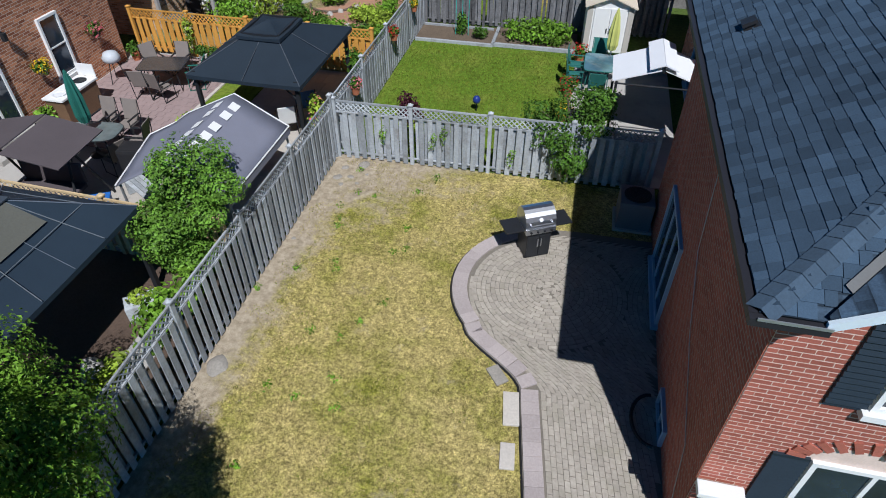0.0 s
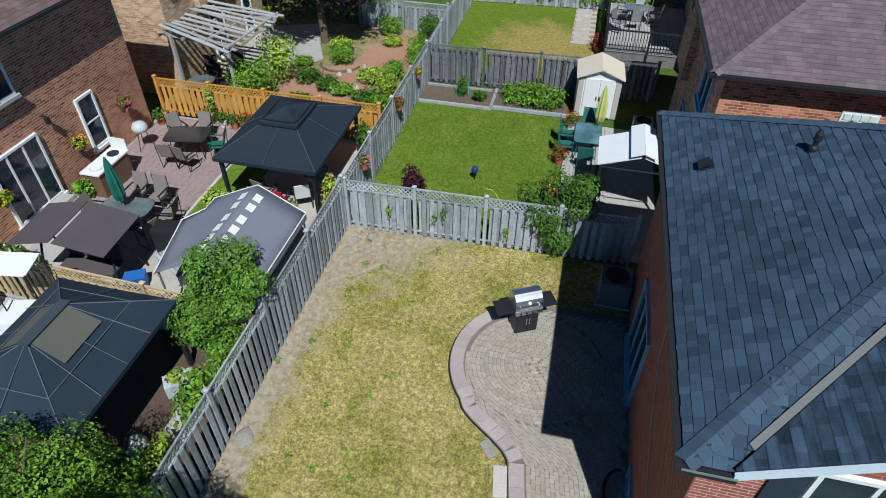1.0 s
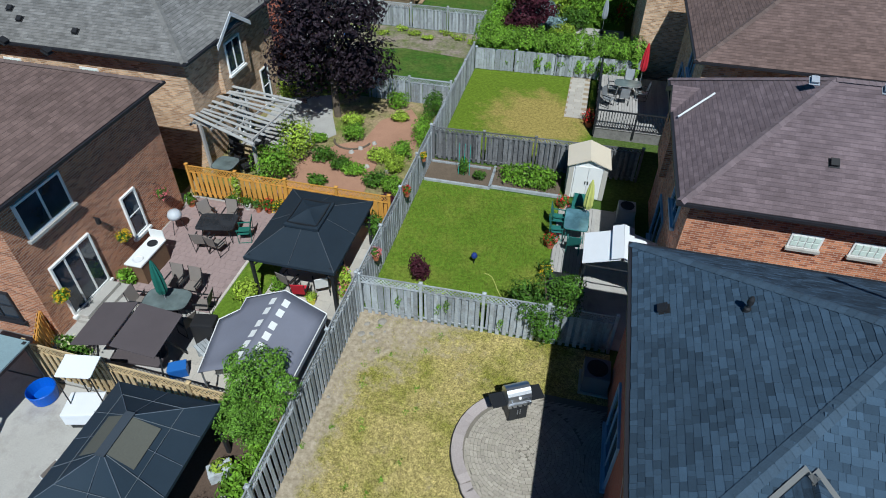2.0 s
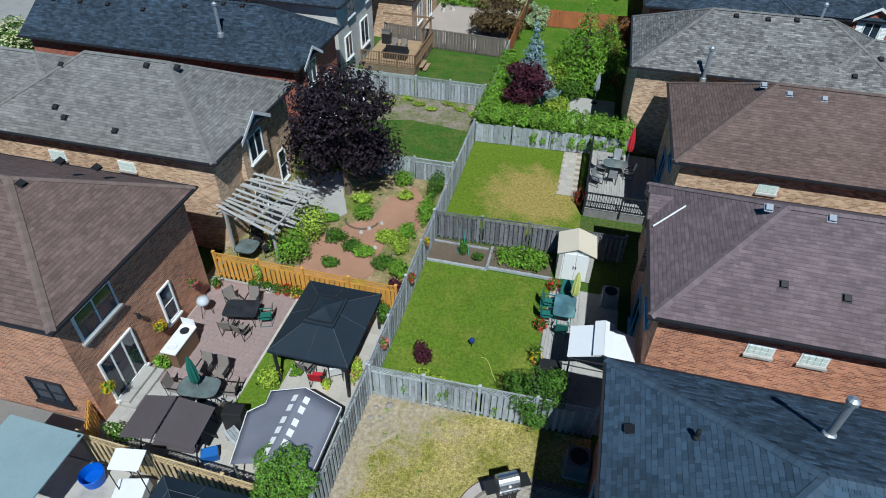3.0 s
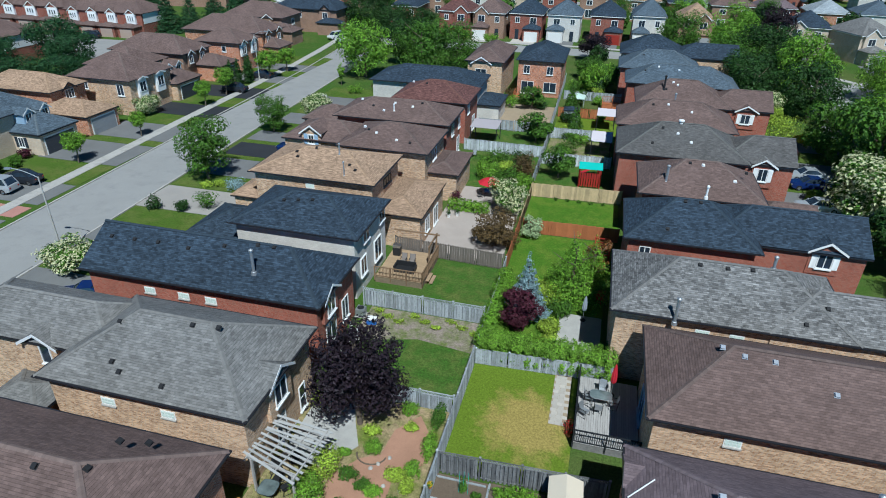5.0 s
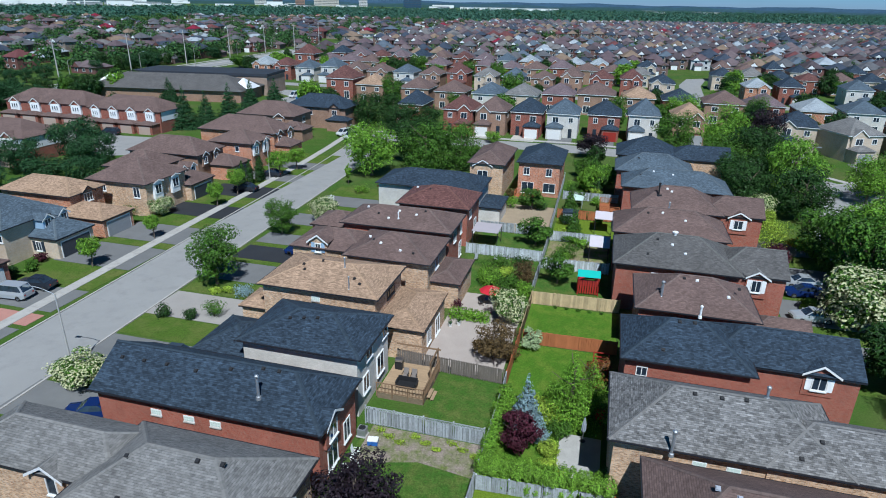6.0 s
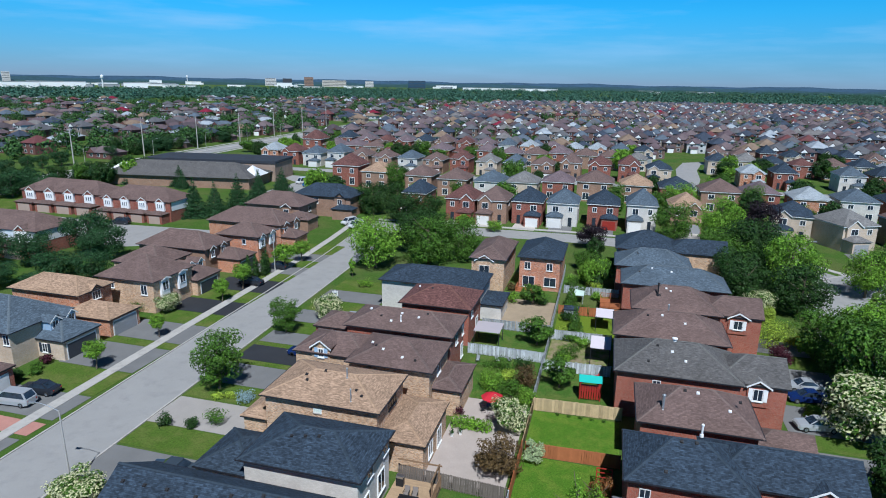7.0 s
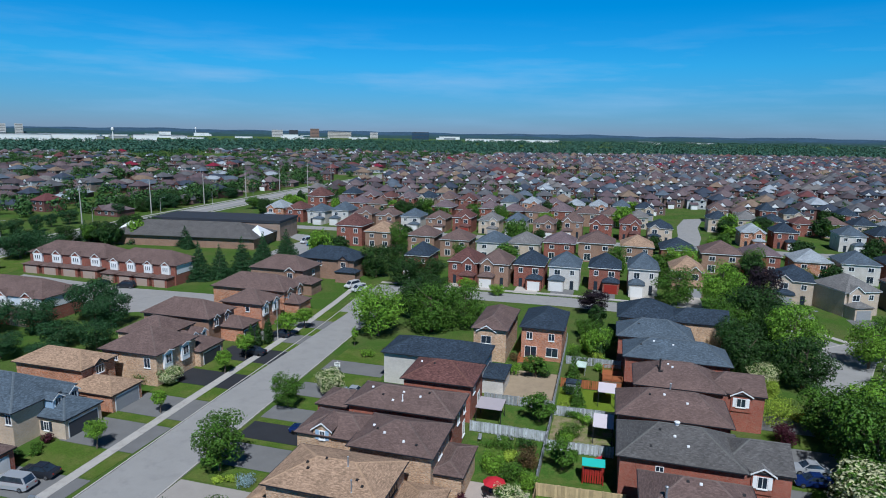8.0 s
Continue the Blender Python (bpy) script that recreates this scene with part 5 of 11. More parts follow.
def paved(name, x0, x1, y0, y1, sx, sy, z, material, label, parent_mat=None, bond=0.5, limit=110):
    """A paved area: a bed, and slabs or bricks on it, each a piece of its own while they are few."""
    base = setting(name, slab(rect(x0, x1, y0, y1), -0.1, z - 0.012), parent_mat or GRAVEL, label, "paving")
    PLACE[base] = Matrix()
    me = shared("paver", boxes((-sx / 2 + 0.006, sx / 2 - 0.006, -sy / 2 + 0.006, sy / 2 - 0.006, z - 0.03, z)), material)
    rest = bmesh.new()
    rng = random.Random(7)
    ny, count = int((y1 - y0) / sy), 0
    for j in range(ny):
        x = x0 + sx * (0.5 + (bond if j % 2 else 0) * 0.5)
        while x < x1 - sx * 0.4:
            y = y0 + (j + 0.5) * sy
            dz = rng.uniform(-0.004, 0.004)
            if count < limit:
                piece("paver", me, pose(x, y, dz), base)
            else:
                box(rest, x - sx / 2 + 0.006, x + sx / 2 - 0.006, y - sy / 2 + 0.006, y + sy / 2 - 0.006, z - 0.03 + dz, z + dz)
            count += 1
            x += sx
    if count > limit:
        tagged(part("pavers", rest, material, base), "", "", "", "stuff")
    else:
        rest.free()
    return base


# ---- the near garden: lawn, patio and barbecue ----
m = Nodes("near_lawn", 0.95, 0.0, 0.08)
at = m.coords("Object", False)
p = m.noise(at, 0.55, 7, 0.7)
grass = m.ramp(p, (0.40, 0.325, 0.125), (0.205, 0.205, 0.034), 0.44, 0.66)
grass = m.mix(1.0, grass, m.ramp(m.noise(at, 20, 4, 0.7), (0.5,) * 3, (1.5,) * 3, 0.36, 0.64), "MULTIPLY")
grass = m.mix(0.75, grass, m.mix(1.0, grass, m.ramp(m.noise(at, 7, 6, 0.8), (0.45,) * 3, (1.6,) * 3, 0.34, 0.66), "MULTIPLY"))
grass = m.mix(1.0, grass, m.ramp(m.noise(at, 60, 3), (0.65,) * 3, (1.35,) * 3), "MULTIPLY")
sand = m.ramp(m.noise(at, 6, 6, 0.7), (0.27, 0.22, 0.15), (0.50, 0.42, 0.315), 0.34, 0.66)
sep = m.n.new("ShaderNodeSeparateXYZ")
m.put(at, sep.inputs[0])
# bare soil along the west fence and in the far corner
edge = m.math("MULTIPLY", m.math("ADD", sep.outputs[0], 6.3), 0.95)
corner = m.math("MULTIPLY", m.math("ADD", m.math("MULTIPLY", m.math("SUBTRACT", 14.2, sep.outputs[1]), 0.20), m.math("MULTIPLY", m.math("ADD", sep.outputs[0], 6.3), 0.20)), 1.0)
near = m.math("MINIMUM", edge, corner)
wear = m.math("ADD", near, m.math("MULTIPLY", m.math("SUBTRACT", m.noise(at, 1.1, 7, 0.75), 0.5), 2.1))
thin = m.ramp(m.noise(at, 0.8, 7, 0.75), (0, 0, 0), (0.9,) * 3, 0.57, 0.67)
tuft = m.ramp(m.noise(at, 9, 5, 0.7), (0.25,) * 3, (1, 1, 1), 0.40, 0.60)
grass = m.mix(m.mix(1.0, thin, tuft, "MULTIPLY"), grass, sand)
m.colour(m.mix(m.ramp(wear, (1, 1, 1), (0, 0, 0), 0.50, 0.95), grass, sand))
m.bump(m.noise(at, 50, 4), 0.7, 0.03)
NEAR_LAWN = m.mat
ground_patch("lawn", rect(FENCE_X, 2.43, -9.0, 14.25), NEAR_LAWN, "dry yellow-green lawn worn to sandy soil at its edges", 0.02, "lawn")

# tufts of grass over the near lawn
rng = np.random.default_rng(5)


def tufts(name, x0, x1, y0, y1, count, material, label, size=0.05, keep=None, z=0.015):
    """Short blades of grass scattered over a lawn."""
    xy = np.stack([rng.uniform(x0, x1, count), rng.uniform(y0, y1, count)], 1)
    if keep:
        xy = xy[[keep(a, b) for a, b in xy]]
    n = len(xy)
    a = rng.uniform(0, 6.283, n)
    s = size * rng.uniform(0.5, 1.4, n)
    side = np.stack([np.cos(a), np.sin(a), np.zeros(n)], 1) * (s * 0.28)[:, None]
    lean = np.stack([rng.normal(0, 0.6, n), rng.normal(0, 0.6, n), np.ones(n)], 1) * s[:, None]
    base = np.concatenate([xy, np.full((n, 1), z)], 1)
    v = np.stack([base - side, base + side, base + lean], 1).reshape(-1, 3)
    me = bpy.data.meshes.new(name)
    me.from_pydata(v.tolist(), [], np.arange(3 * n).reshape(-1, 3).tolist())
    me.materials.append(material)
    return tagged(new(name, me), label, "grass", "", "stuff")


GRASS_DRY = leaf("grass_dry", (0.44, 0.37, 0.15), 0.35, 0.5)
GRASS_GREEN = leaf("grass_green", (0.225, 0.265, 0.040), 0.4, 0.5)
PATIO_C, PATIO_R = Vector((0.15, 9.95)), 2.15


def border_x(y):
    """The west edge of the patio's border at y."""
    if y > 8.55:
        k = PATIO_R ** 2 - (y - PATIO_C.y) ** 2
        return PATIO_C.x - math.sqrt(max(k, 0)) if k > 0 else 9.0
    if y > 7.1:
        t = (8.55 - y) / 1.45
        return -1.47 + 1.35 * (t * t * (3 - 2 * t)) if t < 1 else -0.12
    return -0.12 + (7.1 - y) * 0.16


def on_grass(a, b):
    if border_x(b) - 0.04 < a:
        return False
    far = min((a + 6.3) * 0.95, (14.2 - b) * 0.20 + (a + 6.3) * 0.20)
    return far > 0.45 + 0.9 * noise.noise(Vector((a * 1.1, b * 1.1, 0))) and noise.noise(Vector((a * 0.9, b * 0.9, 4))) > -0.35


tufts("grass", FENCE_X + 0.05, 1.0, 1.5, 14.1, 42000, GRASS_DRY, "dry straw-coloured grass blades of the lawn", 0.036, on_grass)
tufts("grass", FENCE_X + 0.05, 1.0, 1.5, 14.1, 22000, GRASS_GREEN, "green grass blades among the dry lawn", 0.034, lambda a, b: on_grass(a, b) and noise.noise(Vector((a * 0.6, b * 0.6, 9))) > 0.0)
WEED = []
for i in range(26):
    wx, wy = random.uniform(-6.2, -3.0), random.uniform(3.5, 13.9)
    WEED.append((wx, wy, 0.05, 0.14, 0.14, 0.06))
wd = new("weeds", leaves_mesh("weeds", LEAF_FRESH, WEED, 700, 0.045, 12, 0.9, 0.1))
tagged(wd, "bright green low weeds in the bare soil", "weeds", "", "stuff")

# patio: curved border of kerb blocks and rings of pavers
PAVER = surface("patio_paver", (0.35, 0.312, 0.262), 0.92, 0.2, 1.2, 14, 0.3, 0.006, pieces=0.09, stain=(0.30, 0.275, 0.215))
KERB_BLOCK = surface("border_block", (0.37, 0.320, 0.305), 0.92, 0.16, 1.2, 30, 0.3, 0.006, pieces=0.10)
JOINT_SAND = surface("joint_sand", (0.20, 0.178, 0.148), 0.97, 0.2, 2.0, 30, 0.4, 0.01, spec=0.05)
outline = []
yy = 4.0
while yy < 12.08:
    outline.append((border_x(yy), yy))
    yy += 0.12
bed = setting("patio", slab(outline + [(0.6, 12.12), (2.43, 12.12), (2.43, 4.0)], -0.1, 0.062), JOINT_SAND, "brick-paved garden patio with a curved block border", "patio")
walkline = [Vector(p) for p in outline]


def along_line(line, step):
    """Points and directions at even steps along a line."""
    out, carry = [], 0.0
    for a, b in zip(line, line[1:]):
        d = b - a
        length = d.length
        s = carry
        while s < length:
            out.append((a + d * (s / length), d.normalized()))
            s += step
        carry = s - length
    return out


block = shared("border_block", bevelled(boxes((0.012, 0.345, -0.137, 0.137, -0.06, 0.10)), 0.012), KERB_BLOCK)
for pnt, d in along_line(walkline, 0.278):
    piece("border_block", block, pose(pnt.x, pnt.y, 0, 0, 0, math.degrees(math.atan2(-d.x, d.y))), bed)
# thin black strip just outside the border blocks
edging = bmesh.new()
for a, b in zip(walkline, walkline[1:]):
    rod(edging, (a.x - 0.012, a.y, 0.03), (b.x - 0.012, b.y, 0.03), 0.028, sides=5)
part("edging", edging, RESIN_BLACK, bed, "black plastic lawn edging")
pv = shared("paver", bevelled(boxes((-0.095, 0.095, -0.047, 0.047, 0.0, 0.072)), 0.006), PAVER)
spots = []
for k in range(1, 19):
    r = PATIO_R - 0.40 - 0.102 * k
    if r < 0.1:
        break
    n = max(3, int(2 * math.pi * r / 0.2))
    for i in range(n):
        a = 2 * math.pi * (i + 0.5 * (k % 2)) / n
        q = PATIO_C + Vector((r * math.cos(a), r * math.sin(a)))
        if 8.0 < q.y < 12.05 and q.x < 2.38:
            spots.append((q.x, q.y, math.degrees(a) + 90, None))
for col in range(44):
    for row in range(48):
        y = 4.1 + row * 0.2 + (0.1 if col % 2 else 0)
        x = border_x(y) + 0.44 + col * 0.102
        if x > 2.36 or y > 12.0:
            continue
        if (Vector((x, y)) - PATIO_C).length < PATIO_R - 0.45 and y > 8.0:
            continue
        if y > 9.95 and x < PATIO_C.x:
            continue
        s = (border_x(y + 0.1) - border_x(y - 0.1)) / 0.2
        if abs(s) > 2:
            continue
        spots.append((x, y, 0, s))
spots.append((PATIO_C.x, PATIO_C.y, 20, None))
rest = bmesh.new()
rg = random.Random(3)
for i, (x, y, a, lean) in enumerate(sorted(spots, key=lambda s: (s[0] - 0.2) ** 2 + (s[1] - 8.6) ** 2)):
    at_m = pose(x, y, rg.uniform(-0.006, 0.006), rg.uniform(-1.2, 1.2), rg.uniform(-1.2, 1.2), a + rg.uniform(-2, 2))
    if lean is not None:
        at_m = pose(x, y, rg.uniform(-0.006, 0.006)) @ Matrix(((lean, -1, 0, 0), (1, 0, 0, 0), (0, 0, 1, 0), (0, 0, 0, 1)))
    if i < 420 and (lean is None or abs(lean) < 0.2):
        piece("paver", pv, at_m, bed)
    else:
        box(rest, -0.094, 0.094, -0.046, 0.046, 0.0, 0.072, at_m)
tagged(part("pavers", rest, PAVER, bed), "", "", "", "stuff")
for x, y, w, d, a in ((-0.05, 6.72, 0.30, 0.72, 8), (-0.42, 7.42, 0.26, 0.44, 38), (0.02, 5.75, 0.26, 0.50, 6)):
    st = thing("stone_slab", x - 0.18, y, 0.02, a, "flat pale stone slab beside the patio border", "stone slab", "stone slabs")
    part("slab", bevelled(boxes((-w / 2, w / 2, -d / 2, d / 2, -0.04, 0.045)), 0.012), STONE if a > 20 else PAVING, st)
for i, (x, y, r, h) in enumerate(((-5.42, 13.8, 0.17, 0.14), (-5.95, 13.1, 0.16, 0.05), (-6.02, 6.45, 0.28, 0.07), (-5.6, 13.2, 0.12, 0.04), (-5.9, 13.6, 0.12, 0.06), (-5.2, 13.4, 0.07, 0.04), (-5.75, 12.8, 0.10, 0.04), (-5.35, 12.95, 0.09, 0.03), (-6.1, 10.4, 0.08, 0.04))):
    boulder(x, y, r, h, "rounded grey-brown field stone on bare soil", i + 1)


def barbecue(x, y, turn):
    b = thing("barbecue", x, y, 0.07, turn, "stainless steel and black gas barbecue on a paved patio", "barbecue")
    bm = boxes((-0.29, 0.29, -0.26, 0.26, 0.04, 0.80))
    part("cabinet", bevelled(bm, 0.012), DARK_METAL, b)
    for s in (-1, 1):
        bm = boxes((s * 0.145 - 0.135, s * 0.145 + 0.135, -0.285, -0.262, 0.08, 0.66))
        door = part("door", bevelled(bm, 0.006), DARK_METAL, b)
        part("handle", boxes((s * 0.04 - 0.012, s * 0.04 + 0.012, -0.32, -0.30, 0.38, 0.60)), STEEL, door)
    part("firebox", bevelled(boxes((-0.36, 0.36, -0.29, 0.29, 0.80, 0.93)), 0.015), STEEL, b)
    bm = bmesh.new()
    n = 9
    prof = [(-0.30, 0.935)] + [(-0.30 * math.cos(math.pi * (0.12 + 0.88 * i / n)), 0.97 + 0.36 * math.sin(math.pi * (0.12 + 0.88 * i / n))) for i in range(n + 1)]
    a = [bm.verts.new((-0.36, py, pz)) for py, pz in prof]
    c = [bm.verts.new((0.36, py, pz)) for py, pz in prof]
    for i in range(len(prof)):
        j = (i + 1) % len(prof)
        bm.faces.new((a[i], a[j], c[j], c[i]))
    bm.faces.new(a[::-1])
    bm.faces.new(c)
    bmesh.ops.recalc_face_normals(bm, faces=bm.faces)
    lid = part("lid", bm, STEEL, b)
    bm = bmesh.new()
    rod(bm, (-0.27, -0.37, 1.06), (0.27, -0.37, 1.06), 0.014)
    for s in (-0.25, 0.25):
        rod(bm, (s, -0.37, 1.06), (s, -0.29, 1.05), 0.01)
    part("lid_handle", bm, STEEL, lid)
    bm = bmesh.new()
    lathe(bm, 0, 0, [(0.045, 0), (0.045, 0.015), (0.01, 0.02)], 12)
    bm.transform(pose(0, -0.27, 1.12, 62))
    part("thermometer", bm, WHITE, lid)
    part("control_panel", bevelled(boxes((-0.36, 0.36, -0.335, -0.292, 0.78, 0.92)), 0.01), STEEL, b)
    for i in range(4):
        bm = bmesh.new()
        lathe(bm, 0, 0, [(0.028, 0), (0.024, 0.035), (0.008, 0.04)], 10)
        bm.transform(pose(-0.24 + 0.16 * i, -0.336, 0.85, 90))
        part("knob", bm, DARK_METAL, b)
    for s in (-1, 1):
        x0, x1 = (0.365, 0.80) if s > 0 else (-0.80, -0.365)
        part("side_shelf", bevelled(boxes((x0, x1, -0.25, 0.25, 0.845, 0.885)), 0.012), DARK_METAL, b)
    for sx in (-0.29, 0.29):
        for sy in (-0.2, 0.2):
            bm = bmesh.new()
            lathe(bm, 0, 0, [(0.03, -0.015), (0.035, 0.0), (0.03, 0.015)], 10)
            bm.transform(pose(sx, sy, 0.035, 0, 90))
            part("castor", bm, RESIN_BLACK, b)
    return b


barbecue(-0.36, 11.2, 28)
air_conditioner(1.95, 12.9, "dark grey air conditioning unit beside a brick wall", 0.82)

# ---- windows and details of the near house ----
SLATE_PAINT = surface("slate_shutter", (0.020, 0.030, 0.042), 0.55, 0.15, 3, 40, 0.1)
window(H1, "W", 10.3, 2.43, 0.25, 2.1, 2.05, BLUE_TRIM, 3, True, name="patio_door")
window(H1, "W", 6.95, 2.43, 0.10, 0.95, 0.45, BLUE_TRIM, 2, False)
window(H1, "S", 4.45, 4.93, 3.95, 1.46, 1.42, WHITE, 2, True, SLATE_PAINT)
window(H1, "S", 4.32, 4.93, 1.05, 1.5, 1.75, WHITE, 2, True, SLATE_PAINT)
bm = bmesh.new()
mm = PLACE[H1].inverted() @ wall_m("S", 4.32, 4.93, 2.84)
for i in range(15):
    a = math.pi * (i + 0.5) / 15
    bmx = mm @ Matrix.Rotation(0, 4, "Y") @ pose(0.86 * math.cos(a), -0.02, 0.30 * math.sin(a), 0, math.degrees(math.pi / 2 - a), 0)
    box(bm, -0.045, 0.045, -0.025, 0.02, 0.0, 0.22, bmx)
part("brick_arch", bm, surface("arch_brick", (0.40, 0.125, 0.085), 0.88, 0.15, 5, 40, 0.3, pieces=0.12), H1)
part("keystone", boxes((4.24, 4.40, 4.86, 4.925, 3.10, 3.42)), CONCRETE, H1, local=False)
well = thing("window_well", 2.28, 7.0, 0.02, 0, "dark metal window well against a brick wall", "window well")
bm = bmesh.new()
for i in range(12):
    a0, a1 = math.pi * i / 12, math.pi * (i + 1) / 12
    rod(bm, (-0.36 * math.sin(a0), -0.55 * math.cos(a0), 0.08), (-0.36 * math.sin(a1), -0.55 * math.cos(a1), 0.08), 0.035, sides=6)
part("rim", bm, DARK_METAL, well)
clip = shared("gutter_clip", boxes((-0.03, 0.03, -0.009, 0.009, 0.11, 0.14)), TRIM)
for i in range(9):
    piece("gutter_clip", clip, PLACE[H1].inverted() @ pose(1.972, 4.7 + i * 1.05, 5.335), H1)
part("drip_edge", boxes((2.0, 2.66, 4.425, 4.437, 5.48, 5.515)), GALV, H1, local=False)
bm = bmesh.new()
cable = [(2.40, 5.05, 0.4), (2.40, 5.6, 1.6), (2.40, 7.2, 2.3), (2.40, 8.3, 3.1), (2.40, 8.6, 4.1), (2.41, 8.9, 5.2)]
for a, b in zip(cable, cable[1:]):
    rod(bm, a, b, 0.008, sides=5)
part("cable", bm, GALV, H1, local=False)
roof_vent(H1, 2.68, 10.78, 5.5 + 0.65 * PITCH, "W", PITCH)
flue(H1, 4.16, 10.3, 5.5 + 2.13 * PITCH, 0.22, 0.045, RESIN_BLACK)
flue(H1, 7.45, 11.2, 5.5 + 2.3 * PITCH, 1.35, 0.10)
trellis = thing("trellis", 2.7, 4.72, 0, 0, "weathered grey wooden trellis with a white cap", "trellis")
for i in range(3):
    part("upright", boxes((-0.22 + 0.2 * i, -0.16 + 0.2 * i, -0.03, 0.03, 0, 1.92)), FENCE_GREY, trellis)
part("cap", bevelled(boxes((-0.30, 0.30, -0.11, 0.11, 1.92, 2.02)), 0.02), WHITE, trellis)
for i in range(5):
    part("crosspiece", boxes((-0.24, 0.26, -0.055, -0.032, 0.3 + 0.36 * i, 0.36 + 0.36 * i)), FENCE_GREY, trellis)

# cedar at the garden's corner and shrubs on the fence
tree("cedar", -7.25, 2.45, 4.4, 1.70, LEAF_CEDAR, "dense yellow-green cedar tree beside the wooden fence", 21, 0.02, 76000, 0.05, 34, shape="bush", flat=0.7)
# second cedar stays out of view, added to cast shade on the lawn
tree("cedar", -4.75, 0.95, 6.6, 1.35, LEAF_CEDAR, "dense yellow-green cedar tree at the lawn corner", 21, turn=130)
tree("lilac", -7.35, 8.55, 3.6, 1.05, leaf("lilac_leaf", (0.120, 0.240, 0.028), 0.6), "bushy bright green shrub tree behind the fence", 22, 0.10, 24000, 0.055, 18)
# ---- the paved garden behind the brown brick house ----
TZ = 0.55
bed = setting("terrace", slab(rect(-16.0, -6.42, 8.6, 18.33), -0.1, TZ - 0.03), GRAVEL, "raised garden ground of pale gravel and paving", "ground")
bed = setting("terrace", slab(rect(-16.0, -10.9, -2.0, 8.55), -0.1, TZ - 0.03), CONCRETE, "raised pale paved yard beside a fence", "ground")
# brown soil, its colour darkened further for the shade under the gazebo
bed = setting("garden_ground", slab(rect(-10.88, -6.42, -2.0, 8.55), -0.1, TZ - 0.035), surface("shaded_brown_soil", (0.10, 0.068, 0.05), 0.97, 0.25, 1.2, 20, 0.5, 0.03), "dark brown bare ground under a gazebo", "ground")
ground_patch("garden_path", rect(-7.55, -6.95, 3.0, 6.6), CONCRETE, "pale concrete strip beside the fence", TZ, "paving")
MAUVE_PAVER = surface("mauve_paver", (0.315, 0.235, 0.225), 0.9, 0.12, 0.8, 30, 0.25, 0.005, pieces=0.03)
paved("terrace_paving", -15.2, -11.1, 12.3, 18.2, 0.24, 0.24, TZ, MAUVE_PAVER, "mauve-grey paved terrace behind a house", surface("mauve_joint", (0.28, 0.21, 0.20), 0.95))
paved("garden_path", -11.0, -6.6, 9.0, 18.2, 0.6, 0.6, TZ - 0.01, PAVING, "pale concrete slab path under garden canopies", GRAVEL)
ground_patch("lawn", rect(-11.05, -9.7, 11.9, 16.8), LAWN_GREEN, "narrow strip of rough grass beside the paved terrace", TZ + 0.02, "lawn")
ground_patch("garden_path", rect(-14.9, -11.1, 8.7, 12.2), CONCRETE, "pale concrete yard under a brown canopy", TZ - 0.005, "paving")
# dark concrete tone stands in for the shade beside the house
ground_patch("side_yard", rect(-36.0, -16.02, -2.0, 10.1), surface("shaded_concrete", (0.20, 0.19, 0.18), 0.92, 0.2, 0.7, 25, 0.3), "dark worn concrete side yard of a brick house", 0.30, "paving")
for i in range(12):
    e = thing("edging_stone", -11.05, 12.5 + i * 0.5, TZ, 0, "pale edging stone beside the terrace", "edging stone", "edging stones")
    part("stone", bevelled(boxes((-0.05, 0.05, -0.24, 0.24, -0.05, 0.06)), 0.01), PAVING, e)

window(G1, "E", 11.8, -15.25, 0.82, 1.85, 2.12, WHITE, 3, True, name="patio_door")
window(G1, "E", 14.9, -15.25, 1.25, 0.80, 1.80, WHITE, 1, True, bars=1)
window(G1, "E", 11.75, -15.25, 4.2, 1.9, 1.25, TRIM, 2, True)
window(G1, "S", -17.2, 10.17, 1.0, 1.5, 1.3, GUTTER, 2, True, bars=1)
st = thing("door_step", -14.85, 11.8, TZ, 0, "pale concrete steps under the patio door", "steps")
part("lower_step", bevelled(boxes((-0.36, 0.38, -0.95, 0.95, -0.02, 0.13)), 0.012), CONCRETE, st)
part("upper_step", bevelled(boxes((-0.36, 0.08, -0.85, 0.85, 0.13, 0.27)), 0.012), CONCRETE, st)
hanging_basket(-14.95, 16.25, 2.1, LEAF_MID, PETAL_PINK, "hanging basket with green leaves and pink flowers on a wall")
hanging_basket(-14.95, 13.75, 1.95, LEAF_MID, PETAL_YELLOW, "hanging basket with yellow flowers on a brick wall")
hanging_basket(-14.95, 10.6, 2.05, LEAF_FRESH, PETAL_YELLOW, "hanging basket with yellow and white flowers on a wall")
lamp = thing("wall_lantern", -15.25, 13.2, 3.1, 0, "small dark wall lantern on brown brick", "lantern")
part("bracket", boxes((0.0, 0.12, -0.02, 0.02, 0.1, 0.14)), DARK_METAL, lamp)
part("housing", bevelled(boxes((0.08, 0.20, -0.06, 0.06, -0.12, 0.10)), 0.015), DARK_METAL, lamp)

# outdoor kitchen
k = thing("outdoor_kitchen", -14.25, 13.75, TZ, 0, "white-topped outdoor counter with a sink and round hob", "counter")
part("cabinet", bevelled(boxes((-0.30, 0.30, -0.72, 0.72, 0.0, 0.84)), 0.01), surface("dark_cabinet", (0.16, 0.095, 0.055), 0.6, 0.2, 3, 30, 0.2), k)
part("worktop", bevelled(boxes((-0.34, 0.34, -0.78, 0.78, 0.84, 0.90)), 0.012), WHITE, k)
bm = bmesh.new()
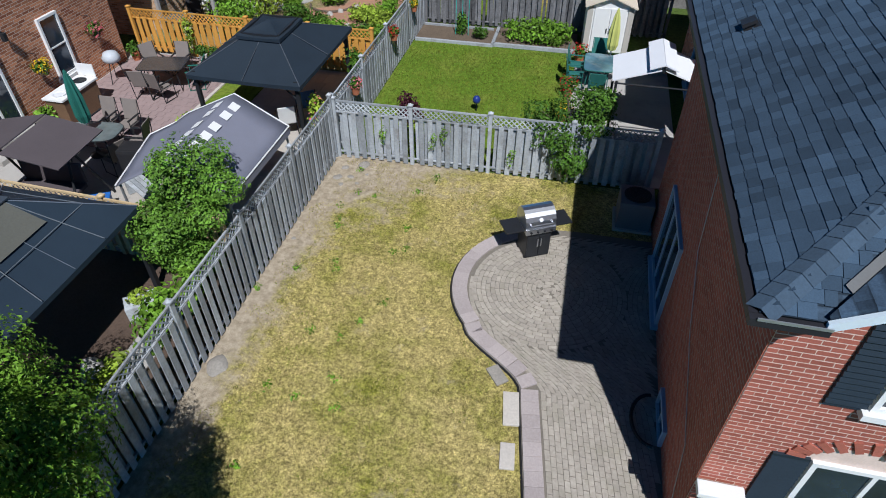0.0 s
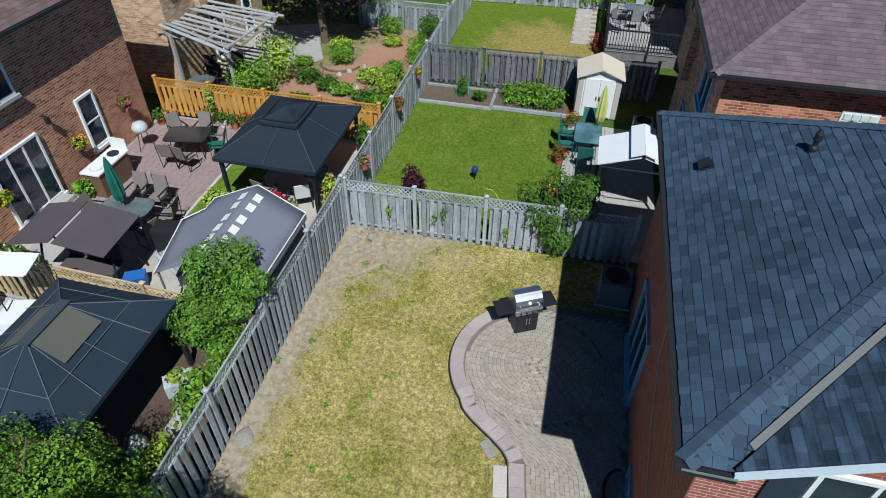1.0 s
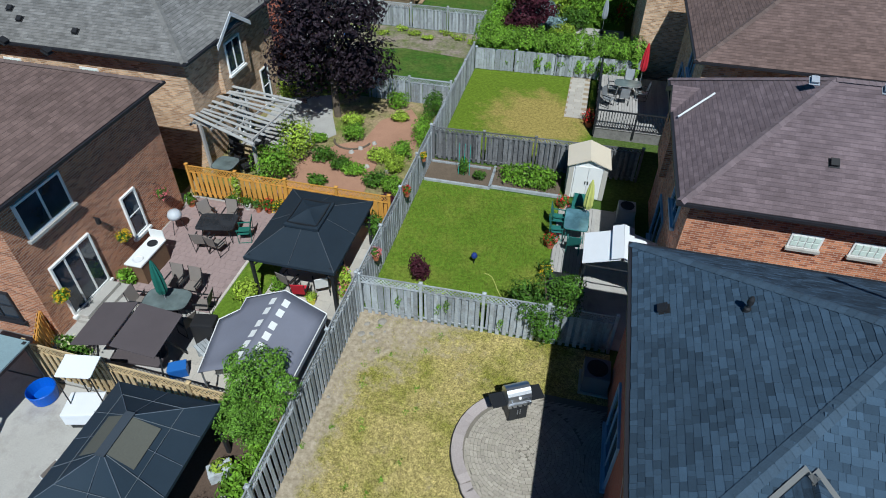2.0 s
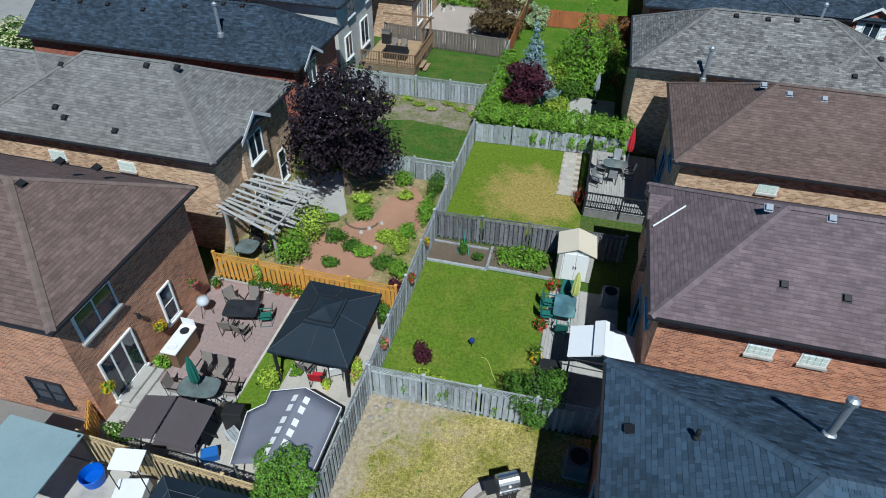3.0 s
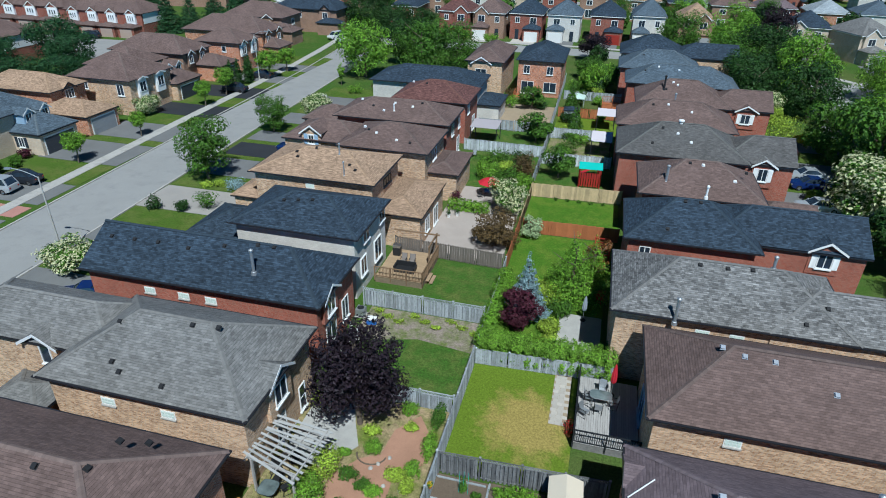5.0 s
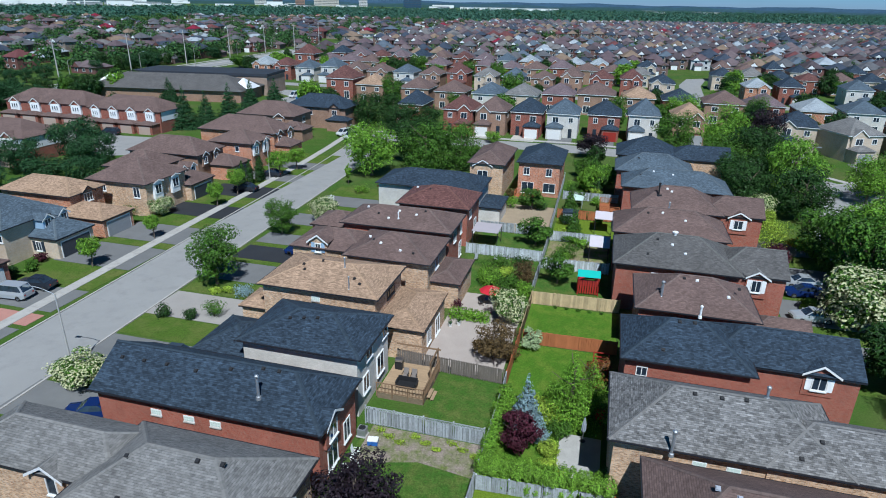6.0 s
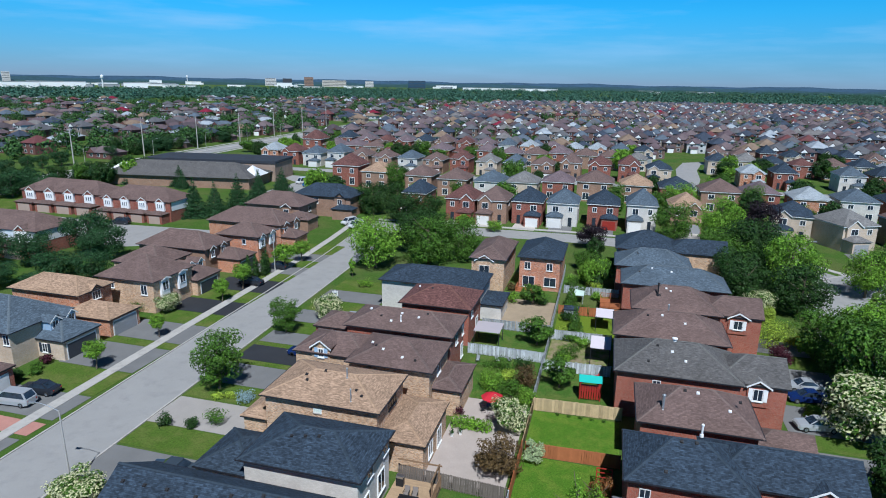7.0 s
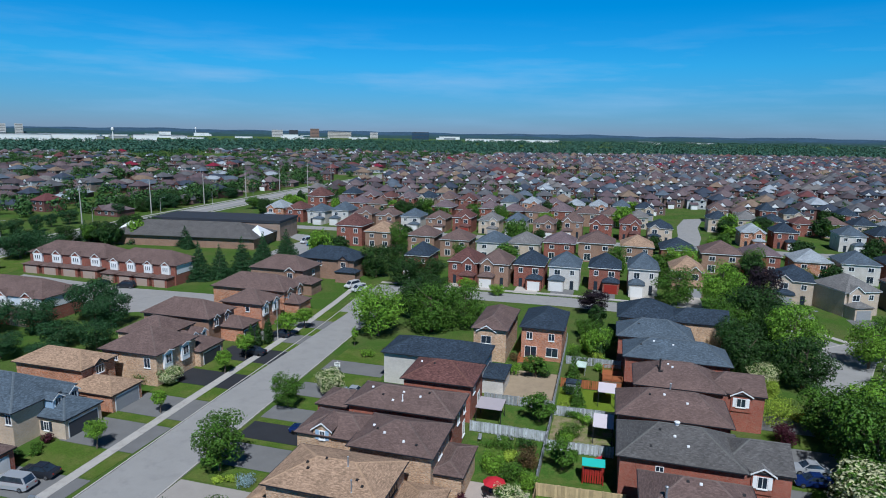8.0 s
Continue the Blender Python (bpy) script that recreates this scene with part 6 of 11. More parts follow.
lathe(bm, 0.0, 0.45, [(0.19, 0.902), (0.19, 0.925), (0.16, 0.925), (0.15, 0.905)], 18)
part("hob", bm, DARK_METAL, k)
bm = bmesh.new()
lathe(bm, 0.0, -0.45, [(0.18, 0.902), (0.20, 0.93), (0.17, 0.93), (0.14, 0.906)], 18)
part("basin", bm, TRIM, k)
part("lid", bevelled(boxes((-0.30, 0.30, 0.78, 0.81, 0.90, 1.28)), 0.01), WHITE, k)
# pale bowl on three legs stands for a lantern-like planter
gl = thing("barbecue", -14.5, 16.0, TZ, 20, "small covered barbecue with a pale lid on a stand", "barbecue")
bm = bmesh.new()
lathe(bm, 0, 0, [(0.08, 0.62), (0.26, 0.72), (0.28, 0.84), (0.2, 0.98), (0.05, 1.03)], 16)
part("bowl", bm, surface("pale_enamel", (0.50, 0.53, 0.56), 0.5, 0.1), gl, smooth=True)
for i in range(3):
    bm = bmesh.new()
    rod(bm, (0.14 * math.cos(2.1 * i), 0.14 * math.sin(2.1 * i), 0.7), (0.3 * math.cos(2.1 * i), 0.3 * math.sin(2.1 * i), 0), 0.014)
    part("leg", bm, DARK_METAL, gl)

GLASS_TABLE = glass_mat("table_glass", (0.12, 0.15, 0.15), 0.08)
SMOKED = glass_mat("smoked_table_glass", (0.035, 0.037, 0.042), 0.12)
patio_table(-12.3, 11.95, 8, 1.55, 1.0, GLASS_TABLE, DARK_METAL, "oval glass-topped patio table with a dark frame")
folded_umbrella(-12.35, 11.95, 2.45, CANVAS_GREEN, "folded green umbrella in a glass patio table", TZ)
for x, y, a in ((-12.75, 13.0, 0), (-12.05, 13.0, 0), (-11.25, 12.3, -80), (-11.35, 11.4, -110), (-13.3, 11.9, 95)):
    patio_chair(x, y, a, DARK_METAL, SLING, "patio chair with a dark frame and taupe sling").location.z = TZ
patio_table(-12.75, 16.1, 12, 1.45, 1.0, SMOKED, DARK_METAL, "dark glass patio table on a paved terrace", oval=False)
for x, y, a in ((-13.0, 15.3, 190), (-12.35, 15.25, 170), (-12.7, 16.9, 5), (-13.5, 16.7, 60)):
    patio_chair(x, y, a, DARK_METAL, SLING, "patio chair with a dark frame and taupe sling").location.z = TZ
patio_chair(-11.75, 16.2, -70, CANVAS_GREEN, CANVAS_GREEN, "green metal garden chair on the terrace").location.z = TZ
for o in [o for o in scene.objects if o.name.startswith("patio_table")]:
    o.location.z = TZ + 0.005
for x, y, r, petal, pm in ((-13.2, 17.95, 0.16, None, WHITE), (-12.55, 18.0, 0.15, None, WHITE), (-12.05, 17.95, 0.14, None, TERRACOTTA), (-11.6, 18.0, 0.15, PETAL_RED, TERRACOTTA), (-11.1, 17.95, 0.17, PETAL_YELLOW, TERRACOTTA), (-14.9, 17.6, 0.16, None, TERRACOTTA), (-10.6, 18.0, 0.15, None, CONCRETE)):
    flower_pot(x, y, r, 0.28, pm, LEAF_MID, petal, "leafy potted plant on the paved terrace", TZ, 1.2)
shrub(-12.95, 18.1, 0.35, 0.3, 1.2, LEAF_LIME, "potted shrub with white flowers against the orange fence", 4, 260, 0.08, BLOSSOM, TZ + 0.3)
shrub(-14.65, 12.95, 0.7, 0.5, 0.7, LEAF_FRESH, "low green plant beside the house door", 6, 320, 0.10, None, TZ)
shrub(-10.15, 13.25, 0.95, 0.9, 0.95, LEAF_LIME, "round yellow-green shrub beside the terrace", 7, 900, 0.09, None, TZ)
shrub(-9.3, 13.9, 0.5, 0.5, 0.6, LEAF_FRESH, "small green shrub under a canopy", 8, 300, 0.09, None, TZ)
shrub(-14.2, 9.6, 1.2, 0.5, 1.0, LEAF_MID, "climbing plant with white flowers on lattice", 9, 500, 0.09, BLOSSOM, TZ)
shrub(-6.9, 14.4, 0.5, 0.8, 1.3, LEAF_LIME, "green climber behind the fence", 10, 420, 0.09, PETAL_PINK, TZ)
shrub(-6.8, 17.4, 0.5, 0.9, 1.5, LEAF_MID, "green climber behind the fence", 11, 420, 0.09, None, TZ)

gazebo(-9.95, -6.75, 13.3, 17.3, 2.52, 3.35, CANVAS_BLACK, DARK_METAL, "black canvas gazebo with a raised vent roof", tier=0.10, seam_mat=surface("grey_seam", (0.075, 0.085, 0.10), 0.8))
g2 = thing("gazebo", -7.75, 10.3, 0, 0, "faded grey canvas gazebo with a patched white ridge", "gazebo")
corner = {"ridge_n": (-7.66, 11.78, 3.0), "ridge_s": (-7.70, 8.85, 2.98), "ne": (-6.42, 11.78, 2.3), "se": (-6.42, 8.8, 2.3), "nw": (-9.1, 11.8, 2.3), "notch": (-8.98, 11.2, 2.42), "west": (-9.55, 10.85, 2.2), "sw": (-9.2, 8.95, 2.1), "crease": (-8.05, 10.3, 2.84)}
corner = {k: Vector(v) - Vector((-7.75, 10.3, 0)) for k, v in corner.items()}
bm = bmesh.new()
vs = {k: bm.verts.new(v) for k, v in corner.items()}
for names in (("ridge_s", "se", "ne", "ridge_n"), ("ridge_n", "nw", "notch"), ("ridge_n", "notch", "crease"), ("crease", "notch", "west"), ("crease", "west", "sw"), ("ridge_n", "crease", "ridge_s"), ("ridge_s", "crease", "sw")):
    bm.faces.new([vs[k] for k in names])
bmesh.ops.subdivide_edges(bm, edges=bm.edges[:], cuts=4, use_grid_fill=True)
for v in bm.verts:
    v.co.z += 0.022 * noise.noise(v.co * 1.7) - 0.012 * (1 + math.sin(v.co.y * 4.2))
bmesh.ops.recalc_face_normals(bm, faces=bm.faces)
bmesh.ops.solidify(bm, geom=bm.faces[:], thickness=0.012)
part("canopy", bm, CANVAS_GREY, g2, smooth=True)
for chain in (("ridge_n", "ne", "se"), ("ridge_n", "nw", "notch", "west", "sw")):
    bm = bmesh.new()
    for a, b in zip(chain, chain[1:]):
        rod(bm, corner[a], corner[b], 0.017, sides=5)
    part("hem", bm, WHITE, g2)
bm = bmesh.new()
plane_face(bm, [corner["ne"] - Vector((0, 0, 0.2)), corner["se"] - Vector((0, 0, 0.2)), corner["se"], corner["ne"]][::-1], 0.01)
part("valance", bm, CANVAS_GREY, g2)
for i in range(6):
    for side in (-1, 1):
        bm = bmesh.new()
        tilt = math.degrees(math.atan2(0.7, 1.24 if side > 0 else 1.5))
        box(bm, -0.10, 0.10, -0.13, 0.13, 0.0, 0.008, pose(0.07 + side * 0.21, -1.05 + 0.40 * i + (0.1 if i > 3 else 0), 3.0 - 0.21 * 0.52 + 0.012, 0, side * tilt, 0))
        part("patch", bm, WHITE, g2)
for k in ("ne", "se", "nw", "sw"):
    c = corner[k]
    bm = bmesh.new()
    rod(bm, (c.x * 0.95, c.y * 0.95, TZ), (c.x * 0.95, c.y * 0.95, c.z - 0.02), 0.028)
    part("post", bm, GALV, g2)

# brown swing canopy in two sheets
sw = thing("canopy_swing", -11.95, 9.75, TZ, 4, "garden swing under a two-sheet brown canopy", "garden swing")
for i, (x0, x1, za, zb) in enumerate(((-1.25, -0.02, 1.78, 2.02), (0.06, 1.35, 2.0, 1.72))):
    bm = bmesh.new()
    plane_face(bm, [(x0, -0.85, za), (x1, -0.85, zb), (x1, 0.85, zb), (x0, 0.85, za)], 0.03)
    part("canopy", bm, CANVAS_MOCHA, sw)
for s in (-1, 1):
    bm = bmesh.new()
    rod(bm, (1.1 * s, -0.7, 0), (0.95 * s, 0, 1.75), 0.03)
    rod(bm, (1.1 * s, 0.7, 0), (0.95 * s, 0, 1.75), 0.03)
    part("frame", bm, DARK_METAL, sw)
part("seat", bevelled(boxes((-0.8, 0.8, -0.3, 0.3, 0.42, 0.52)), 0.03), CANVAS_MOCHA, sw)
part("backrest", bevelled(boxes((-0.8, 0.8, 0.26, 0.36, 0.52, 1.05)), 0.03), CANVAS_MOCHA, sw)
bar = thing("covered_barbecue", -10.45, 11.2, TZ, 10, "barbecue under a black weather cover", "barbecue")
part("cover", bevelled(boxes((-0.38, 0.38, -0.28, 0.28, 0.0, 1.0)), 0.09), RESIN_BLACK, bar)
bn = thing("bench", -9.9, 10.4, TZ, -30, "pale weathered wooden bench beside the canopies", "bench")
for i in range(4):
    part("slat", boxes((-0.65, 0.65, -0.22 + 0.115 * i, -0.12 + 0.115 * i, 0.42, 0.45)), FENCE_GREY, bn)
for s in (-1, 1):
    part("leg_frame", boxes((s * 0.55 - 0.03, s * 0.55 + 0.03, -0.2, 0.22, 0, 0.42)), FENCE_GREY, bn)
bx = thing("cooler_box", -10.7, 9.75, TZ, 30, "blue plastic cool box on the ground", "cool box")
part("body", bevelled(boxes((-0.28, 0.28, -0.18, 0.18, 0, 0.34)), 0.03), surface("blue_plastic", (0.02, 0.10, 0.35), 0.4, 0.1), bx)
part("lid", bevelled(boxes((-0.29, 0.29, -0.19, 0.19, 0.345, 0.40)), 0.02), surface("blue_lid", (0.03, 0.14, 0.45), 0.4, 0.1), bx)
for x, y, mt in ((-8.3, 13.75, CANVAS_RED), (-7.75, 14.2, WHITE), (-8.9, 14.1, SLING), (-7.6, 15.2, surface("chair_blue", (0.05, 0.12, 0.25), 0.6))):
    patio_chair(x, y, 160 + 40 * x, DARK_METAL, mt, "garden chair under a black gazebo").location.z = TZ
flower_pot(-7.9, 13.6, 0.16, 0.25, surface("yellow_pot", (0.6, 0.55, 0.06), 0.6), LEAF_LIME, None, "small potted plant in a yellow pot", TZ, 0.8)
fence((-14.7, 8.9), (-15.9, 10.6), FENCE_ORANGE, "short orange-stained wooden fence beside a house", height=1.2, lattice=0.0, z=0.5)

# ---- the yard with the large dark gazebo ----
g3 = gazebo(-10.75, -7.75, 4.25, 7.85, 2.62, 3.45, surface("navy_canvas", (0.019, 0.033, 0.050), 0.6, 0.12, 1.0, 60, 0.1), DARK_METAL, "large dark navy mesh gazebo with pale panels", ridge=1.0, along="y", seam_mat=surface("slate_seam", (0.10, 0.12, 0.15), 0.7))
bm = bmesh.new()
for s in (-1, 1):
    plane_face(bm, [(s * 0.72, -0.55 * s, 3.08), (s * 0.72, 0.55 * s, 3.08), (s * 0.10, 0.5 * s, 3.43), (s * 0.10, -0.5 * s, 3.43)], 0.004)
part("mesh_panel", bm, surface("olive_mesh", (0.105, 0.105, 0.088), 0.7, 0.1), g3)
bm = bmesh.new()
for s in (-1, 1):
    for y in (-0.5, 0.5):
        rod(bm, (s * 0.03, y, 3.45), (s * 1.5, y * 1.6, 2.64), 0.010, sides=5)
    for q in (0.58,):
        rod(bm, (s * 1.5 * q, -0.5 - 1.3 * q, 3.46 - 0.83 * q), (s * 1.5 * q, 0.5 + 1.3 * q, 3.46 - 0.83 * q), 0.009, sides=5)
        rod(bm, (-1.5 * q, s * (0.5 + 1.3 * q), 3.46 - 0.83 * q), (1.5 * q, s * (0.5 + 1.3 * q), 3.46 - 0.83 * q), 0.009, sides=5)
part("panel_seam", bm, surface("slate_seam_thin", (0.12, 0.14, 0.16), 0.7), g3)
part("ridge_panel", boxes((-0.12, 0.12, -0.6, 0.6, 3.45, 3.475)), surface("slate_panel", (0.05, 0.062, 0.078), 0.6, 0.1), g3)
can = thing("canopy", -12.2, 8.05, TZ, 10, "small white canvas canopy on thin dark poles", "canopy")
bm = bmesh.new()
plane_face(bm, [(-0.5, -0.35, 1.95), (0.5, -0.35, 1.95), (0.5, 0.35, 2.05), (-0.5, 0.35, 2.05)], 0.02)
part("canvas", bm, CANVAS_WHITE, can)
for x in (-0.5, 0.5):
    for y in (-0.35, 0.35):
        bm = bmesh.new()
        rod(bm, (x, y, 0), (x, y, 1.97), 0.018)
        part("pole", bm, DARK_METAL, can)
tb = thing("cloth_table", -12.3, 7.7, TZ, 15, "low table under a white cloth", "table")
part("cloth", bevelled(boxes((-0.5, 0.5, -0.4, 0.4, 0.25, 0.72)), 0.04), CANVAS_WHITE, tb)
part("underframe", boxes((-0.42, 0.42, -0.32, 0.32, 0, 0.25)), DARK_METAL, tb)
po = thing("paddling_pool", -14.1, 8.0, TZ, 0, "round blue plastic tub in the yard", "tub")
bm = bmesh.new()
lathe(bm, 0, 0, [(0.36, 0), (0.42, 0.42), (0.40, 0.44), (0.33, 0.1)], 20)
part("wall", bm, surface("blue_tub", (0.01, 0.10, 0.50), 0.4, 0.1), po)
aw = thing("awning", -15.4, 8.2, 0, 0, "pale blue-grey awning roof beside the house", "awning")
bm = bmesh.new()
plane_face(bm, [(-1.6, -2.4, 2.55), (1.2, -2.4, 2.45), (1.2, 0.35, 2.45), (-1.6, 0.35, 2.55)], 0.05)
part("sheet", bm, surface("pale_blue_sheet", (0.23, 0.32, 0.35), 0.55, 0.14), aw)
for x, y in ((-1.5, -2.3), (1.1, -2.3), (1.1, 0.25), (-1.5, 0.25)):
    part("post", boxes((x - 0.05, x + 0.05, y - 0.05, y + 0.05, 0.45, 2.47)), DARK_METAL, aw)
for x, y, a in ((-10.9, 4.6, 30), (-11.3, 5.6, 80), (-8.9, 4.0, 180)):
    patio_chair(x, y, a, WHITE if x < -11 else DARK_METAL, SLING, "garden chair beside a dark gazebo").location.z = TZ
pl = thing("planter", -7.75, 7.0, TZ, 40, "grey wooden planter with green plants", "planter")
part("trough", bevelled(boxes((-0.32, 0.32, -0.2, 0.2, 0, 0.38)), 0.02), FENCE_GREY, pl)
lv = new("foliage", leaves_mesh("foliage", LEAF_LIME, [(0, 0, 0.45, 0.3, 0.2, 0.15)], 120, 0.08, 4))
lv.parent = pl
for i, (x, y, w, d, h) in enumerate(((-7.1, 6.5, 0.8, 1.4, 0.9), (-7.0, 5.0, 0.7, 1.2, 0.9), (-6.85, 7.4, 0.6, 0.9, 1.1), (-7.3, 3.6, 0.8, 1.2, 0.8))):
    shrub(x, y, w, d, h, LEAF_LIME if i % 2 else LEAF_FRESH, "leafy green plants along the inside of the fence", 30 + i, 520, 0.10, None, TZ)
boulder(-7.75, 5.4, 0.28, 0.4, "pale rounded garden stone beside plants", 9, CONCRETE, TZ)

# ---- second garden: lawn, beds, shed and white gazebo ----
ground_patch("lawn", rect(FENCE_X + 0.06, -0.05, 14.4, 22.6), LAWN_GREEN, "mown bright green lawn with yellow patches", 0.03, "lawn")
tufts("grass", FENCE_X + 0.1, -0.1, 14.5, 22.5, 26000, GRASS_GREEN, "green grass blades of the mown lawn", 0.045, z=0.025)
ground_patch("vegetable_bed", rect(FENCE_X + 0.06, -3.3, 22.65, 24.4), DARK_SOIL, "bare grey-brown vegetable bed behind a lawn", 0.06, "garden bed")
ground_patch("flower_bed", rect(-3.2, -0.1, 22.8, 24.5), DARK_SOIL, "planted garden bed in front of a fence", 0.06, "garden bed")
for x0, x1, y0, y1 in ((FENCE_X + 0.1, -3.2, 22.56, 22.68), (-3.28, -3.16, 22.6, 24.4), (-3.2, 0.0, 22.72, 22.84), (FENCE_X + 0.1, -3.4, 24.1, 24.2)):
    setting("bed_edging", boxes((x0, x1, y0, y1, -0.05, 0.13)), FENCE_GREY, "pale timber edging round a garden bed", "edging")
shrub(-1.6, 23.55, 3.0, 1.2, 0.75, LEAF_FRESH, "leafy low green plants in a garden bed", 41, 2200, 0.10, None, 0.05)
shrub(-4.55, 23.5, 0.5, 0.5, 0.9, LEAF_MID, "tall green tomato plants on green stakes", 42, 420, 0.08, None, 0.05)
shrub(-3.8, 23.2, 0.6, 0.5, 0.6, LEAF_MID, "small green vegetable plants in bare soil", 43, 320, 0.08, None, 0.05)
for i, x in enumerate((-4.8, -4.55, -4.3)):
    s = thing("garden_stake", x, 23.4, 0.05, 0, "thin green garden stake", "stake", "garden stakes")
    bm = bmesh.new()
    rod(bm, (0, 0, -0.05), (0, 0.1, 1.6), 0.012, sides=5)
    part("rod", bm, CANVAS_TEAL, s)
ground_patch("patio", rect(-0.02, 3.2, 14.5, 22.3), CONCRETE, "concrete patio in the shade of a house", 0.035, "paving")
deck(0.0, 1.55, 16.0, 22.2, 0.10, DECK_GREY, "low grey timber deck beside a lawn", along="y")
sh = thing("garden_shed", 0.92, 23.55, 0.05, 3, "white resin garden shed with a cream roof", "shed")
part("body", boxes((-0.82, 0.82, -0.62, 0.75, 0, 1.75)), WHITE, sh)
for s in (-1, 1):
    d = part("door", bevelled(boxes((s * 0.29 - 0.27, s * 0.29 + 0.27, -0.665, -0.625, 0.06, 1.66)), 0.01), WHITE, sh)
    part("handle", boxes((s * 0.06 - 0.02, s * 0.06 + 0.02, -0.70, -0.667, 0.8, 0.95)), DARK_METAL, d)
    part("corner_post", boxes((s * 0.72 - 0.10, s * 0.72 + 0.10, -0.655, -0.625, 0.02, 1.74)), surface("beige_resin", (0.48, 0.45, 0.40), 0.6, 0.05), sh)
bm = bmesh.new()
plane_face(bm, [(-0.92, 0.85, 1.74), (-0.92, -0.78, 1.74), (0, -0.78, 2.12), (0, 0.85, 2.12)], 0.05)
plane_face(bm, [(0.92, -0.78, 1.74), (0.92, 0.85, 1.74), (0, 0.85, 2.12), (0, -0.78, 2.12)], 0.05)
part("roof", bm, surface("cream_resin", (0.66, 0.58, 0.46), 0.6, 0.06), sh)
bm = bmesh.new()
vs = [bm.verts.new(v) for v in ((-0.82, -0.62, 1.75), (0.82, -0.62, 1.75), (0, -0.62, 2.07), (-0.82, 0.75, 1.75), (0.82, 0.75, 1.75), (0, 0.75, 2.07))]
for f in ((0, 1, 2), (5, 4, 3), (0, 3, 4, 1), (1, 4, 5, 2), (2, 5, 3, 0)):
    bm.faces.new([vs[i] for i in f])
part("gable", bm, WHITE, sh)
wg = thing("gazebo", 2.3, 17.02, 0.1, 0, "white canvas gazebo with a raised ridge by the house", "gazebo")
for s in (-1, 1):
    bm = bmesh.new()
    plane_face(bm, [(s * 1.26, s * 0.82, 2.05), (s * 1.26, -s * 0.82, 2.05), (s * 0.05, -s * 0.82, 2.46), (s * 0.05, s * 0.82, 2.46)], 0.03)
    part("canopy", bm, CANVAS_WHITE, wg)
    bm = bmesh.new()
    plane_face(bm, [(s * 0.36, s * 0.90, 2.50), (s * 0.36, -s * 0.90, 2.50), (0, -s * 0.90, 2.64), (0, s * 0.90, 2.64)], 0.03)
    part("vent_canopy", bm, CANVAS_WHITE, wg)
    bm = bmesh.new()
    rod(bm, (0, s * 0.8, 2.40), (0, s * 0.8, 2.60), 0.03)
    rod(bm, (-1.2, s * 0.8, 2.0), (1.2, s * 0.8, 2.0), 0.025)
    part("beam", bm, DARK_METAL, wg)
    for x in (-1.15, 1.15):
        part("post", boxes((x - 0.035, x + 0.035, s * 0.78 - 0.035, s * 0.78 + 0.035, 0, 2.04)), DARK_METAL, wg)
GREEN_METAL = surface("green_metal", (0.03, 0.15, 0.13), 0.5, 0.15, 3, 40, 0.1)
AQUA_GLASS = glass_mat("aqua_table_glass", (0.10, 0.20, 0.24), 0.08)
t = patio_table(0.75, 20.3, 90, 1.4, 0.95, AQUA_GLASS, GREEN_METAL, "green metal patio table with an aqua glass top", oval=False)
t.location.z = 0.105
for x, y, a in ((0.05, 19.9, 95), (0.05, 20.7, 90), (0.75, 21.4, 0), (0.75, 19.2, 180)):
    patio_chair(x, y, a, GREEN_METAL, GREEN_METAL, "green metal slatted garden chair at a glass table").location.z = 0.105
folded_umbrella(1.1, 20.85, 2.35, CANVAS_LIME, "folded lime-yellow umbrella at the garden table", 0.1)
for x, y, petal in ((0.1, 22.0, PETAL_RED), (-0.12, 19.3, PETAL_RED), (-0.1, 17.35, PETAL_YELLOW), (-0.15, 17.7, None)):
    flower_pot(x, y, 0.19, 0.3, TERRACOTTA, LEAF_MID, petal, "terracotta pot with flowers beside the lawn", 0.03)
hb = thing("storage_chest", 0.5, 16.9, 0.1, 0, "black resin storage chest on the deck", "chest")
part("body", bevelled(boxes((-0.45, 0.45, -0.3, 0.3, 0, 0.5)), 0.02), RESIN_BLACK, hb)
part("lid", bevelled(boxes((-0.47, 0.47, -0.32, 0.32, 0.505, 0.56)), 0.02), RESIN_BLACK, hb)
air_conditioner(2.75, 21.9, "grey air conditioning unit beside a brick wall", 0.72)
for y in (19.6, 15.6):
    flower_pot(FENCE_X + 0.19, y, 0.14, 0.24, TERRACOTTA, LEAF_MID, PETAL_RED if y > 18 else PETAL_PINK, "pot of bright flowers hung on the fence", 1.25, 0.9)
flower_pot(FENCE_X + 0.18, 22.3, 0.12, 0.22, TERRACOTTA, LEAF_MID, PETAL_YELLOW, "small pot of yellow flowers hung on the fence", 1.25, 0.8)
shrub(-4.75, 16.3, 0.8, 0.75, 1.0, LEAF_WINE, "round dark purple barberry shrub on the lawn", 51, 900, 0.08)
shrub(-4.1, 15.1, 2.0, 0.9, 0.7, LEAF_LIME, "spreading yellow-green plants behind the fence", 52, 1500, 0.10)
tree("snowball", 0.1, 14.75, 2.75, 1.1, LEAF_MID, "round leafy green shrub over the fence", 53, 0.1, 9000, 0.062, 13, category="shrub", name="shrub")
shrub(0.9, 14.9, 0.8, 0.6, 1.2, LEAF_DARK, "dark green shrub in the shade", 54, 500, 0.10)
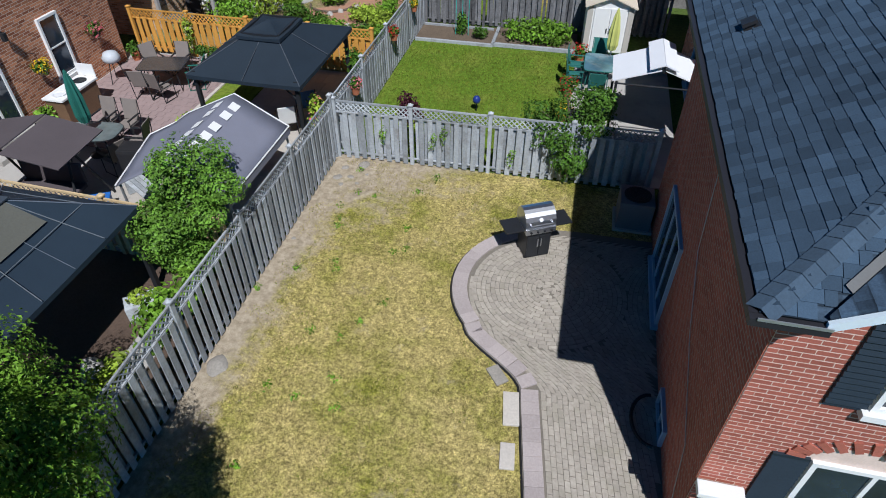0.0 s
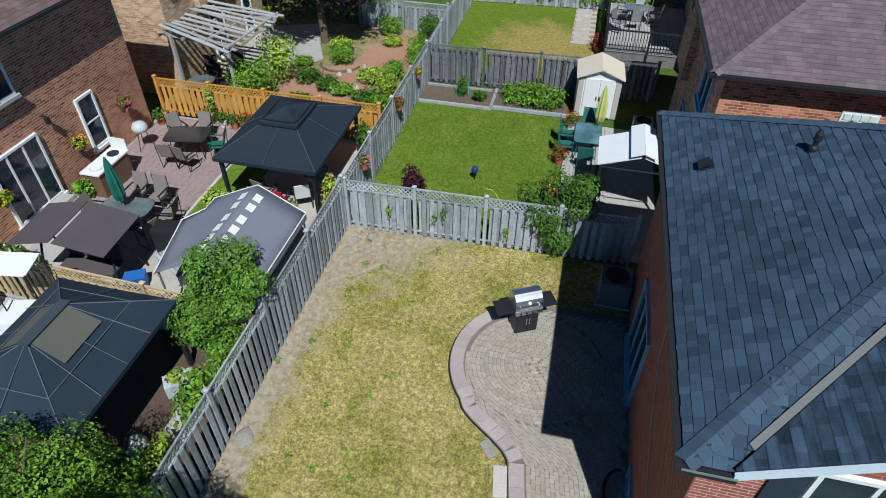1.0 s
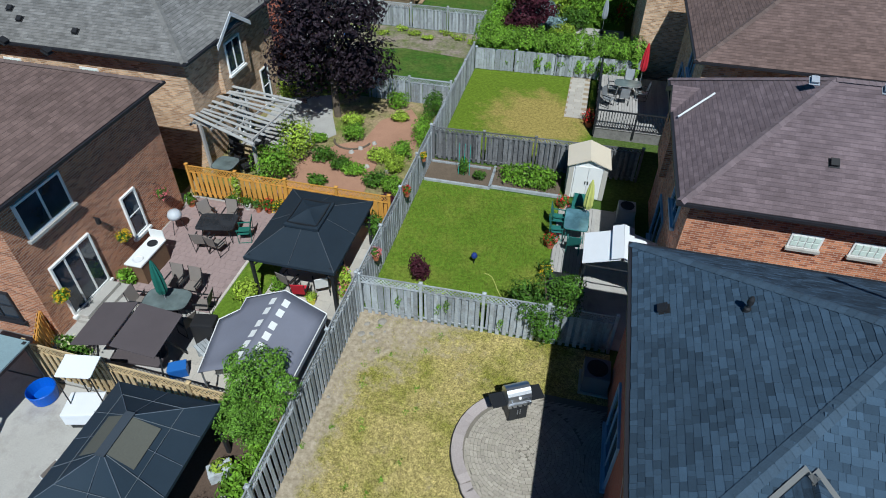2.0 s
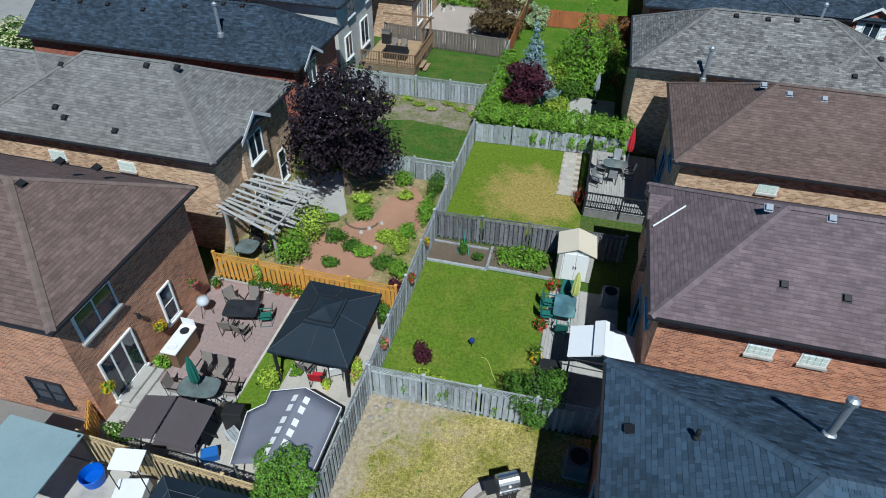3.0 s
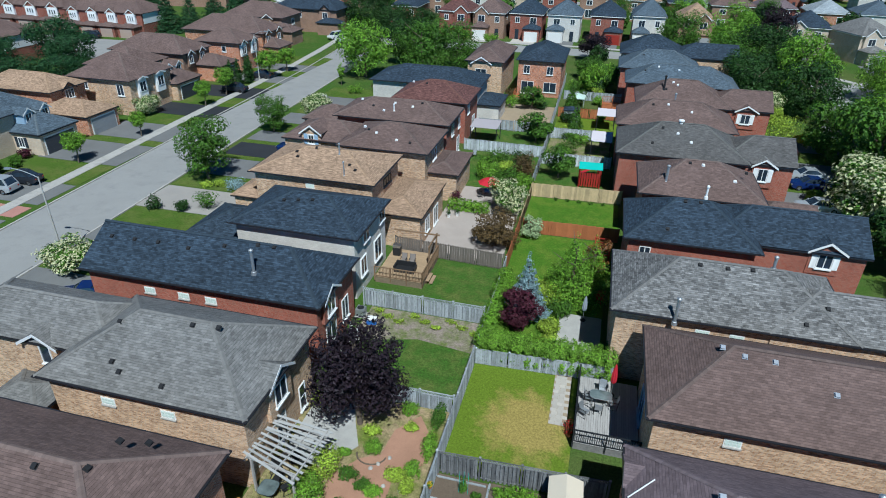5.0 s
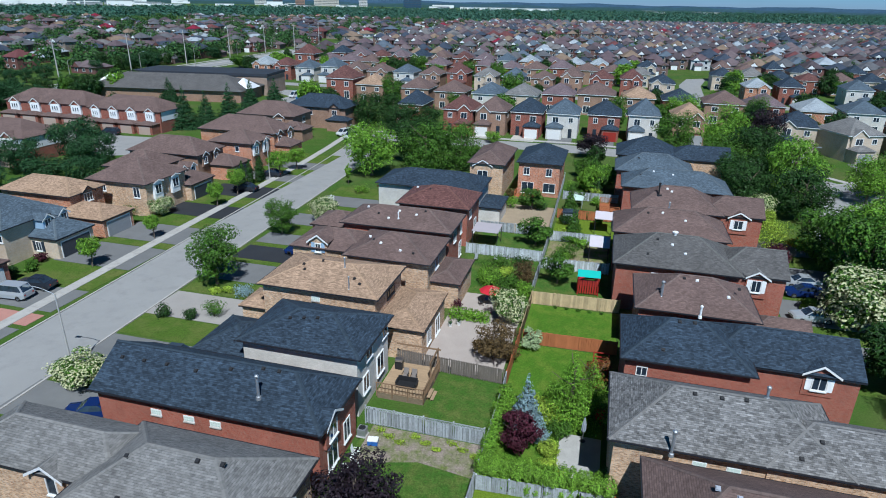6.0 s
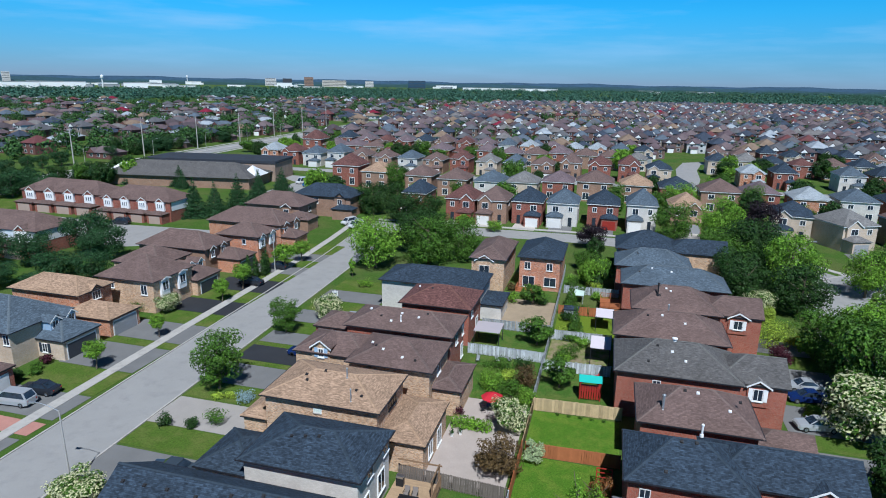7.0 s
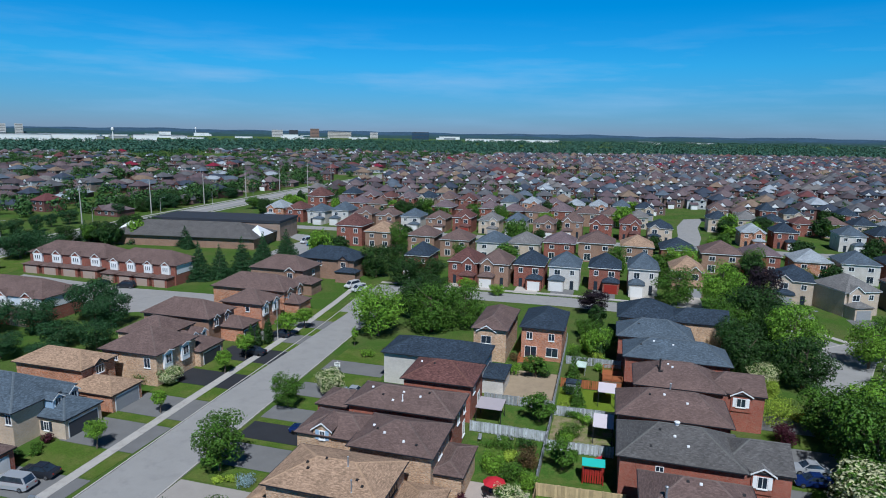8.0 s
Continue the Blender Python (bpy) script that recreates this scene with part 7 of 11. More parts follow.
for i, (x, z) in enumerate(((-4.9, 0.9), (-3.5, 0.85), (-1.35, 0.6), (-3.2, 1.1))):
    iv = thing("vine", x, 14.02 + 0.024 * (x + 6), z, 0, "small green vine climbing through a fence", "vine", "vines")
    lv = new("foliage", leaves_mesh("foliage", LEAF_FRESH, [(0, -0.03, 0, 0.10, 0.05, 0.24), (0.06, -0.02, 0.2, 0.08, 0.04, 0.16)], 60, 0.05, 60 + i))
    lv.parent = iv
gn = thing("garden_ornament", -2.9, 17.6, 0.03, 0, "small dark blue garden ornament on the lawn", "ornament")
bm = bmesh.new()
lathe(bm, 0, 0, [(0.02, 0), (0.02, 0.25), (0.10, 0.3), (0.13, 0.4), (0.08, 0.5), (0.01, 0.53)], 12)
part("globe", bm, surface("blue_glaze", (0.02, 0.04, 0.20), 0.25), gn, smooth=True)
hs = thing("garden_hose", -1.5, 16.2, 0.04, 0, "thin pale green garden hose lying on the lawn", "hose")
bm = bmesh.new()
pts = [Vector((-0.9 + 0.16 * i, 0.9 - 0.16 * i + 0.22 * math.sin(i * 0.9), 0)) for i in range(12)]
for a, b in zip(pts, pts[1:]):
    rod(bm, a, b, 0.014, sides=5)
part("pipe", bm, CANVAS_LIME, hs)

# windows of the houses on the east side
window(H2, "W", 20.0, 3.77, 0.2, 1.8, 2.05, BLUE_TRIM, 2, True, name="patio_door")
window(H2, "W", 18.0, 3.77, 3.5, 1.6, 1.3, BLUE_TRIM, 2, True)
GLASS_BLOCK = surface("glass_block", (0.62, 0.72, 0.66), 0.25, 0.12, 6, 30, 0.2)


def block_window(house, u, at, z, cols=4, rows=2):
    """A window of glass blocks in a white surround."""
    mm = PLACE[house].inverted() @ wall_m("S", u, at, z)
    bm = bmesh.new()
    w, h = cols * 0.2, rows * 0.2
    box(bm, -w / 2 - 0.05, w / 2 + 0.05, -0.03, 0.02, -0.05, h + 0.05, mm)
    win = part("window", bm, WHITE, house)
    me = shared("glass_block", bevelled(boxes((-0.085, 0.085, -0.02, 0.0, -0.085, 0.085)), 0.012), GLASS_BLOCK)
    if at > 24:
        bm = bmesh.new()
        for i in range(cols):
            for j in range(rows):
                box(bm, -0.085, 0.085, -0.052, -0.032, -0.085, 0.085, mm @ pose(-w / 2 + 0.1 + 0.2 * i, 0, 0.1 + 0.2 * j))
        tagged(part("glass_blocks", bm, GLASS_BLOCK, win), "", "", "", "stuff")
        cols = 0
    for i in range(cols):
        for j in range(rows):
            piece("glass_block", me, mm @ pose(-w / 2 + 0.1 + 0.2 * i, -0.032, 0.1 + 0.2 * j), win)
    bm = bmesh.new()
    box(bm, -w / 2 - 0.08, w / 2 + 0.08, -0.12, 0.0, -0.14, -0.054, mm)
    part("sill", bm, CONCRETE, win)


for x in (7.2, 8.9):
    block_window(H2, x, 16.07, 4.35)
block_window(H2, 6.6, 16.07, 2.1)
for x in (8.3, 10.4, 13.5):
    block_window(H4, x, 35.92, 4.6)
block_window(H3, 9.0, 26.72, 4.2)
for x in (-24.2, -20.4):
    block_window(G2, x, 20.62, 4.2)
for x in (-30.0, -27.2, -25.0):
    block_window(G3, x, 31.62, 3.7)
block_window(G5, -26.0, 50.12, 4.9)
gable_front(H2, "W", 22.2, 3.77, 5.55, 2.0, 0.25, 0.5, BRICK_ORANGE, SHINGLE_BROWN, GUTTER, 2.8, 3.2)
flash = bmesh.new()
rod(flash, (4.55, 21.25, 6.42), (3.45, 20.5, 5.76), 0.035, sides=6)
part("valley_flashing", flash, TRIM, H2, local=False)
window(H3, "W", 31.5, 4.97, 0.7, 1.8, 2.05, BLUE_TRIM, 2, True, name="patio_door")
window(H3, "W", 29.5, 4.97, 3.4, 1.5, 1.25, BLUE_TRIM, 2, True)
flue(H2, 12.6, 20.4, 7.9, 0.9, 0.10)
flue(H3, 6.4, 35.4, 5.6, 1.7, 0.10)
flue(H4, 12.6, 40.2, 7.9, 0.8, 0.10)
flue(H5, 9.6, 52.0, 7.7, 0.9, 0.09, WHITE)
flue(H6, 6.9, 58.0, 6.4, 1.5, 0.12)
flue(H8, 9.0, 82.6, 7.7, 1.0, 0.10)
flue(H9, 8.2, 91.0, 7.3, 1.7, 0.12, RESIN_BLACK)
flue(H7, 8.9, 71.5, 8.0, 0.5, 0.22, WHITE)
flue(G3, -21.9, 32.7, 6.1, 1.7, 0.11)
flue(G5, -24.2, 53.4, 7.3, 1.0, 0.07)
flue(G5, -22.6, 50.6, 6.3, 1.3, 0.06)
flue(G7, -24.5, 71.0, 6.8, 0.7, 0.07, WHITE)
gable_front(H5, "S", 18.7, 48.7, 5.75, 2.4, 0.06, 0.62, BRICK_RED, SHINGLE_BLACK, WHITE, 3.6, 3.0)
window(H5, "S", 18.7, 48.64, 4.15, 1.1, 1.5, WHITE, 2, True, WHITE)
gable_front(H7, "S", 17.6, 68.3, 5.5, 2.2, 0.15, 0.62, BRICK_RED, SHINGLE_GREY, WHITE, 3.0, 2.6)
window(H7, "S", 17.6, 68.15, 3.7, 1.0, 1.4, WHITE, 2, True, WHITE)
gable_front(H9, "S", 19.2, 89.9, 5.5, 2.6, 0.15, 0.55, BRICK_RED, SHINGLE_UMBER, WHITE, 3.0, 2.6)
window(H9, "S", 19.2, 89.75, 3.7, 1.2, 1.3, WHITE, 2, True, WHITE)
window(H5, "S", 5.0, 46.82, 4.1, 0.9, 0.9, WHITE, 2, True)
window(H5, "S", 17.6, 48.7, 0.8, 0.7, 1.0, WHITE, 1, True)
window(H7, "S", 7.0, 67.32, 4.3, 0.9, 0.7, WHITE, 2, True)

# windows of the houses on the west side
gable_front(G2, "S", -30.6, 22.92, 5.5, 2.4, 0.15, 0.62, BRICK_TAN, SHINGLE_GREY, TRIM, 3.4, 3.0)
window(G2, "S", -30.3, 22.77, 4.0, 0.8, 1.4, WHITE, 1, True)
gable_front(G2, "E", 24.0, -15.77, 5.5, 2.5, 0.25, 0.62, BRICK_TAN, SHINGLE_GREY, TRIM, 3.0, 3.2)
window(G2, "E", 24.0, -15.52, 3.65, 1.35, 1.45, WHITE, 2, True)
window(G2, "E", 24.0, -15.77, 0.45, 1.1, 2.0, WHITE, 2, True, name="patio_door")
window(G2, "E", 26.7, -15.77, 0.6, 0.8, 1.9, WHITE, 1, True, bars=1)
gable_front(G3, "E", 33.4, -16.82, 5.0, 2.3, 0.25, 0.62, BRICK_RED, SHINGLE_BLACK, TRIM, 3.0, 3.0)
window(G3, "E", 33.4, -16.57, 3.3, 1.3, 1.5, WHITE, 2, True)
window(G3, "E", 33.6, -16.82, 0.5, 1.7, 2.0, WHITE, 2, True, name="patio_door")
window(G3, "E", 36.2, -16.82, 0.9, 1.2, 1.9, WHITE, 2, True)
window(G4, "E", 41.8, -17.42, 1.5, 1.3, 1.7, WHITE, 2, True)
window(G4, "E", 45.2, -17.42, 1.2, 1.7, 2.05, WHITE, 2, True, name="patio_door")
window(G4, "E", 42.6, -17.42, 4.3, 1.4, 1.1, WHITE, 2, True)
window(G4, "E", 46.4, -17.42, 4.3, 1.4, 1.1, WHITE, 2, True)
window(G4, "S", -31.0, 40.9, 1.2, 1.0, 1.2, WHITE, 2, True, SLATE_PAINT)
window(G5, "E", 54.5, -19.72, 4.3, 2.2, 0.9, GUTTER, 3, True)
window(G5, "E", 52.2, -14.9, 0.8, 1.4, 1.6, WHITE, 2, True)
window(G5, "E", 55.4, -14.9, 0.2, 1.6, 2.0, WHITE, 2, True, name="patio_door")
window(G6, "E", 64.0, -17.42, 3.8, 1.5, 1.3, WHITE, 2, True)
window(G7, "E", 73.0, -17.52, 3.7, 1.2, 1.5, WHITE, 2, True)
window(G7, "E", 76.0, -17.52, 0.6, 1.3, 2.1, WHITE, 2, True, name="patio_door")
window(G7, "E", 76.4, -17.52, 3.7, 1.0, 1.5, WHITE, 1, True)
window(G8, "E", 83.0, -17.72, 3.7, 1.2, 1.4, WHITE, 2, True)
window(G8, "E", 86.4, -17.72, 0.5, 1.6, 2.1, WHITE, 2, True, name="patio_door")
gable_front(G10, "S", -20.6, 105.82, 5.9, 3.2, 0.2, 0.6, BRICK_TAN, SHINGLE_UMBER, WHITE, 3.0, 3.5)
window(G10, "S", -20.6, 105.62, 3.4, 1.9, 1.5, WHITE, 2, True)
for x, z, w, h in ((-13.2, 3.9, 1.1, 1.4), (-9.2, 3.9, 1.1, 1.4), (-12.9, 0.5, 2.2, 2.1), (-9.0, 0.9, 2.2, 1.7)):
    window(G11, "S", x, 109.12, z, w, h, WHITE, 2, True)
# ---- third garden: half-dry lawn, deck and hedge ----
m = Nodes("lawn_half_dry", 0.95, 0.0, 0.1)
at = m.coords("Object", False)
spread_of = m.n.new("ShaderNodeVectorMath")
spread_of.operation = "DISTANCE"
m.put(at, spread_of.inputs[0])
spread_of.inputs[1].default_value = (-1.7, 29.6, 0.0)
ragged = m.math("ADD", m.math("MULTIPLY", spread_of.outputs["Value"], 0.28), m.math("MULTIPLY", m.math("SUBTRACT", m.noise(at, 0.9, 6, 0.7), 0.5), 1.5))
col = m.ramp(ragged, (0.315, 0.250, 0.075), (0.125, 0.185, 0.018), 0.50, 1.12)
col = m.mix(0.85, col, m.mix(1.0, col, m.ramp(m.noise(at, 7, 6, 0.8), (0.5,) * 3, (1.5,) * 3, 0.32, 0.68), "MULTIPLY"))
m.colour(m.mix(1.0, col, m.ramp(m.noise(at, 60, 3), (0.7,) * 3, (1.3,) * 3), "MULTIPLY"))
m.bump(m.noise(at, 55, 4), 0.6, 0.03)
HALF_DRY = m.mat
ground_patch("lawn", rect(FENCE_X + 0.06, 1.0, 25.0, 34.9), HALF_DRY, "lawn partly green and partly scorched yellow", 0.03, "lawn")
paved("garden_path", -0.55, 0.6, 30.1, 35.0, 0.38, 0.3, 0.06, PAVING, "pale stone slab path along a lawn", SOIL)
deck(1.05, 4.9, 28.4, 34.6, 0.6, DECK_GREY, "grey timber deck with black metal railings", "SW", DARK_METAL, along="y")
folded_umbrella(3.2, 33.2, 2.6, CANVAS_RED, "folded red umbrella on a deck", 0.6)
t = patio_table(2.5, 32.2, 0, 1.4, 0.9, GLASS_TABLE, GALV, "glass patio table on a grey deck")
t.location.z = 0.605
for x, y, a in ((1.8, 32.2, 90), (2.4, 31.3, 180), (2.6, 33.1, 0), (3.3, 32.0, -90), (1.6, 30.8, 60)):
    patio_chair(x, y, a, DARK_METAL, GALV, "pale garden chair on a grey deck").location.z = 0.605
for x, y in ((0.75, 29.9), (0.8, 29.4)):
    flower_pot(x, y, 0.2, 0.3, TERRACOTTA, LEAF_RUSSET, PETAL_RED, "terracotta pot with red flowers beside a deck", 0.03)


def hedge(x0, x1, y0, y1, h, material, label, count, size=0.13, seed=1):
    hd = thing("hedge", (x0 + x1) / 2, (y0 + y1) / 2, 0, 0, label, "hedge")
    blobs, rg = [], random.Random(seed)
    w, d = x1 - x0, y1 - y0
    n = int(max(w, d) / 0.8)
    for i in range(n):
        k = (i + 0.5) / n - 0.5
        for zz in (0.3, 0.75):
            blobs.append((k * w if w > d else rg.uniform(-0.1, 0.1), k * d if d >= w else rg.uniform(-0.15, 0.15), h * zz, 0.62 if w > d else w * 0.5, d * 0.5 if w > d else 0.62, h * 0.28 * rg.uniform(0.85, 1.2)))
    st = bmesh.new()
    for i in range(n):
        k = (i + 0.5) / n - 0.5
        p = (k * w if w > d else 0, k * d if d >= w else 0)
        rod(st, (*p, -0.05), (*p, h * 0.7), 0.04, 0.015, 6)
    part("stems", st, BARK, hd)
    f = new("foliage", leaves_mesh("foliage", material, blobs, count, size, seed, 0.5, 0.6))
    f.parent = hd
    return hd


hedge(FENCE_X, 3.3, 34.75, 36.6, 2.3, leaf("hedge_leaf", (0.155, 0.290, 0.028)), "dense clipped green hedge over an old fence", 34000, 0.095, 5)
hedge(FENCE_X - 0.2, FENCE_X + 1.0, 36.4, 46.0, 1.9, LEAF_FRESH, "loose yellow-green hedge along a fence", 13000, 0.11, 6)

# ---- fourth garden: ornamental trees ----
ground_patch("lawn", rect(FENCE_X + 0.1, 2.4, 36.4, 56.2), LAWN_LUSH, "lush green garden lawn", 0.03, "lawn")
ground_patch("stone_terrace", rect(-0.9, 2.35, 36.8, 42.8), GRAVEL, "grey stone seating area behind a hedge", 0.05, "paving")
tree("wine_maple", -4.0, 39.6, 3.6, 1.7, LEAF_WINE, "round dark wine-red ornamental tree", 61, 0.12, 4200, 0.14, 12)
tree("blue_spruce", -3.7, 42.0, 5.6, 1.55, LEAF_SPRUCE, "silvery blue spruce tree", 62, 0.05, 5200, 0.15, 11, shape="cone", flat=0.2)
tree("green_larch", -0.4, 45.0, 6.4, 2.7, LEAF_FRESH, "loose bright green tree with open branches", 63, 0.10, 6500, 0.13, 10, shape="cone", flat=0.4)
tree("green_larch", 1.2, 46.6, 5.6, 1.9, LEAF_FRESH, "loose green garden tree beside a house", 64, turn=70)
tree("russet_maple", 1.3, 48.6, 4.2, 1.3, leaf("leaf_copper", (0.20, 0.085, 0.025), 0.5), "small copper-leaved tree beside a climbing frame", 68, 0.1, 1500, 0.14, 9)
shrub(-2.6, 41.2, 1.8, 1.4, 1.3, LEAF_SPRUCE, "low spreading pale blue-green juniper", 65, 900, 0.14)
shrub(-0.9, 42.3, 2.0, 1.8, 1.7, LEAF_MID, "dense green shrub in a shaded garden", 73, 1900, 0.11)
shrub(2.9, 36.6, 1.3, 1.0, 1.9, LEAF_FRESH, "green climbing shrub at the end of a hedge", 77, 1100, 0.11)
shrub(-5.2, 44.2, 2.0, 3.2, 1.7, LEAF_FRESH, "loose green shrub along a fence", 78, 2400, 0.12)
shrub(-0.4, 45.4, 2.6, 1.8, 1.5, LEAF_FRESH, "bright green shrub beside a lawn", 74, 1500, 0.12)
shrub(-3.0, 45.6, 2.4, 1.6, 1.4, LEAF_LIME, "yellow-green shrub beside a spruce", 75, 1400, 0.12)
shrub(-1.7, 39.9, 1.9, 1.6, 1.3, LEAF_LIME, "yellow-green leafy shrub behind a hedge", 76, 1500, 0.12)
shrub(-1.9, 44.0, 3.2, 2.0, 1.6, LEAF_LIME, "yellow-green leafy garden shrub by a lawn", 66, 1700, 0.14)
shrub(-1.6, 38.4, 1.6, 1.2, 1.0, LEAF_LIME, "yellow-green leafy shrub beside garden stones", 67, 700, 0.12)
shrub(-0.6, 37.8, 0.9, 0.7, 0.5, leaf("gold_leaf", (0.42, 0.40, 0.03), 0.3), "low golden garden plant", 68, 300, 0.10)
shrub(2.6, 37.4, 1.0, 1.6, 1.8, LEAF_MID, "green climbing shrub beside a brick wall", 69, 800, 0.13)
shrub(2.0, 45.2, 0.8, 1.2, 1.2, PETAL_RED, "shrub with red leaves in the shade", 70, 300, 0.12)
folded_umbrella(0.9, 42.2, 2.3, surface("grey_cloth", (0.30, 0.33, 0.36), 0.8, 0.1), "folded grey umbrella on a stone terrace", 0.05)
for i, (x, y) in enumerate(((0.2, 37.6), (1.0, 37.3), (1.7, 37.8), (0.6, 38.3))):
    boulder(x, y, 0.5, 0.35, "blue-grey garden rock on a terrace", 20 + i, GRAVEL, 0.04)
ps = thing("climbing_tower", 1.9, 52.6, 0.03, 0, "red wooden climbing frame in the shade", "climbing tower")
for x in (-0.7, 0.7):
    for y in (-0.7, 0.7):
        part("post", boxes((x - 0.05, x + 0.05, y - 0.05, y + 0.05, 0, 1.9)), RED_PAINT, ps)
for zz in (0.9, 1.4, 1.85):
    for k in (-0.7, 0.7):
        part("rail", boxes((-0.75, 0.75, k - 0.03, k + 0.03, zz, zz + 0.09)), RED_PAINT, ps)
        part("rail", boxes((k - 0.03, k + 0.03, -0.75, 0.75, zz - 0.1, zz - 0.01)), RED_PAINT, ps)
tree("variegated", -5.0, 55.4, 2.2, 1.15, leaf("cream_leaf", (0.34, 0.42, 0.22), 0.35), "round shrub with pale variegated leaves", 71, 0.05, 1600, 0.15, 10, category="shrub", name="shrub")
ground_patch("lawn", rect(FENCE_X + 0.1, 3.4, 56.8, 65.5), LAWN_LUSH, "mown lush green lawn with faint stripes", 0.035, "lawn")
for i in range(5):
    shrub(-3.5 + i * 1.3, 65.1, 0.5, 0.4, 0.4, LEAF_MID, "small clipped shrub along a pine fence", 72 + i, 120, 0.10)

# ---- gardens further north on the east side ----
pg = thing("play_tower", -0.15, 70.6, 0.02, 4, "red wooden play tower with a teal canopy", "play tower")
for x in (-1.2, 1.2):
    for y in (-0.8, 0.8):
        part("post", boxes((x - 0.06, x + 0.06, y - 0.06, y + 0.06, 0, 2.4)), RED_PAINT, pg)
for i in range(9):
    part("slat", boxes((-1.25 + 0.29 * i, -1.05 + 0.29 * i, -0.86, -0.82, 0.2, 1.9)), RED_PAINT, pg)
part("platform", boxes((-1.25, 1.25, -0.85, 0.85, 1.2, 1.28)), RED_PAINT, pg)
bm = bmesh.new()
for s in (-1, 1):
    plane_face(bm, [(-1.35 * s, 0.95 * s * -1, 2.4), (1.35 * s, 0.95 * s * -1, 2.4), (1.35 * s, 0, 2.95), (-1.35 * s, 0, 2.95)], 0.03)
part("canopy", bm, CANVAS_TEAL, pg)
sl = thing("slide", -0.2, 74.3, 0.02, 0, "bright red plastic slide in a garden", "slide")
bm = bmesh.new()
plane_face(bm, [(-1.2, -0.35, 0.1), (-1.2, 0.35, 0.1), (1.0, 0.35, 1.3), (1.0, -0.35, 1.3)][::-1], 0.06)
part("chute", bm, CANVAS_RED, sl)
for y in (-0.3, 0.3):
    part("post", boxes((0.95, 1.05, y - 0.05, y + 0.05, 0, 1.4)), RED_PAINT, sl)
tree("maple", -3.9, 72.0, 4.4, 1.7, LEAF_MID, "rounded dark green garden tree", 81, 0.15, 2600, 0.2, 12)
ground_patch("lawn", rect(FENCE_X, 2.3, 66.3, 76.4), LAWN_DEEP, "green garden lawn under a tree", 0.03, "lawn")
PATCHY = lawn_mat("patchy_garden", (0.115, 0.170, 0.028), (0.255, 0.205, 0.130), 0.50, 0.8)
ground_patch("garden_ground", rect(FENCE_X, 2.2, 77.0, 87.0), PATCHY, "bare garden ground with beds and rough grass", 0.03, "ground")
ground_patch("lawn", rect(FENCE_X, 4.6, 87.6, 98.0), HALF_DRY, "rough garden lawn", 0.03, "lawn")


def awning_on_posts(x0, x1, y0, y1, z, material, label):
    a = thing("canopy", (x0 + x1) / 2, (y0 + y1) / 2, 0, 0, label, "canopy")
    w, d = (x1 - x0) / 2, (y1 - y0) / 2
    bm = bmesh.new()
    plane_face(bm, [(-w, -d, z), (w, -d, z), (w, d, z + 0.15), (-w, d, z + 0.15)], 0.05)
    part("sheet", bm, material, a)
    for x in (-w + 0.1, w - 0.1):
        for y in (-d + 0.1, d - 0.1):
            part("post", boxes((x - 0.05, x + 0.05, y - 0.05, y + 0.05, 0, z + 0.02)), DARK_METAL, a)


PINKISH = surface("pale_sheet", (0.66, 0.60, 0.63), 0.6, 0.06)
awning_on_posts(-0.6, 2.1, 80.0, 84.0, 2.5, PINKISH, "pale flat canopy behind a brick house")
awning_on_posts(-0.3, 2.4, 92.0, 95.6, 2.5, PINKISH, "pale flat canopy behind a brick house")
awning_on_posts(-17.0, -13.2, 81.0, 84.6, 2.5, surface("grey_pink_sheet", (0.42, 0.38, 0.40), 0.6, 0.06), "pale grey flat canopy behind a brick house")
deck(0.2, 3.4, 100.5, 105.5, 1.0, FENCE_RUST, "red-brown timber deck behind a house", "SWN")
gazebo(-3.6, -0.4, 121.5, 124.5, 2.3, 3.1, CANVAS_WHITE, GALV, "white canvas gazebo in a far garden", seams=False)
gazebo(-5.2, -2.6, 104.0, 106.6, 1.6, 2.2, surface("mint_canvas", (0.50, 0.62, 0.55), 0.8, 0.06), GALV, "pale green low garden canopy", seams=False)
gs = thing("garden_shed", -4.2, 96.4, 0, 0, "small dark-roofed garden shed", "shed")
part("body", boxes((-1.1, 1.1, -0.9, 0.9, 0, 1.9)), FENCE_GREY, gs)
bm = bmesh.new()
hip_roof(bm, -1.25, 1.25, -1.05, 1.05, 1.9, 0.4)
part("roof", bm, SHINGLE_BLACK, gs)
for i, (x, y, h, r) in enumerate(((-3.2, 91.0, 5.2, 1.2), (-4.6, 101.5, 5.5, 1.2))):
    tree("fir", x, y, h, r, LEAF_PINE if i else LEAF_MID, "narrow green fir tree in a garden", 85, 0.05, 1500, 0.22, 9, shape="cone")
for i, (x, y, w, h) in enumerate(((-4.5, 79.5, 2.2, 1.6), (-1.8, 85.5, 2.4, 1.4), (-5.0, 89.3, 1.6, 1.5), (-3.6, 108.0, 2.6, 2.2), (-5.2, 113, 2.5, 2.6), (-1.0, 112.0, 2.4, 2.0), (-2.2, 117.5, 3.0, 2.6), (0.4, 97.2, 1.6, 1.4))):
    shrub(x, y, w, w, h, (LEAF_MID, LEAF_FRESH, LEAF_LIME)[i % 3], "leafy garden shrub beside a fence", 90 + i, 420, 0.2)
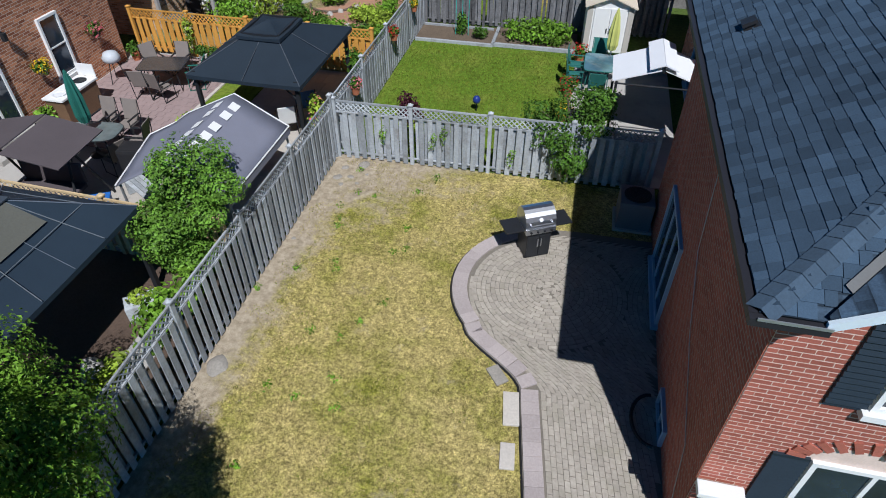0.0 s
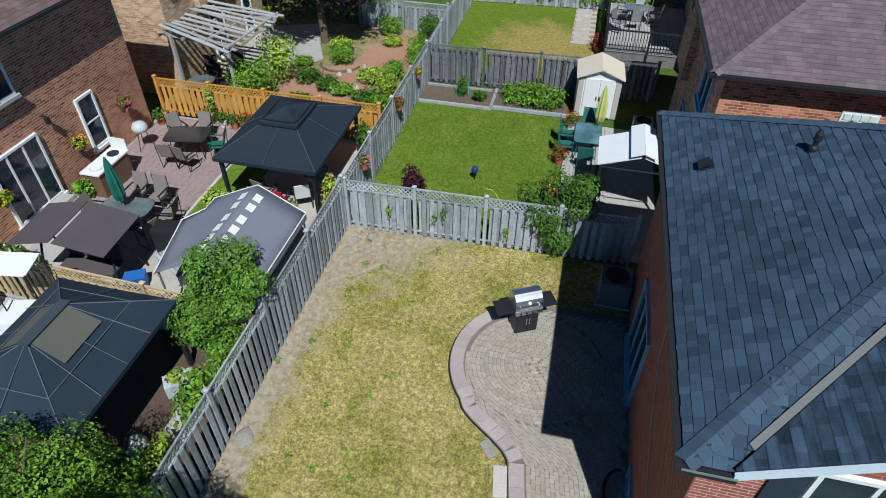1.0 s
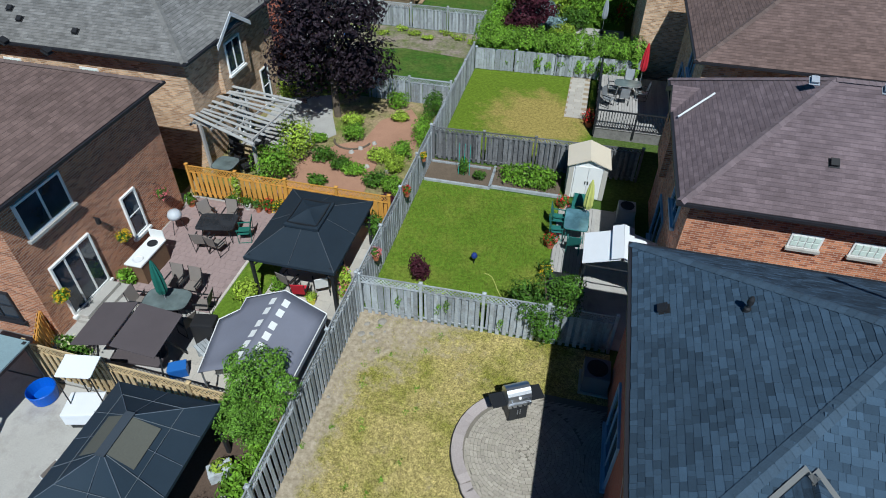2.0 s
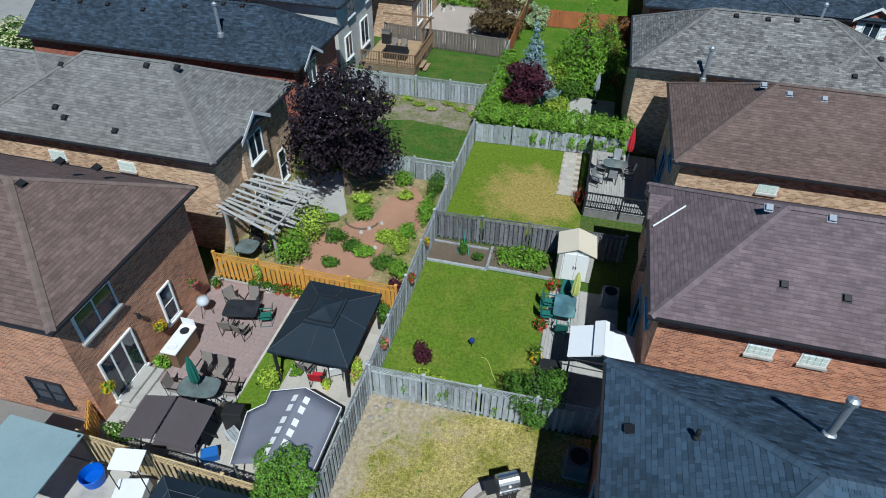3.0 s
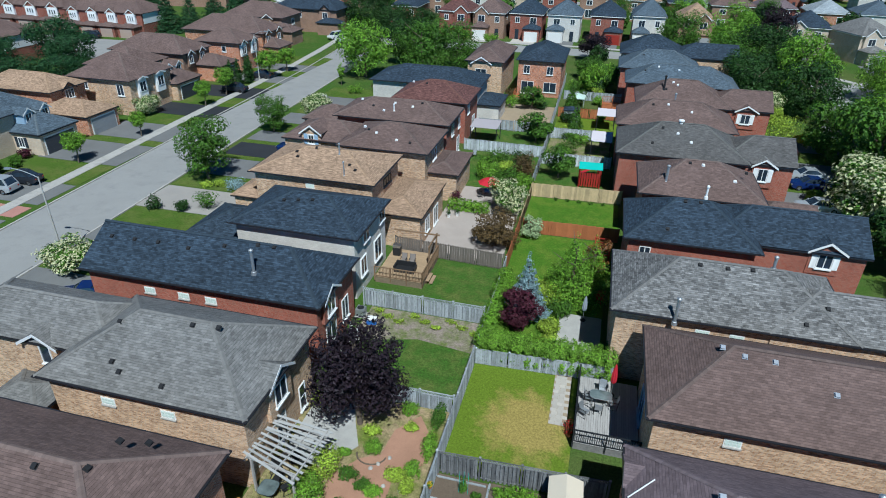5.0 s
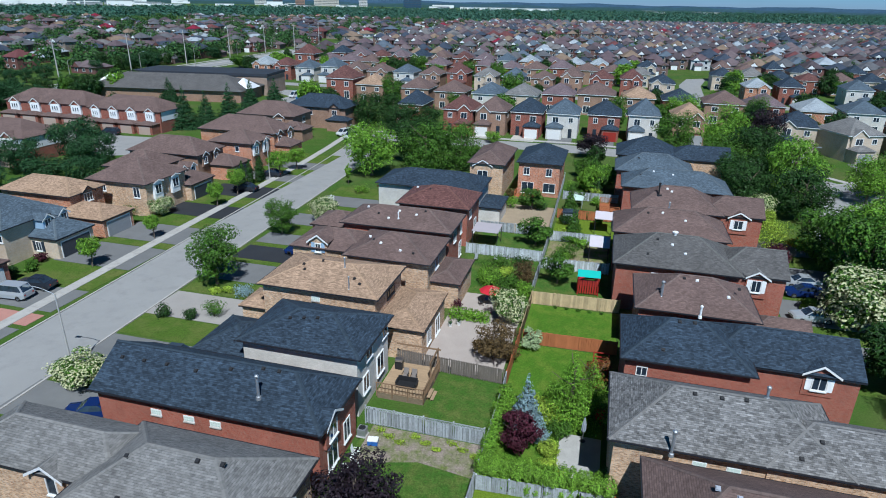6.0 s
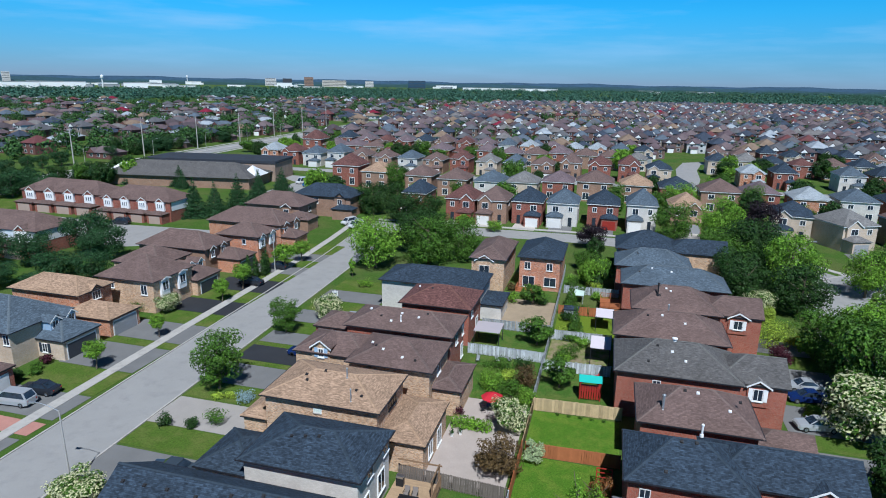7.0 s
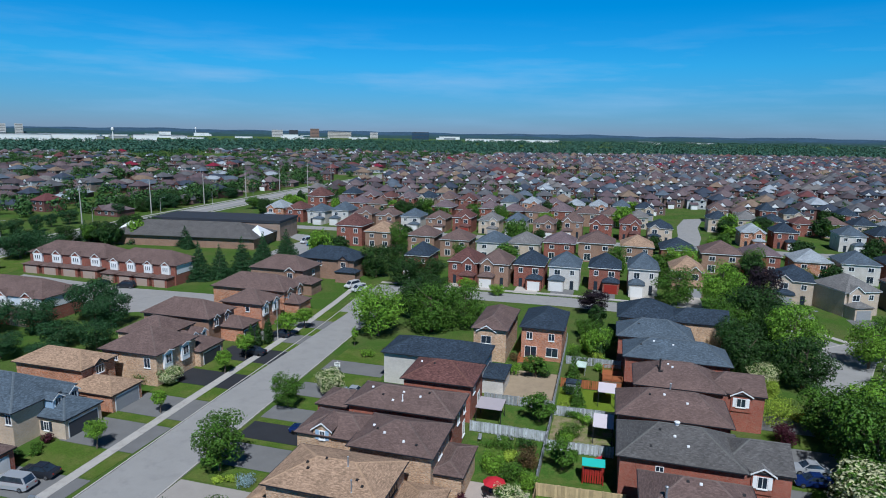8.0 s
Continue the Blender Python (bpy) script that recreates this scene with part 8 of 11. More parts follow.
for i, (x, y, w, d, h) in enumerate(((-3.3, 80.7, 3.0, 2.4, 2.6), (-4.0, 78.6, 2.2, 1.8, 1.8), (-3.4, 87.0, 3.4, 1.2, 1.2), (-4.8, 95.0, 2.2, 1.8, 1.8), (-2.5, 99.6, 3.0, 1.6, 1.5), (-0.2, 88.6, 2.2, 1.2, 1.0), (-12.1, 74.8, 4.6, 2.2, 2.0), (-8.8, 75.6, 3.0, 2.2, 2.2), (-8.7, 88.8, 2.2, 2.0, 2.6), (-14.6, 100.6, 3.0, 2.2, 2.4), (-12.6, 104.2, 2.6, 2.4, 2.6), (-9.6, 101.4, 2.8, 1.6, 1.4), (-4.7, 111.4, 2.0, 2.0, 3.0), (-0.6, 106.8, 2.0, 1.6, 1.6))):
    shrub(x, y, w, d, h, (LEAF_MID, LEAF_FRESH, LEAF_MID, LEAF_DARK)[i % 4], "bushy green garden shrub", 400 + i, 900, 0.15)

# ---- gardens on the west side ----
ground_patch("garden_ground", rect(-16.0, -6.42, 18.45, 29.0), lawn_mat("rough_garden", (0.13, 0.17, 0.03), (0.34, 0.25, 0.15), 0.52, 0.5), "rough planted garden ground with soil", 0.36, "ground")
ground_patch("gravel_court", [(-15.4, 27.6), (-15.4, 22.8), (-12.6, 22.8), (-11.3, 24.8), (-12.2, 26.6), (-13.0, 28.6)], GRAVEL, "pale grey gravel court behind a tan house", 0.385, "paving")
ground_patch("mulch_bed", [(-12.2, 18.6), (-12.0, 22.4), (-10.9, 23.9), (-9.8, 24.6), (-9.6, 26.6), (-8.4, 28.2), (-7.3, 26.6), (-7.2, 24.4), (-8.6, 23.6), (-8.4, 20.6), (-9.4, 18.6)], RED_SOIL, "red-brown mulch garden bed between shrubs", 0.395, "garden bed")
tree("copper_beech", -11.9, 26.6, 7.6, 2.75, LEAF_PURPLE, "tall dark purple copper beech tree", 101, 0.14, 14000, 0.15, 30, z=0.38, flat=0.5)
shrub(-10.3, 24.6, 1.15, 1.1, 0.95, LEAF_FRESH, "clipped round bright green shrub in mulch", 102, 1500, 0.07, None, 0.38)
ring = thing("garden_edging", -10.3, 24.4, 0.39, 0, "curved dark timber edging round a clipped shrub", "edging")
bm = bmesh.new()
for i in range(9):
    a0, a1 = 3.3 + 0.32 * i, 3.3 + 0.32 * (i + 1)
    rod(bm, (0.9 * math.cos(a0), 0.8 * math.sin(a0), 0.04), (0.9 * math.cos(a1), 0.8 * math.sin(a1), 0.04), 0.05, sides=6)
part("timber", bm, BARK, ring)
for i, (x, y, w, d, h, mt) in enumerate(((-11.0, 22.5, 1.2, 0.9, 0.7, LEAF_MID), (-10.0, 22.0, 1.0, 0.8, 0.7, LEAF_MID), (-8.5, 23.1, 1.5, 1.1, 0.7, LEAF_LIME), (-7.6, 23.7, 1.0, 1.2, 0.9, LEAF_FRESH), (-7.1, 25.5, 0.9, 2.2, 1.1, LEAF_FRESH), (-7.1, 27.8, 0.9, 1.8, 1.3, LEAF_MID), (-9.3, 21.8, 1.2, 0.9, 0.6, LEAF_FRESH), (-8.0, 21.2, 1.3, 1.0, 0.7, LEAF_MID), (-12.5, 20.4, 1.9, 2.4, 1.9, LEAF_FRESH), (-12.3, 22.3, 1.9, 2.2, 2.2, LEAF_LIME), (-14.9, 27.4, 1.2, 1.4, 1.5, LEAF_LIME), (-7.0, 19.6, 0.7, 1.0, 0.7, LEAF_WINE), (-10.8, 26.0, 1.2, 0.8, 0.5, LEAF_LIME), (-9.2, 28.2, 1.4, 0.9, 0.9, LEAF_FRESH), (-11.9, 24.0, 0.9, 0.6, 0.4, LEAF_FRESH), (-9.0, 19.5, 1.4, 0.8, 0.3, LEAF_LIME), (-7.6, 22.4, 1.0, 1.1, 0.8, LEAF_LIME), (-7.2, 20.8, 0.9, 1.2, 0.9, LEAF_FRESH), (-8.6, 26.9, 1.0, 0.8, 0.6, LEAF_LIME), (-10.6, 20.6, 0.9, 0.7, 0.5, LEAF_MID))):
    shrub(x, y, w, d, h, mt, "green garden shrub in a planted bed", 110 + i, int(500 + 500 * w * d * 0.5), 0.09, None, 0.38, group="garden shrubs")
for i, (x, y) in enumerate(((-9.7, 23.8), (-8.9, 22.4), (-10.0, 23.4), (-9.2, 24.4), (-7.9, 22.3))):
    boulder(x, y, 0.14, 0.14, "small pale garden stone in mulch", 40 + i, CONCRETE, 0.39)
pe = thing("pergola", -14.0, 21.6, 0.38, -8, "weathered grey timber pergola with sagging slats", "pergola")
for x in (-1.3, 1.3):
    for y in (-1.5, 1.4):
        part("post", boxes((x - 0.06, x + 0.06, y - 0.06, y + 0.06, 0, 2.45)), DECK_GREY, pe)
for y in (-1.5, 1.4):
    part("beam", boxes((-1.6, 1.6, y - 0.03, y + 0.03, 2.40, 2.55)), DECK_GREY, pe)
rg = random.Random(5)
PALE_SLAT = surface("bleached_slat", (0.38, 0.375, 0.365), 0.85, 0.15, 2, 20, 0.3, 0.006, pieces=0.1)
for i in range(11):
    bm = bmesh.new()
    y = -1.75 + 0.34 * i
    box(bm, -1.75, 1.75, -0.07, 0.07, 0, 0.03, pose(rg.uniform(-0.1, 0.1), y, 2.60 + rg.uniform(-0.04, 0.04), rg.uniform(-12, 12), rg.uniform(2, 6), -10 + 1.6 * i + rg.uniform(-4, 4)))
    part("slat", bm, PALE_SLAT, pe)
for i in range(4):
    bm = bmesh.new()
    x = -1.5 + i
    box(bm, -0.03, 0.03, -1.85, 1.85, 0, 0.08, pose(x, 0, 2.50, 0, 0, rg.uniform(-3, 3)))
    part("crosspiece", bm, DECK_GREY, pe)
t = patio_table(-14.6, 20.1, 0, 1.05, 1.05, GLASS_TABLE, DARK_METAL, "round glass garden table on the patio")
t.location.z = 0.39
for x, y, a in ((-14.6, 21.0, 0), (-13.9, 20.6, -40), (-15.0, 21.6, 20), (-14.2, 22.4, 10)):
    patio_chair(x, y, a, RESIN_BLACK, RESIN_BLACK, "black garden chair under a grey pergola").location.z = 0.39
ground_patch("lawn", rect(-16.2, -6.42, 29.2, 39.3), LAWN_DEEP, "green garden lawn behind a red brick house", 0.20, "lawn")
ground_patch("garden_ground", [(-15.8, 39.2), (-6.6, 39.2), (-6.6, 35.4), (-11.0, 36.0), (-13.0, 35.4), (-15.8, 34.6)], lawn_mat("weedy_soil", (0.12, 0.155, 0.035), (0.275, 0.225, 0.190), 0.55, 0.9), "bare soil bed with weeds along a fence", 0.215, "ground")
for i in range(9):
    shrub(-15.0 + i * 1.0, 38.6 - 0.5 * (i % 3), 1.0, 0.6, 0.35, LEAF_LIME, "low weeds growing in bare soil", 130 + i, 160, 0.1, None, 0.2, "weed_clump", "weeds", group="weed clumps")
ac = air_conditioner(-16.2, 37.8, "white air conditioning unit on a house wall", 0.7)
ac.location.z = 0.22
bn = thing("plastic_tote", -15.0, 37.0, 0.22, 10, "white and blue plastic storage tote on bare ground", "tote")
part("tub", bevelled(boxes((-0.4, 0.4, -0.28, 0.28, 0, 0.4)), 0.03), surface("tote_blue", (0.03, 0.12, 0.4), 0.5), bn)
part("lid", bevelled(boxes((-0.42, 0.42, -0.3, 0.3, 0.405, 0.5)), 0.03), WHITE, bn)
for x, y, a in ((-15.6, 33.0, 30), (-15.3, 34.2, 60), (-15.7, 35.3, 100)):
    patio_chair(x, y, a, WHITE, WHITE, "white garden chair by a red brick house").location.z = 0.22
RAIL_BROWN = surface("brown_rail_wood", (0.23, 0.145, 0.085), 0.8, 0.2, 1.5, 20, 0.3, 0.006, pieces=0.15)
deck(-17.0, -12.7, 43.1, 48.3, 0.62, DECK_WOOD, "low brown timber deck with wooden railings", "SE", RAIL_BROWN)
steps = thing("deck_steps", -12.35, 44.6, 0, 0, "two brown timber steps beside a deck", "steps")
for k in range(2):
    part("tread", boxes((-0.3 + 0.3 * k, 0.0 + 0.3 * k, -0.7, 0.7, 0.36 - 0.2 * k, 0.40 - 0.2 * k)), DECK_WOOD, steps)
    part("riser", boxes((-0.28 + 0.3 * k, -0.25 + 0.3 * k, -0.68, 0.68, -0.05, 0.355 - 0.2 * k)), RAIL_BROWN, steps)
lo = thing("outdoor_sofa", -14.7, 44.6, 0.63, 0, "dark wicker outdoor sofa on a timber deck", "sofa")
part("base", bevelled(boxes((-0.9, 0.9, -0.4, 0.4, 0, 0.35)), 0.03), RESIN_BLACK, lo)
part("backrest", bevelled(boxes((-0.9, 0.9, 0.3, 0.42, 0.35, 0.8)), 0.03), RESIN_BLACK, lo)
for s in (-1, 1):
    part("armrest", bevelled(boxes((s * 0.9 - 0.08, s * 0.9 + 0.08, -0.4, 0.4, 0.36, 0.6)), 0.03), RESIN_BLACK, lo)
for x, a in ((-15.2, 0), (-14.4, 5)):
    patio_chair(x, 45.7, a, DARK_METAL, SLING, "taupe sling chair on a timber deck").location.z = 0.63
bq = thing("covered_barbecue", -16.3, 47.2, 0.63, 0, "barbecue on a timber deck by the house", "barbecue")
part("cabinet", bevelled(boxes((-0.35, 0.35, -0.25, 0.25, 0, 0.8)), 0.03), DARK_METAL, bq)
part("lid", bevelled(boxes((-0.35, 0.35, -0.25, 0.25, 0.805, 1.1)), 0.08), STEEL, bq)
pf = thing("deck_pergola", -12.85, 47.0, 0.62, 0, "open timber pergola frame on a deck corner", "pergola")
for y in (-1.2, 1.2):
    part("post", boxes((-0.07, 0.07, y - 0.07, y + 0.07, 0, 2.0)), RAIL_BROWN, pf)
part("beam", boxes((-0.06, 0.06, -1.4, 1.4, 2.0, 2.16)), RAIL_BROWN, pf)
pf2 = part("rafter", boxes((-4.0, 0.3, 1.14, 1.22, 2.0, 2.14)), RAIL_BROWN, pf)
ground_patch("lawn", rect(-12.4, -6.42, 39.6, 48.2), LAWN_DEEP, "lush green garden lawn beside a deck", 0.03, "lawn")
ac = air_conditioner(-16.3, 40.4, "pale air conditioning unit beside a deck", 0.7)
ground_patch("patio", rect(-14.9, -7.0, 49.1, 66.2), surface("stone_patio", (0.42, 0.36, 0.32), 0.92, 0.14, 0.6, 20, 0.3, pieces=0.05), "pale brown-grey paved patio behind a tan house", 0.05, "paving")
tree("russet_cherry", -8.1, 52.6, 3.4, 2.3, LEAF_RUSSET, "broad russet-brown ornamental cherry tree", 141, 0.06, 4200, 0.17, 14)
tree("white_dogwood", -8.2, 60.3, 3.9, 2.0, LEAF_MID, "flowering shrub tree covered in white blossom", 142, 0.08, 2600, 0.18, 12, bloom=BLOSSOM)
hedge(-14.6, -10.2, 58.9, 60.4, 1.2, LEAF_FRESH, "low bushy green hedge across a patio", 2200, 0.15, 8)
shrub(-14.3, 61.6, 1.2, 1.1, 1.5, LEAF_WINE, "small dark red shrub on a patio", 143, 420, 0.13)
open_umbrella(-10.9, 64.0, 2.3, 1.35, CANVAS_RED, "open red garden umbrella over a table")
t = patio_table(-10.9, 64.0, 0, 1.2, 1.2, GLASS_TABLE, DARK_METAL, "round patio table under a red umbrella")
for x, y, a in ((-11.8, 63.4, 120), (-10.1, 63.4, -120), (-10.9, 65.0, 0)):
    patio_chair(x, y, a, RESIN_BLACK, RESIN_BLACK, "dark garden chair at a table").location.z = 0.06
for x, y in ((-14.0, 57.4), (-13.2, 58.0)):
    flower_pot(x, y, 0.22, 0.4, WHITE, LEAF_DARK, None, "white plant pot on a patio", 0.05)
ground_patch("lawn", rect(-16.6, -6.6, 66.4, 78.3), LAWN_DEEP, "garden lawn behind brown-roofed houses", 0.035, "lawn")
for i, (x, y, w, h, mt) in enumerate(((-12.3, 69.2, 3.4, 2.6, LEAF_FRESH), (-9.6, 67.8, 3.0, 2.4, LEAF_MID), (-8.0, 71.2, 2.8, 3.0, LEAF_RUSSET), (-7.2, 66.2, 2.4, 2.2, LEAF_FRESH), (-10.6, 72.4, 2.0, 1.4, LEAF_LIME))):
    shrub(x, y, w, w, h, mt, "dense leafy garden shrub by a lawn", 150 + i, 1400, 0.17)
tree("maple", -8.2, 84.3, 4.6, 2.1, LEAF_MID, "rounded green garden tree", 81)
ground_patch("lawn", rect(-16.6, -6.6, 78.9, 88.4), LAWN_DEEP, "garden lawn with a tree", 0.035, "lawn")
for i, (x, y) in enumerate(((-15.2, 76.0), (-12.6, 76.6), (-11.0, 77.2))):
    patio_chair(x, y, 40 * i, DARK_METAL, GALV, "garden chair on a lawn").location.z = 0.04
tree("maple", -11.0, 101.0, 4.0, 1.9, LEAF_MID, "rounded green garden tree", 81, turn=50)
ground_patch("garden_ground", rect(-16.6, -7.0, 88.8, 103.0), SOIL, "sandy bare garden ground behind houses", 0.035, "ground")
ground_patch("lawn", rect(-15.0, -7.2, 103.4, 109.0), LAWN_DEEP, "garden lawn in front of a brick house", 0.035, "lawn")
deck(-14.8, -10.4, 106.4, 108.9, 0.35, FENCE_RUST, "low red-brown timber deck behind a brick house", "W")
shrub(-15.6, 107.4, 2.2, 2.2, 1.6, LEAF_RUSSET, "reddish garden shrub by a brick house", 160, 500, 0.18)

# ---- street side: drives, lawns, cars, lamps and trees ----
def drive(x0, x1, y0, y1, material, label):
    return ground_patch("driveway", rect(x0, x1, y0, y1), material, label, 0.05, "driveway")


for i, (y0, y1, mt) in enumerate(((11.0, 16.5, DRIVE), (21.5, 26.5, DRIVE), (32.0, 37.0, DRIVE), (40.5, 45.8, DRIVE), (50.6, 56.4, surface("drive_concrete", (0.33, 0.305, 0.28), 0.9, 0.12, 0.6, 30)), (60.8, 66.2, DRIVE), (67.6, 72.2, DRIVE_DARK), (73.6, 77.6, DRIVE), (82.0, 87.0, DRIVE), (92.5, 97.6, DRIVE))):
    drive(-47.2, -36.0, y0, y1, mt, "asphalt driveway in front of a house")
for i in range(10):
    ground_patch("lawn", rect(-47.0, -35.4, (16.9, 26.9, 37.3, 46.2, 56.7, 66.4, 72.4, 77.8, 87.3, 97.9)[i], (21.2, 31.6, 40.2, 50.4, 60.5, 67.4, 73.3, 81.7, 92.2, 104.0)[i]), LAWN_FRONT, "green front lawn beside a driveway", 0.04, "lawn")
for i, (y0, y1, mt) in enumerate(((40.0, 43.6, DRIVE), (44.4, 46.8, surface("red_pavers", (0.42, 0.21, 0.17), 0.9, 0.15, 0.8, 25)), (47.6, 53.0, DRIVE), (59.6, 66.8, DRIVE), (69.0, 75.6, DRIVE), (80.6, 86.4, DRIVE_DARK), (92.0, 98.5, DRIVE_DARK), (103.2, 108.0, DRIVE), (113.0, 118.0, DRIVE))):
    drive(-68.8, -57.0, y0, y1, mt, "asphalt driveway on the far side of the street")
for y0, y1 in ((53.4, 59.3), (67.1, 68.8), (75.9, 80.3), (86.7, 91.7), (98.8, 103.0), (108.3, 112.7), (118.3, 126)):
    ground_patch("lawn", rect(-68.8, -57.0, y0, y1), LAWN_FRONT, "green front lawn on the far side of the street", 0.045, "lawn")


def g_at(cab, i, s):
    """A corner of a car's cabin."""
    return Vector((cab[i][0], s * cab[i][2], cab[i][1]))


def car(x, y, turn, paint, label, length=4.6, h=1.45, van=False):
    """A parked car: body by cross-sections, glass, wheels, lamps."""
    c = thing("car", x, y, 0.05, turn, label, "car", "parked cars")
    L = length / 2
    w = 0.88
    if van:
        rows = [(-L, 0.55, 0.80, 0.72), (-L + 0.15, 0.35, 0.98, 0.84), (-L + 1.0, 0.28, 1.08, w), (-L + 1.2, 0.28, 1.10, w), (L - 0.4, 0.28, 1.12, w), (L, 0.4, 1.05, 0.80)]
        cab = [(-L + 0.75, 1.05, 0.78), (-L + 1.65, h + 0.28, 0.66), (L - 0.5, h + 0.28, 0.66), (L - 0.08, 1.05, 0.78)]
    else:
        rows = [(-L, 0.45, 0.72, 0.70), (-L + 0.2, 0.3, 0.86, 0.84), (-L + 1.2, 0.26, 0.95, w), (L - 1.1, 0.26, 0.98, w), (L - 0.15, 0.3, 0.95, 0.84), (L, 0.45, 0.85, 0.70)]
        cab = [(-L + 1.15, 0.92, 0.78), (-L + 2.0, h, 0.60), (L - 1.45, h, 0.60), (L - 0.65, 0.94, 0.76)]
    bm = bmesh.new()
    rings = []
    for px_, z0, z1, hw in rows:
        rings.append([bm.verts.new((px_, sy, sz)) for sy, sz in ((-hw, z0), (hw, z0), (hw, (z0 + z1) / 2 + 0.05), (hw * 0.93, z1 - 0.03), (hw * 0.6, z1), (-hw * 0.6, z1), (-hw * 0.93, z1 - 0.03), (-hw, (z0 + z1) / 2 + 0.05))])
    for a, b in zip(rings, rings[1:]):
        for i in range(8):
            j = (i + 1) % 8
            bm.faces.new((a[i], b[i], b[j], a[j]))
    bm.faces.new(rings[0])
    bm.faces.new(rings[-1][::-1])
    bmesh.ops.recalc_face_normals(bm, faces=bm.faces)
    body = part("body", bm, paint, c, smooth=False)
    bm = bmesh.new()
    g = [[bm.verts.new((px_, s * hw, z)) for s in (-1, 1)] for px_, z, hw in cab]
    for a, b in zip(g, g[1:]):
        bm.faces.new((a[0], a[1], b[1], b[0]))
    bm.faces.new([r[0] for r in g])
    bm.faces.new([r[1] for r in g][::-1])
    bm.faces.new((g[0][0], g[3][0], g[3][1], g[0][1]))
    bmesh.ops.recalc_face_normals(bm, faces=bm.faces)
    part("cabin", bm, paint, c)
    glass = [("windscreen", (g_at(cab, 0, -1), g_at(cab, 0, 1), g_at(cab, 1, 1), g_at(cab, 1, -1))), ("rear_window", (g_at(cab, 3, 1), g_at(cab, 3, -1), g_at(cab, 2, -1), g_at(cab, 2, 1)))]
    for s in (-1, 1):
        q = [g_at(cab, i, s) for i in range(4)]
        glass.append(("side_window", q if s < 0 else q[::-1]))
    mid = Vector((0, 0, 0.9))
    for name, q in glass:
        o = sum(q, Vector()) / 4
        n = (q[1] - q[0]).cross(q[2] - q[0]).normalized()
        n = n if n.dot(o - mid) > 0 else -n
        bm = bmesh.new()
        front = [bm.verts.new(o + (p - o) * 0.86 + n * 0.012) for p in q]
        rear = [bm.verts.new(o + (p - o) * 0.88 - n * 0.004) for p in q]
        bm.faces.new(front)
        for i in range(4):
            bm.faces.new((front[i], rear[i], rear[(i + 1) % 4], front[(i + 1) % 4]))
        bmesh.ops.recalc_face_normals(bm, faces=bm.faces)
        part(name, bm, GLASS, c)
    a, b = cab[1], cab[2]
    part("roof", bevelled(boxes((a[0] - 0.05, b[0] + 0.05, -a[2] - 0.02, a[2] + 0.02, a[1] - 0.03, a[1] + 0.035)), 0.02), paint, c)
    for wx in (-L + 0.85, L - 0.85):
        for s in (-1, 1):
            bm = bmesh.new()
            lathe(bm, 0, 0, [(0.18, -0.10), (0.31, -0.10), (0.33, -0.05), (0.33, 0.05), (0.31, 0.10), (0.18, 0.10)], 16)
            bm.transform(pose(wx, s * (w - 0.08), 0.32, 90))
            wheel = part("wheel", bm, RESIN_BLACK, c)
            bm = bmesh.new()
            lathe(bm, 0, 0, [(0.19, -0.105), (0.17, -0.11), (0.05, -0.09), (0.02, 0.105), (0.19, 0.105)], 12)
            bm.transform(pose(wx, s * (w - 0.08), 0.32, 90))
            part("rim", bm, GALV, wheel)
    for s in (-1, 1):
        part("headlight", boxes((-L - 0.012, -L + 0.1, s * 0.55 - 0.14, s * 0.55 + 0.14, 0.58, 0.70)), TRIM, c)
        part("tail_light", boxes((L - 0.1, L + 0.012, s * 0.58 - 0.1, s * 0.58 + 0.1, 0.68, 0.84)), RED_PAINT, c)
        part("mirror", bevelled(boxes((cab[0][0] + 0.35, cab[0][0] + 0.5, s * 0.98 - 0.09, s * 0.98 + 0.07, 0.96, 1.08)), 0.02), paint, c)
    return c


def paint(name, c):
    return surface(name, c, 0.22, 0.03, 2, 40, 0.02, metal=0.25, spec=0.6)


SILVER, CHARCOAL, NAVY, PEARL = paint("silver_paint", (0.42, 0.44, 0.46)), paint("charcoal_paint", (0.03, 0.035, 0.045)), paint("navy_paint", (0.012, 0.03, 0.13)), paint("white_car_paint", (0.75, 0.76, 0.77))
car(-64.2, 49.3, 5, SILVER, "silver minivan parked on a driveway", 4.9, 1.5, True)
car(-63.6, 52.2, 6, CHARCOAL, "dark grey sedan parked on a driveway", 4.7)
car(-38.0, 43.3, 5, paint("steel_blue_paint", (0.06, 0.08, 0.10)), "blue-grey sedan parked beside a house", 4.7)
car(-38.6, 33.9, 20, NAVY, "navy car parked beside a brick house", 4.5)
car(-38.6, 71.0, 0, NAVY, "navy car on a dark driveway", 4.5)
car(-37.6, 84.5, 0, SILVER, "silver car on a driveway", 4.5)
car(-65.6, 147.6, 70, PEARL, "white minivan parked by the street", 4.9, 1.5, True)
car(-62.4, 144.6, 70, PEARL, "white sports utility car by the street", 4.7, 1.5, True)
car(-63.0, 106.0, 0, CHARCOAL, "dark car in a driveway", 4.5)
car(-62.2, 95.6, 0, CHARCOAL, "dark car in a driveway", 4.5)
car(25.4, 77.4, 8, NAVY, "navy car parked beside a brick house", 4.6)
car(25.8, 80.5, 8, SILVER, "silver car parked beside a brick house", 4.6)
car(24.6, 70.6, 10, SILVER, "silver car parked in the shade", 4.6)


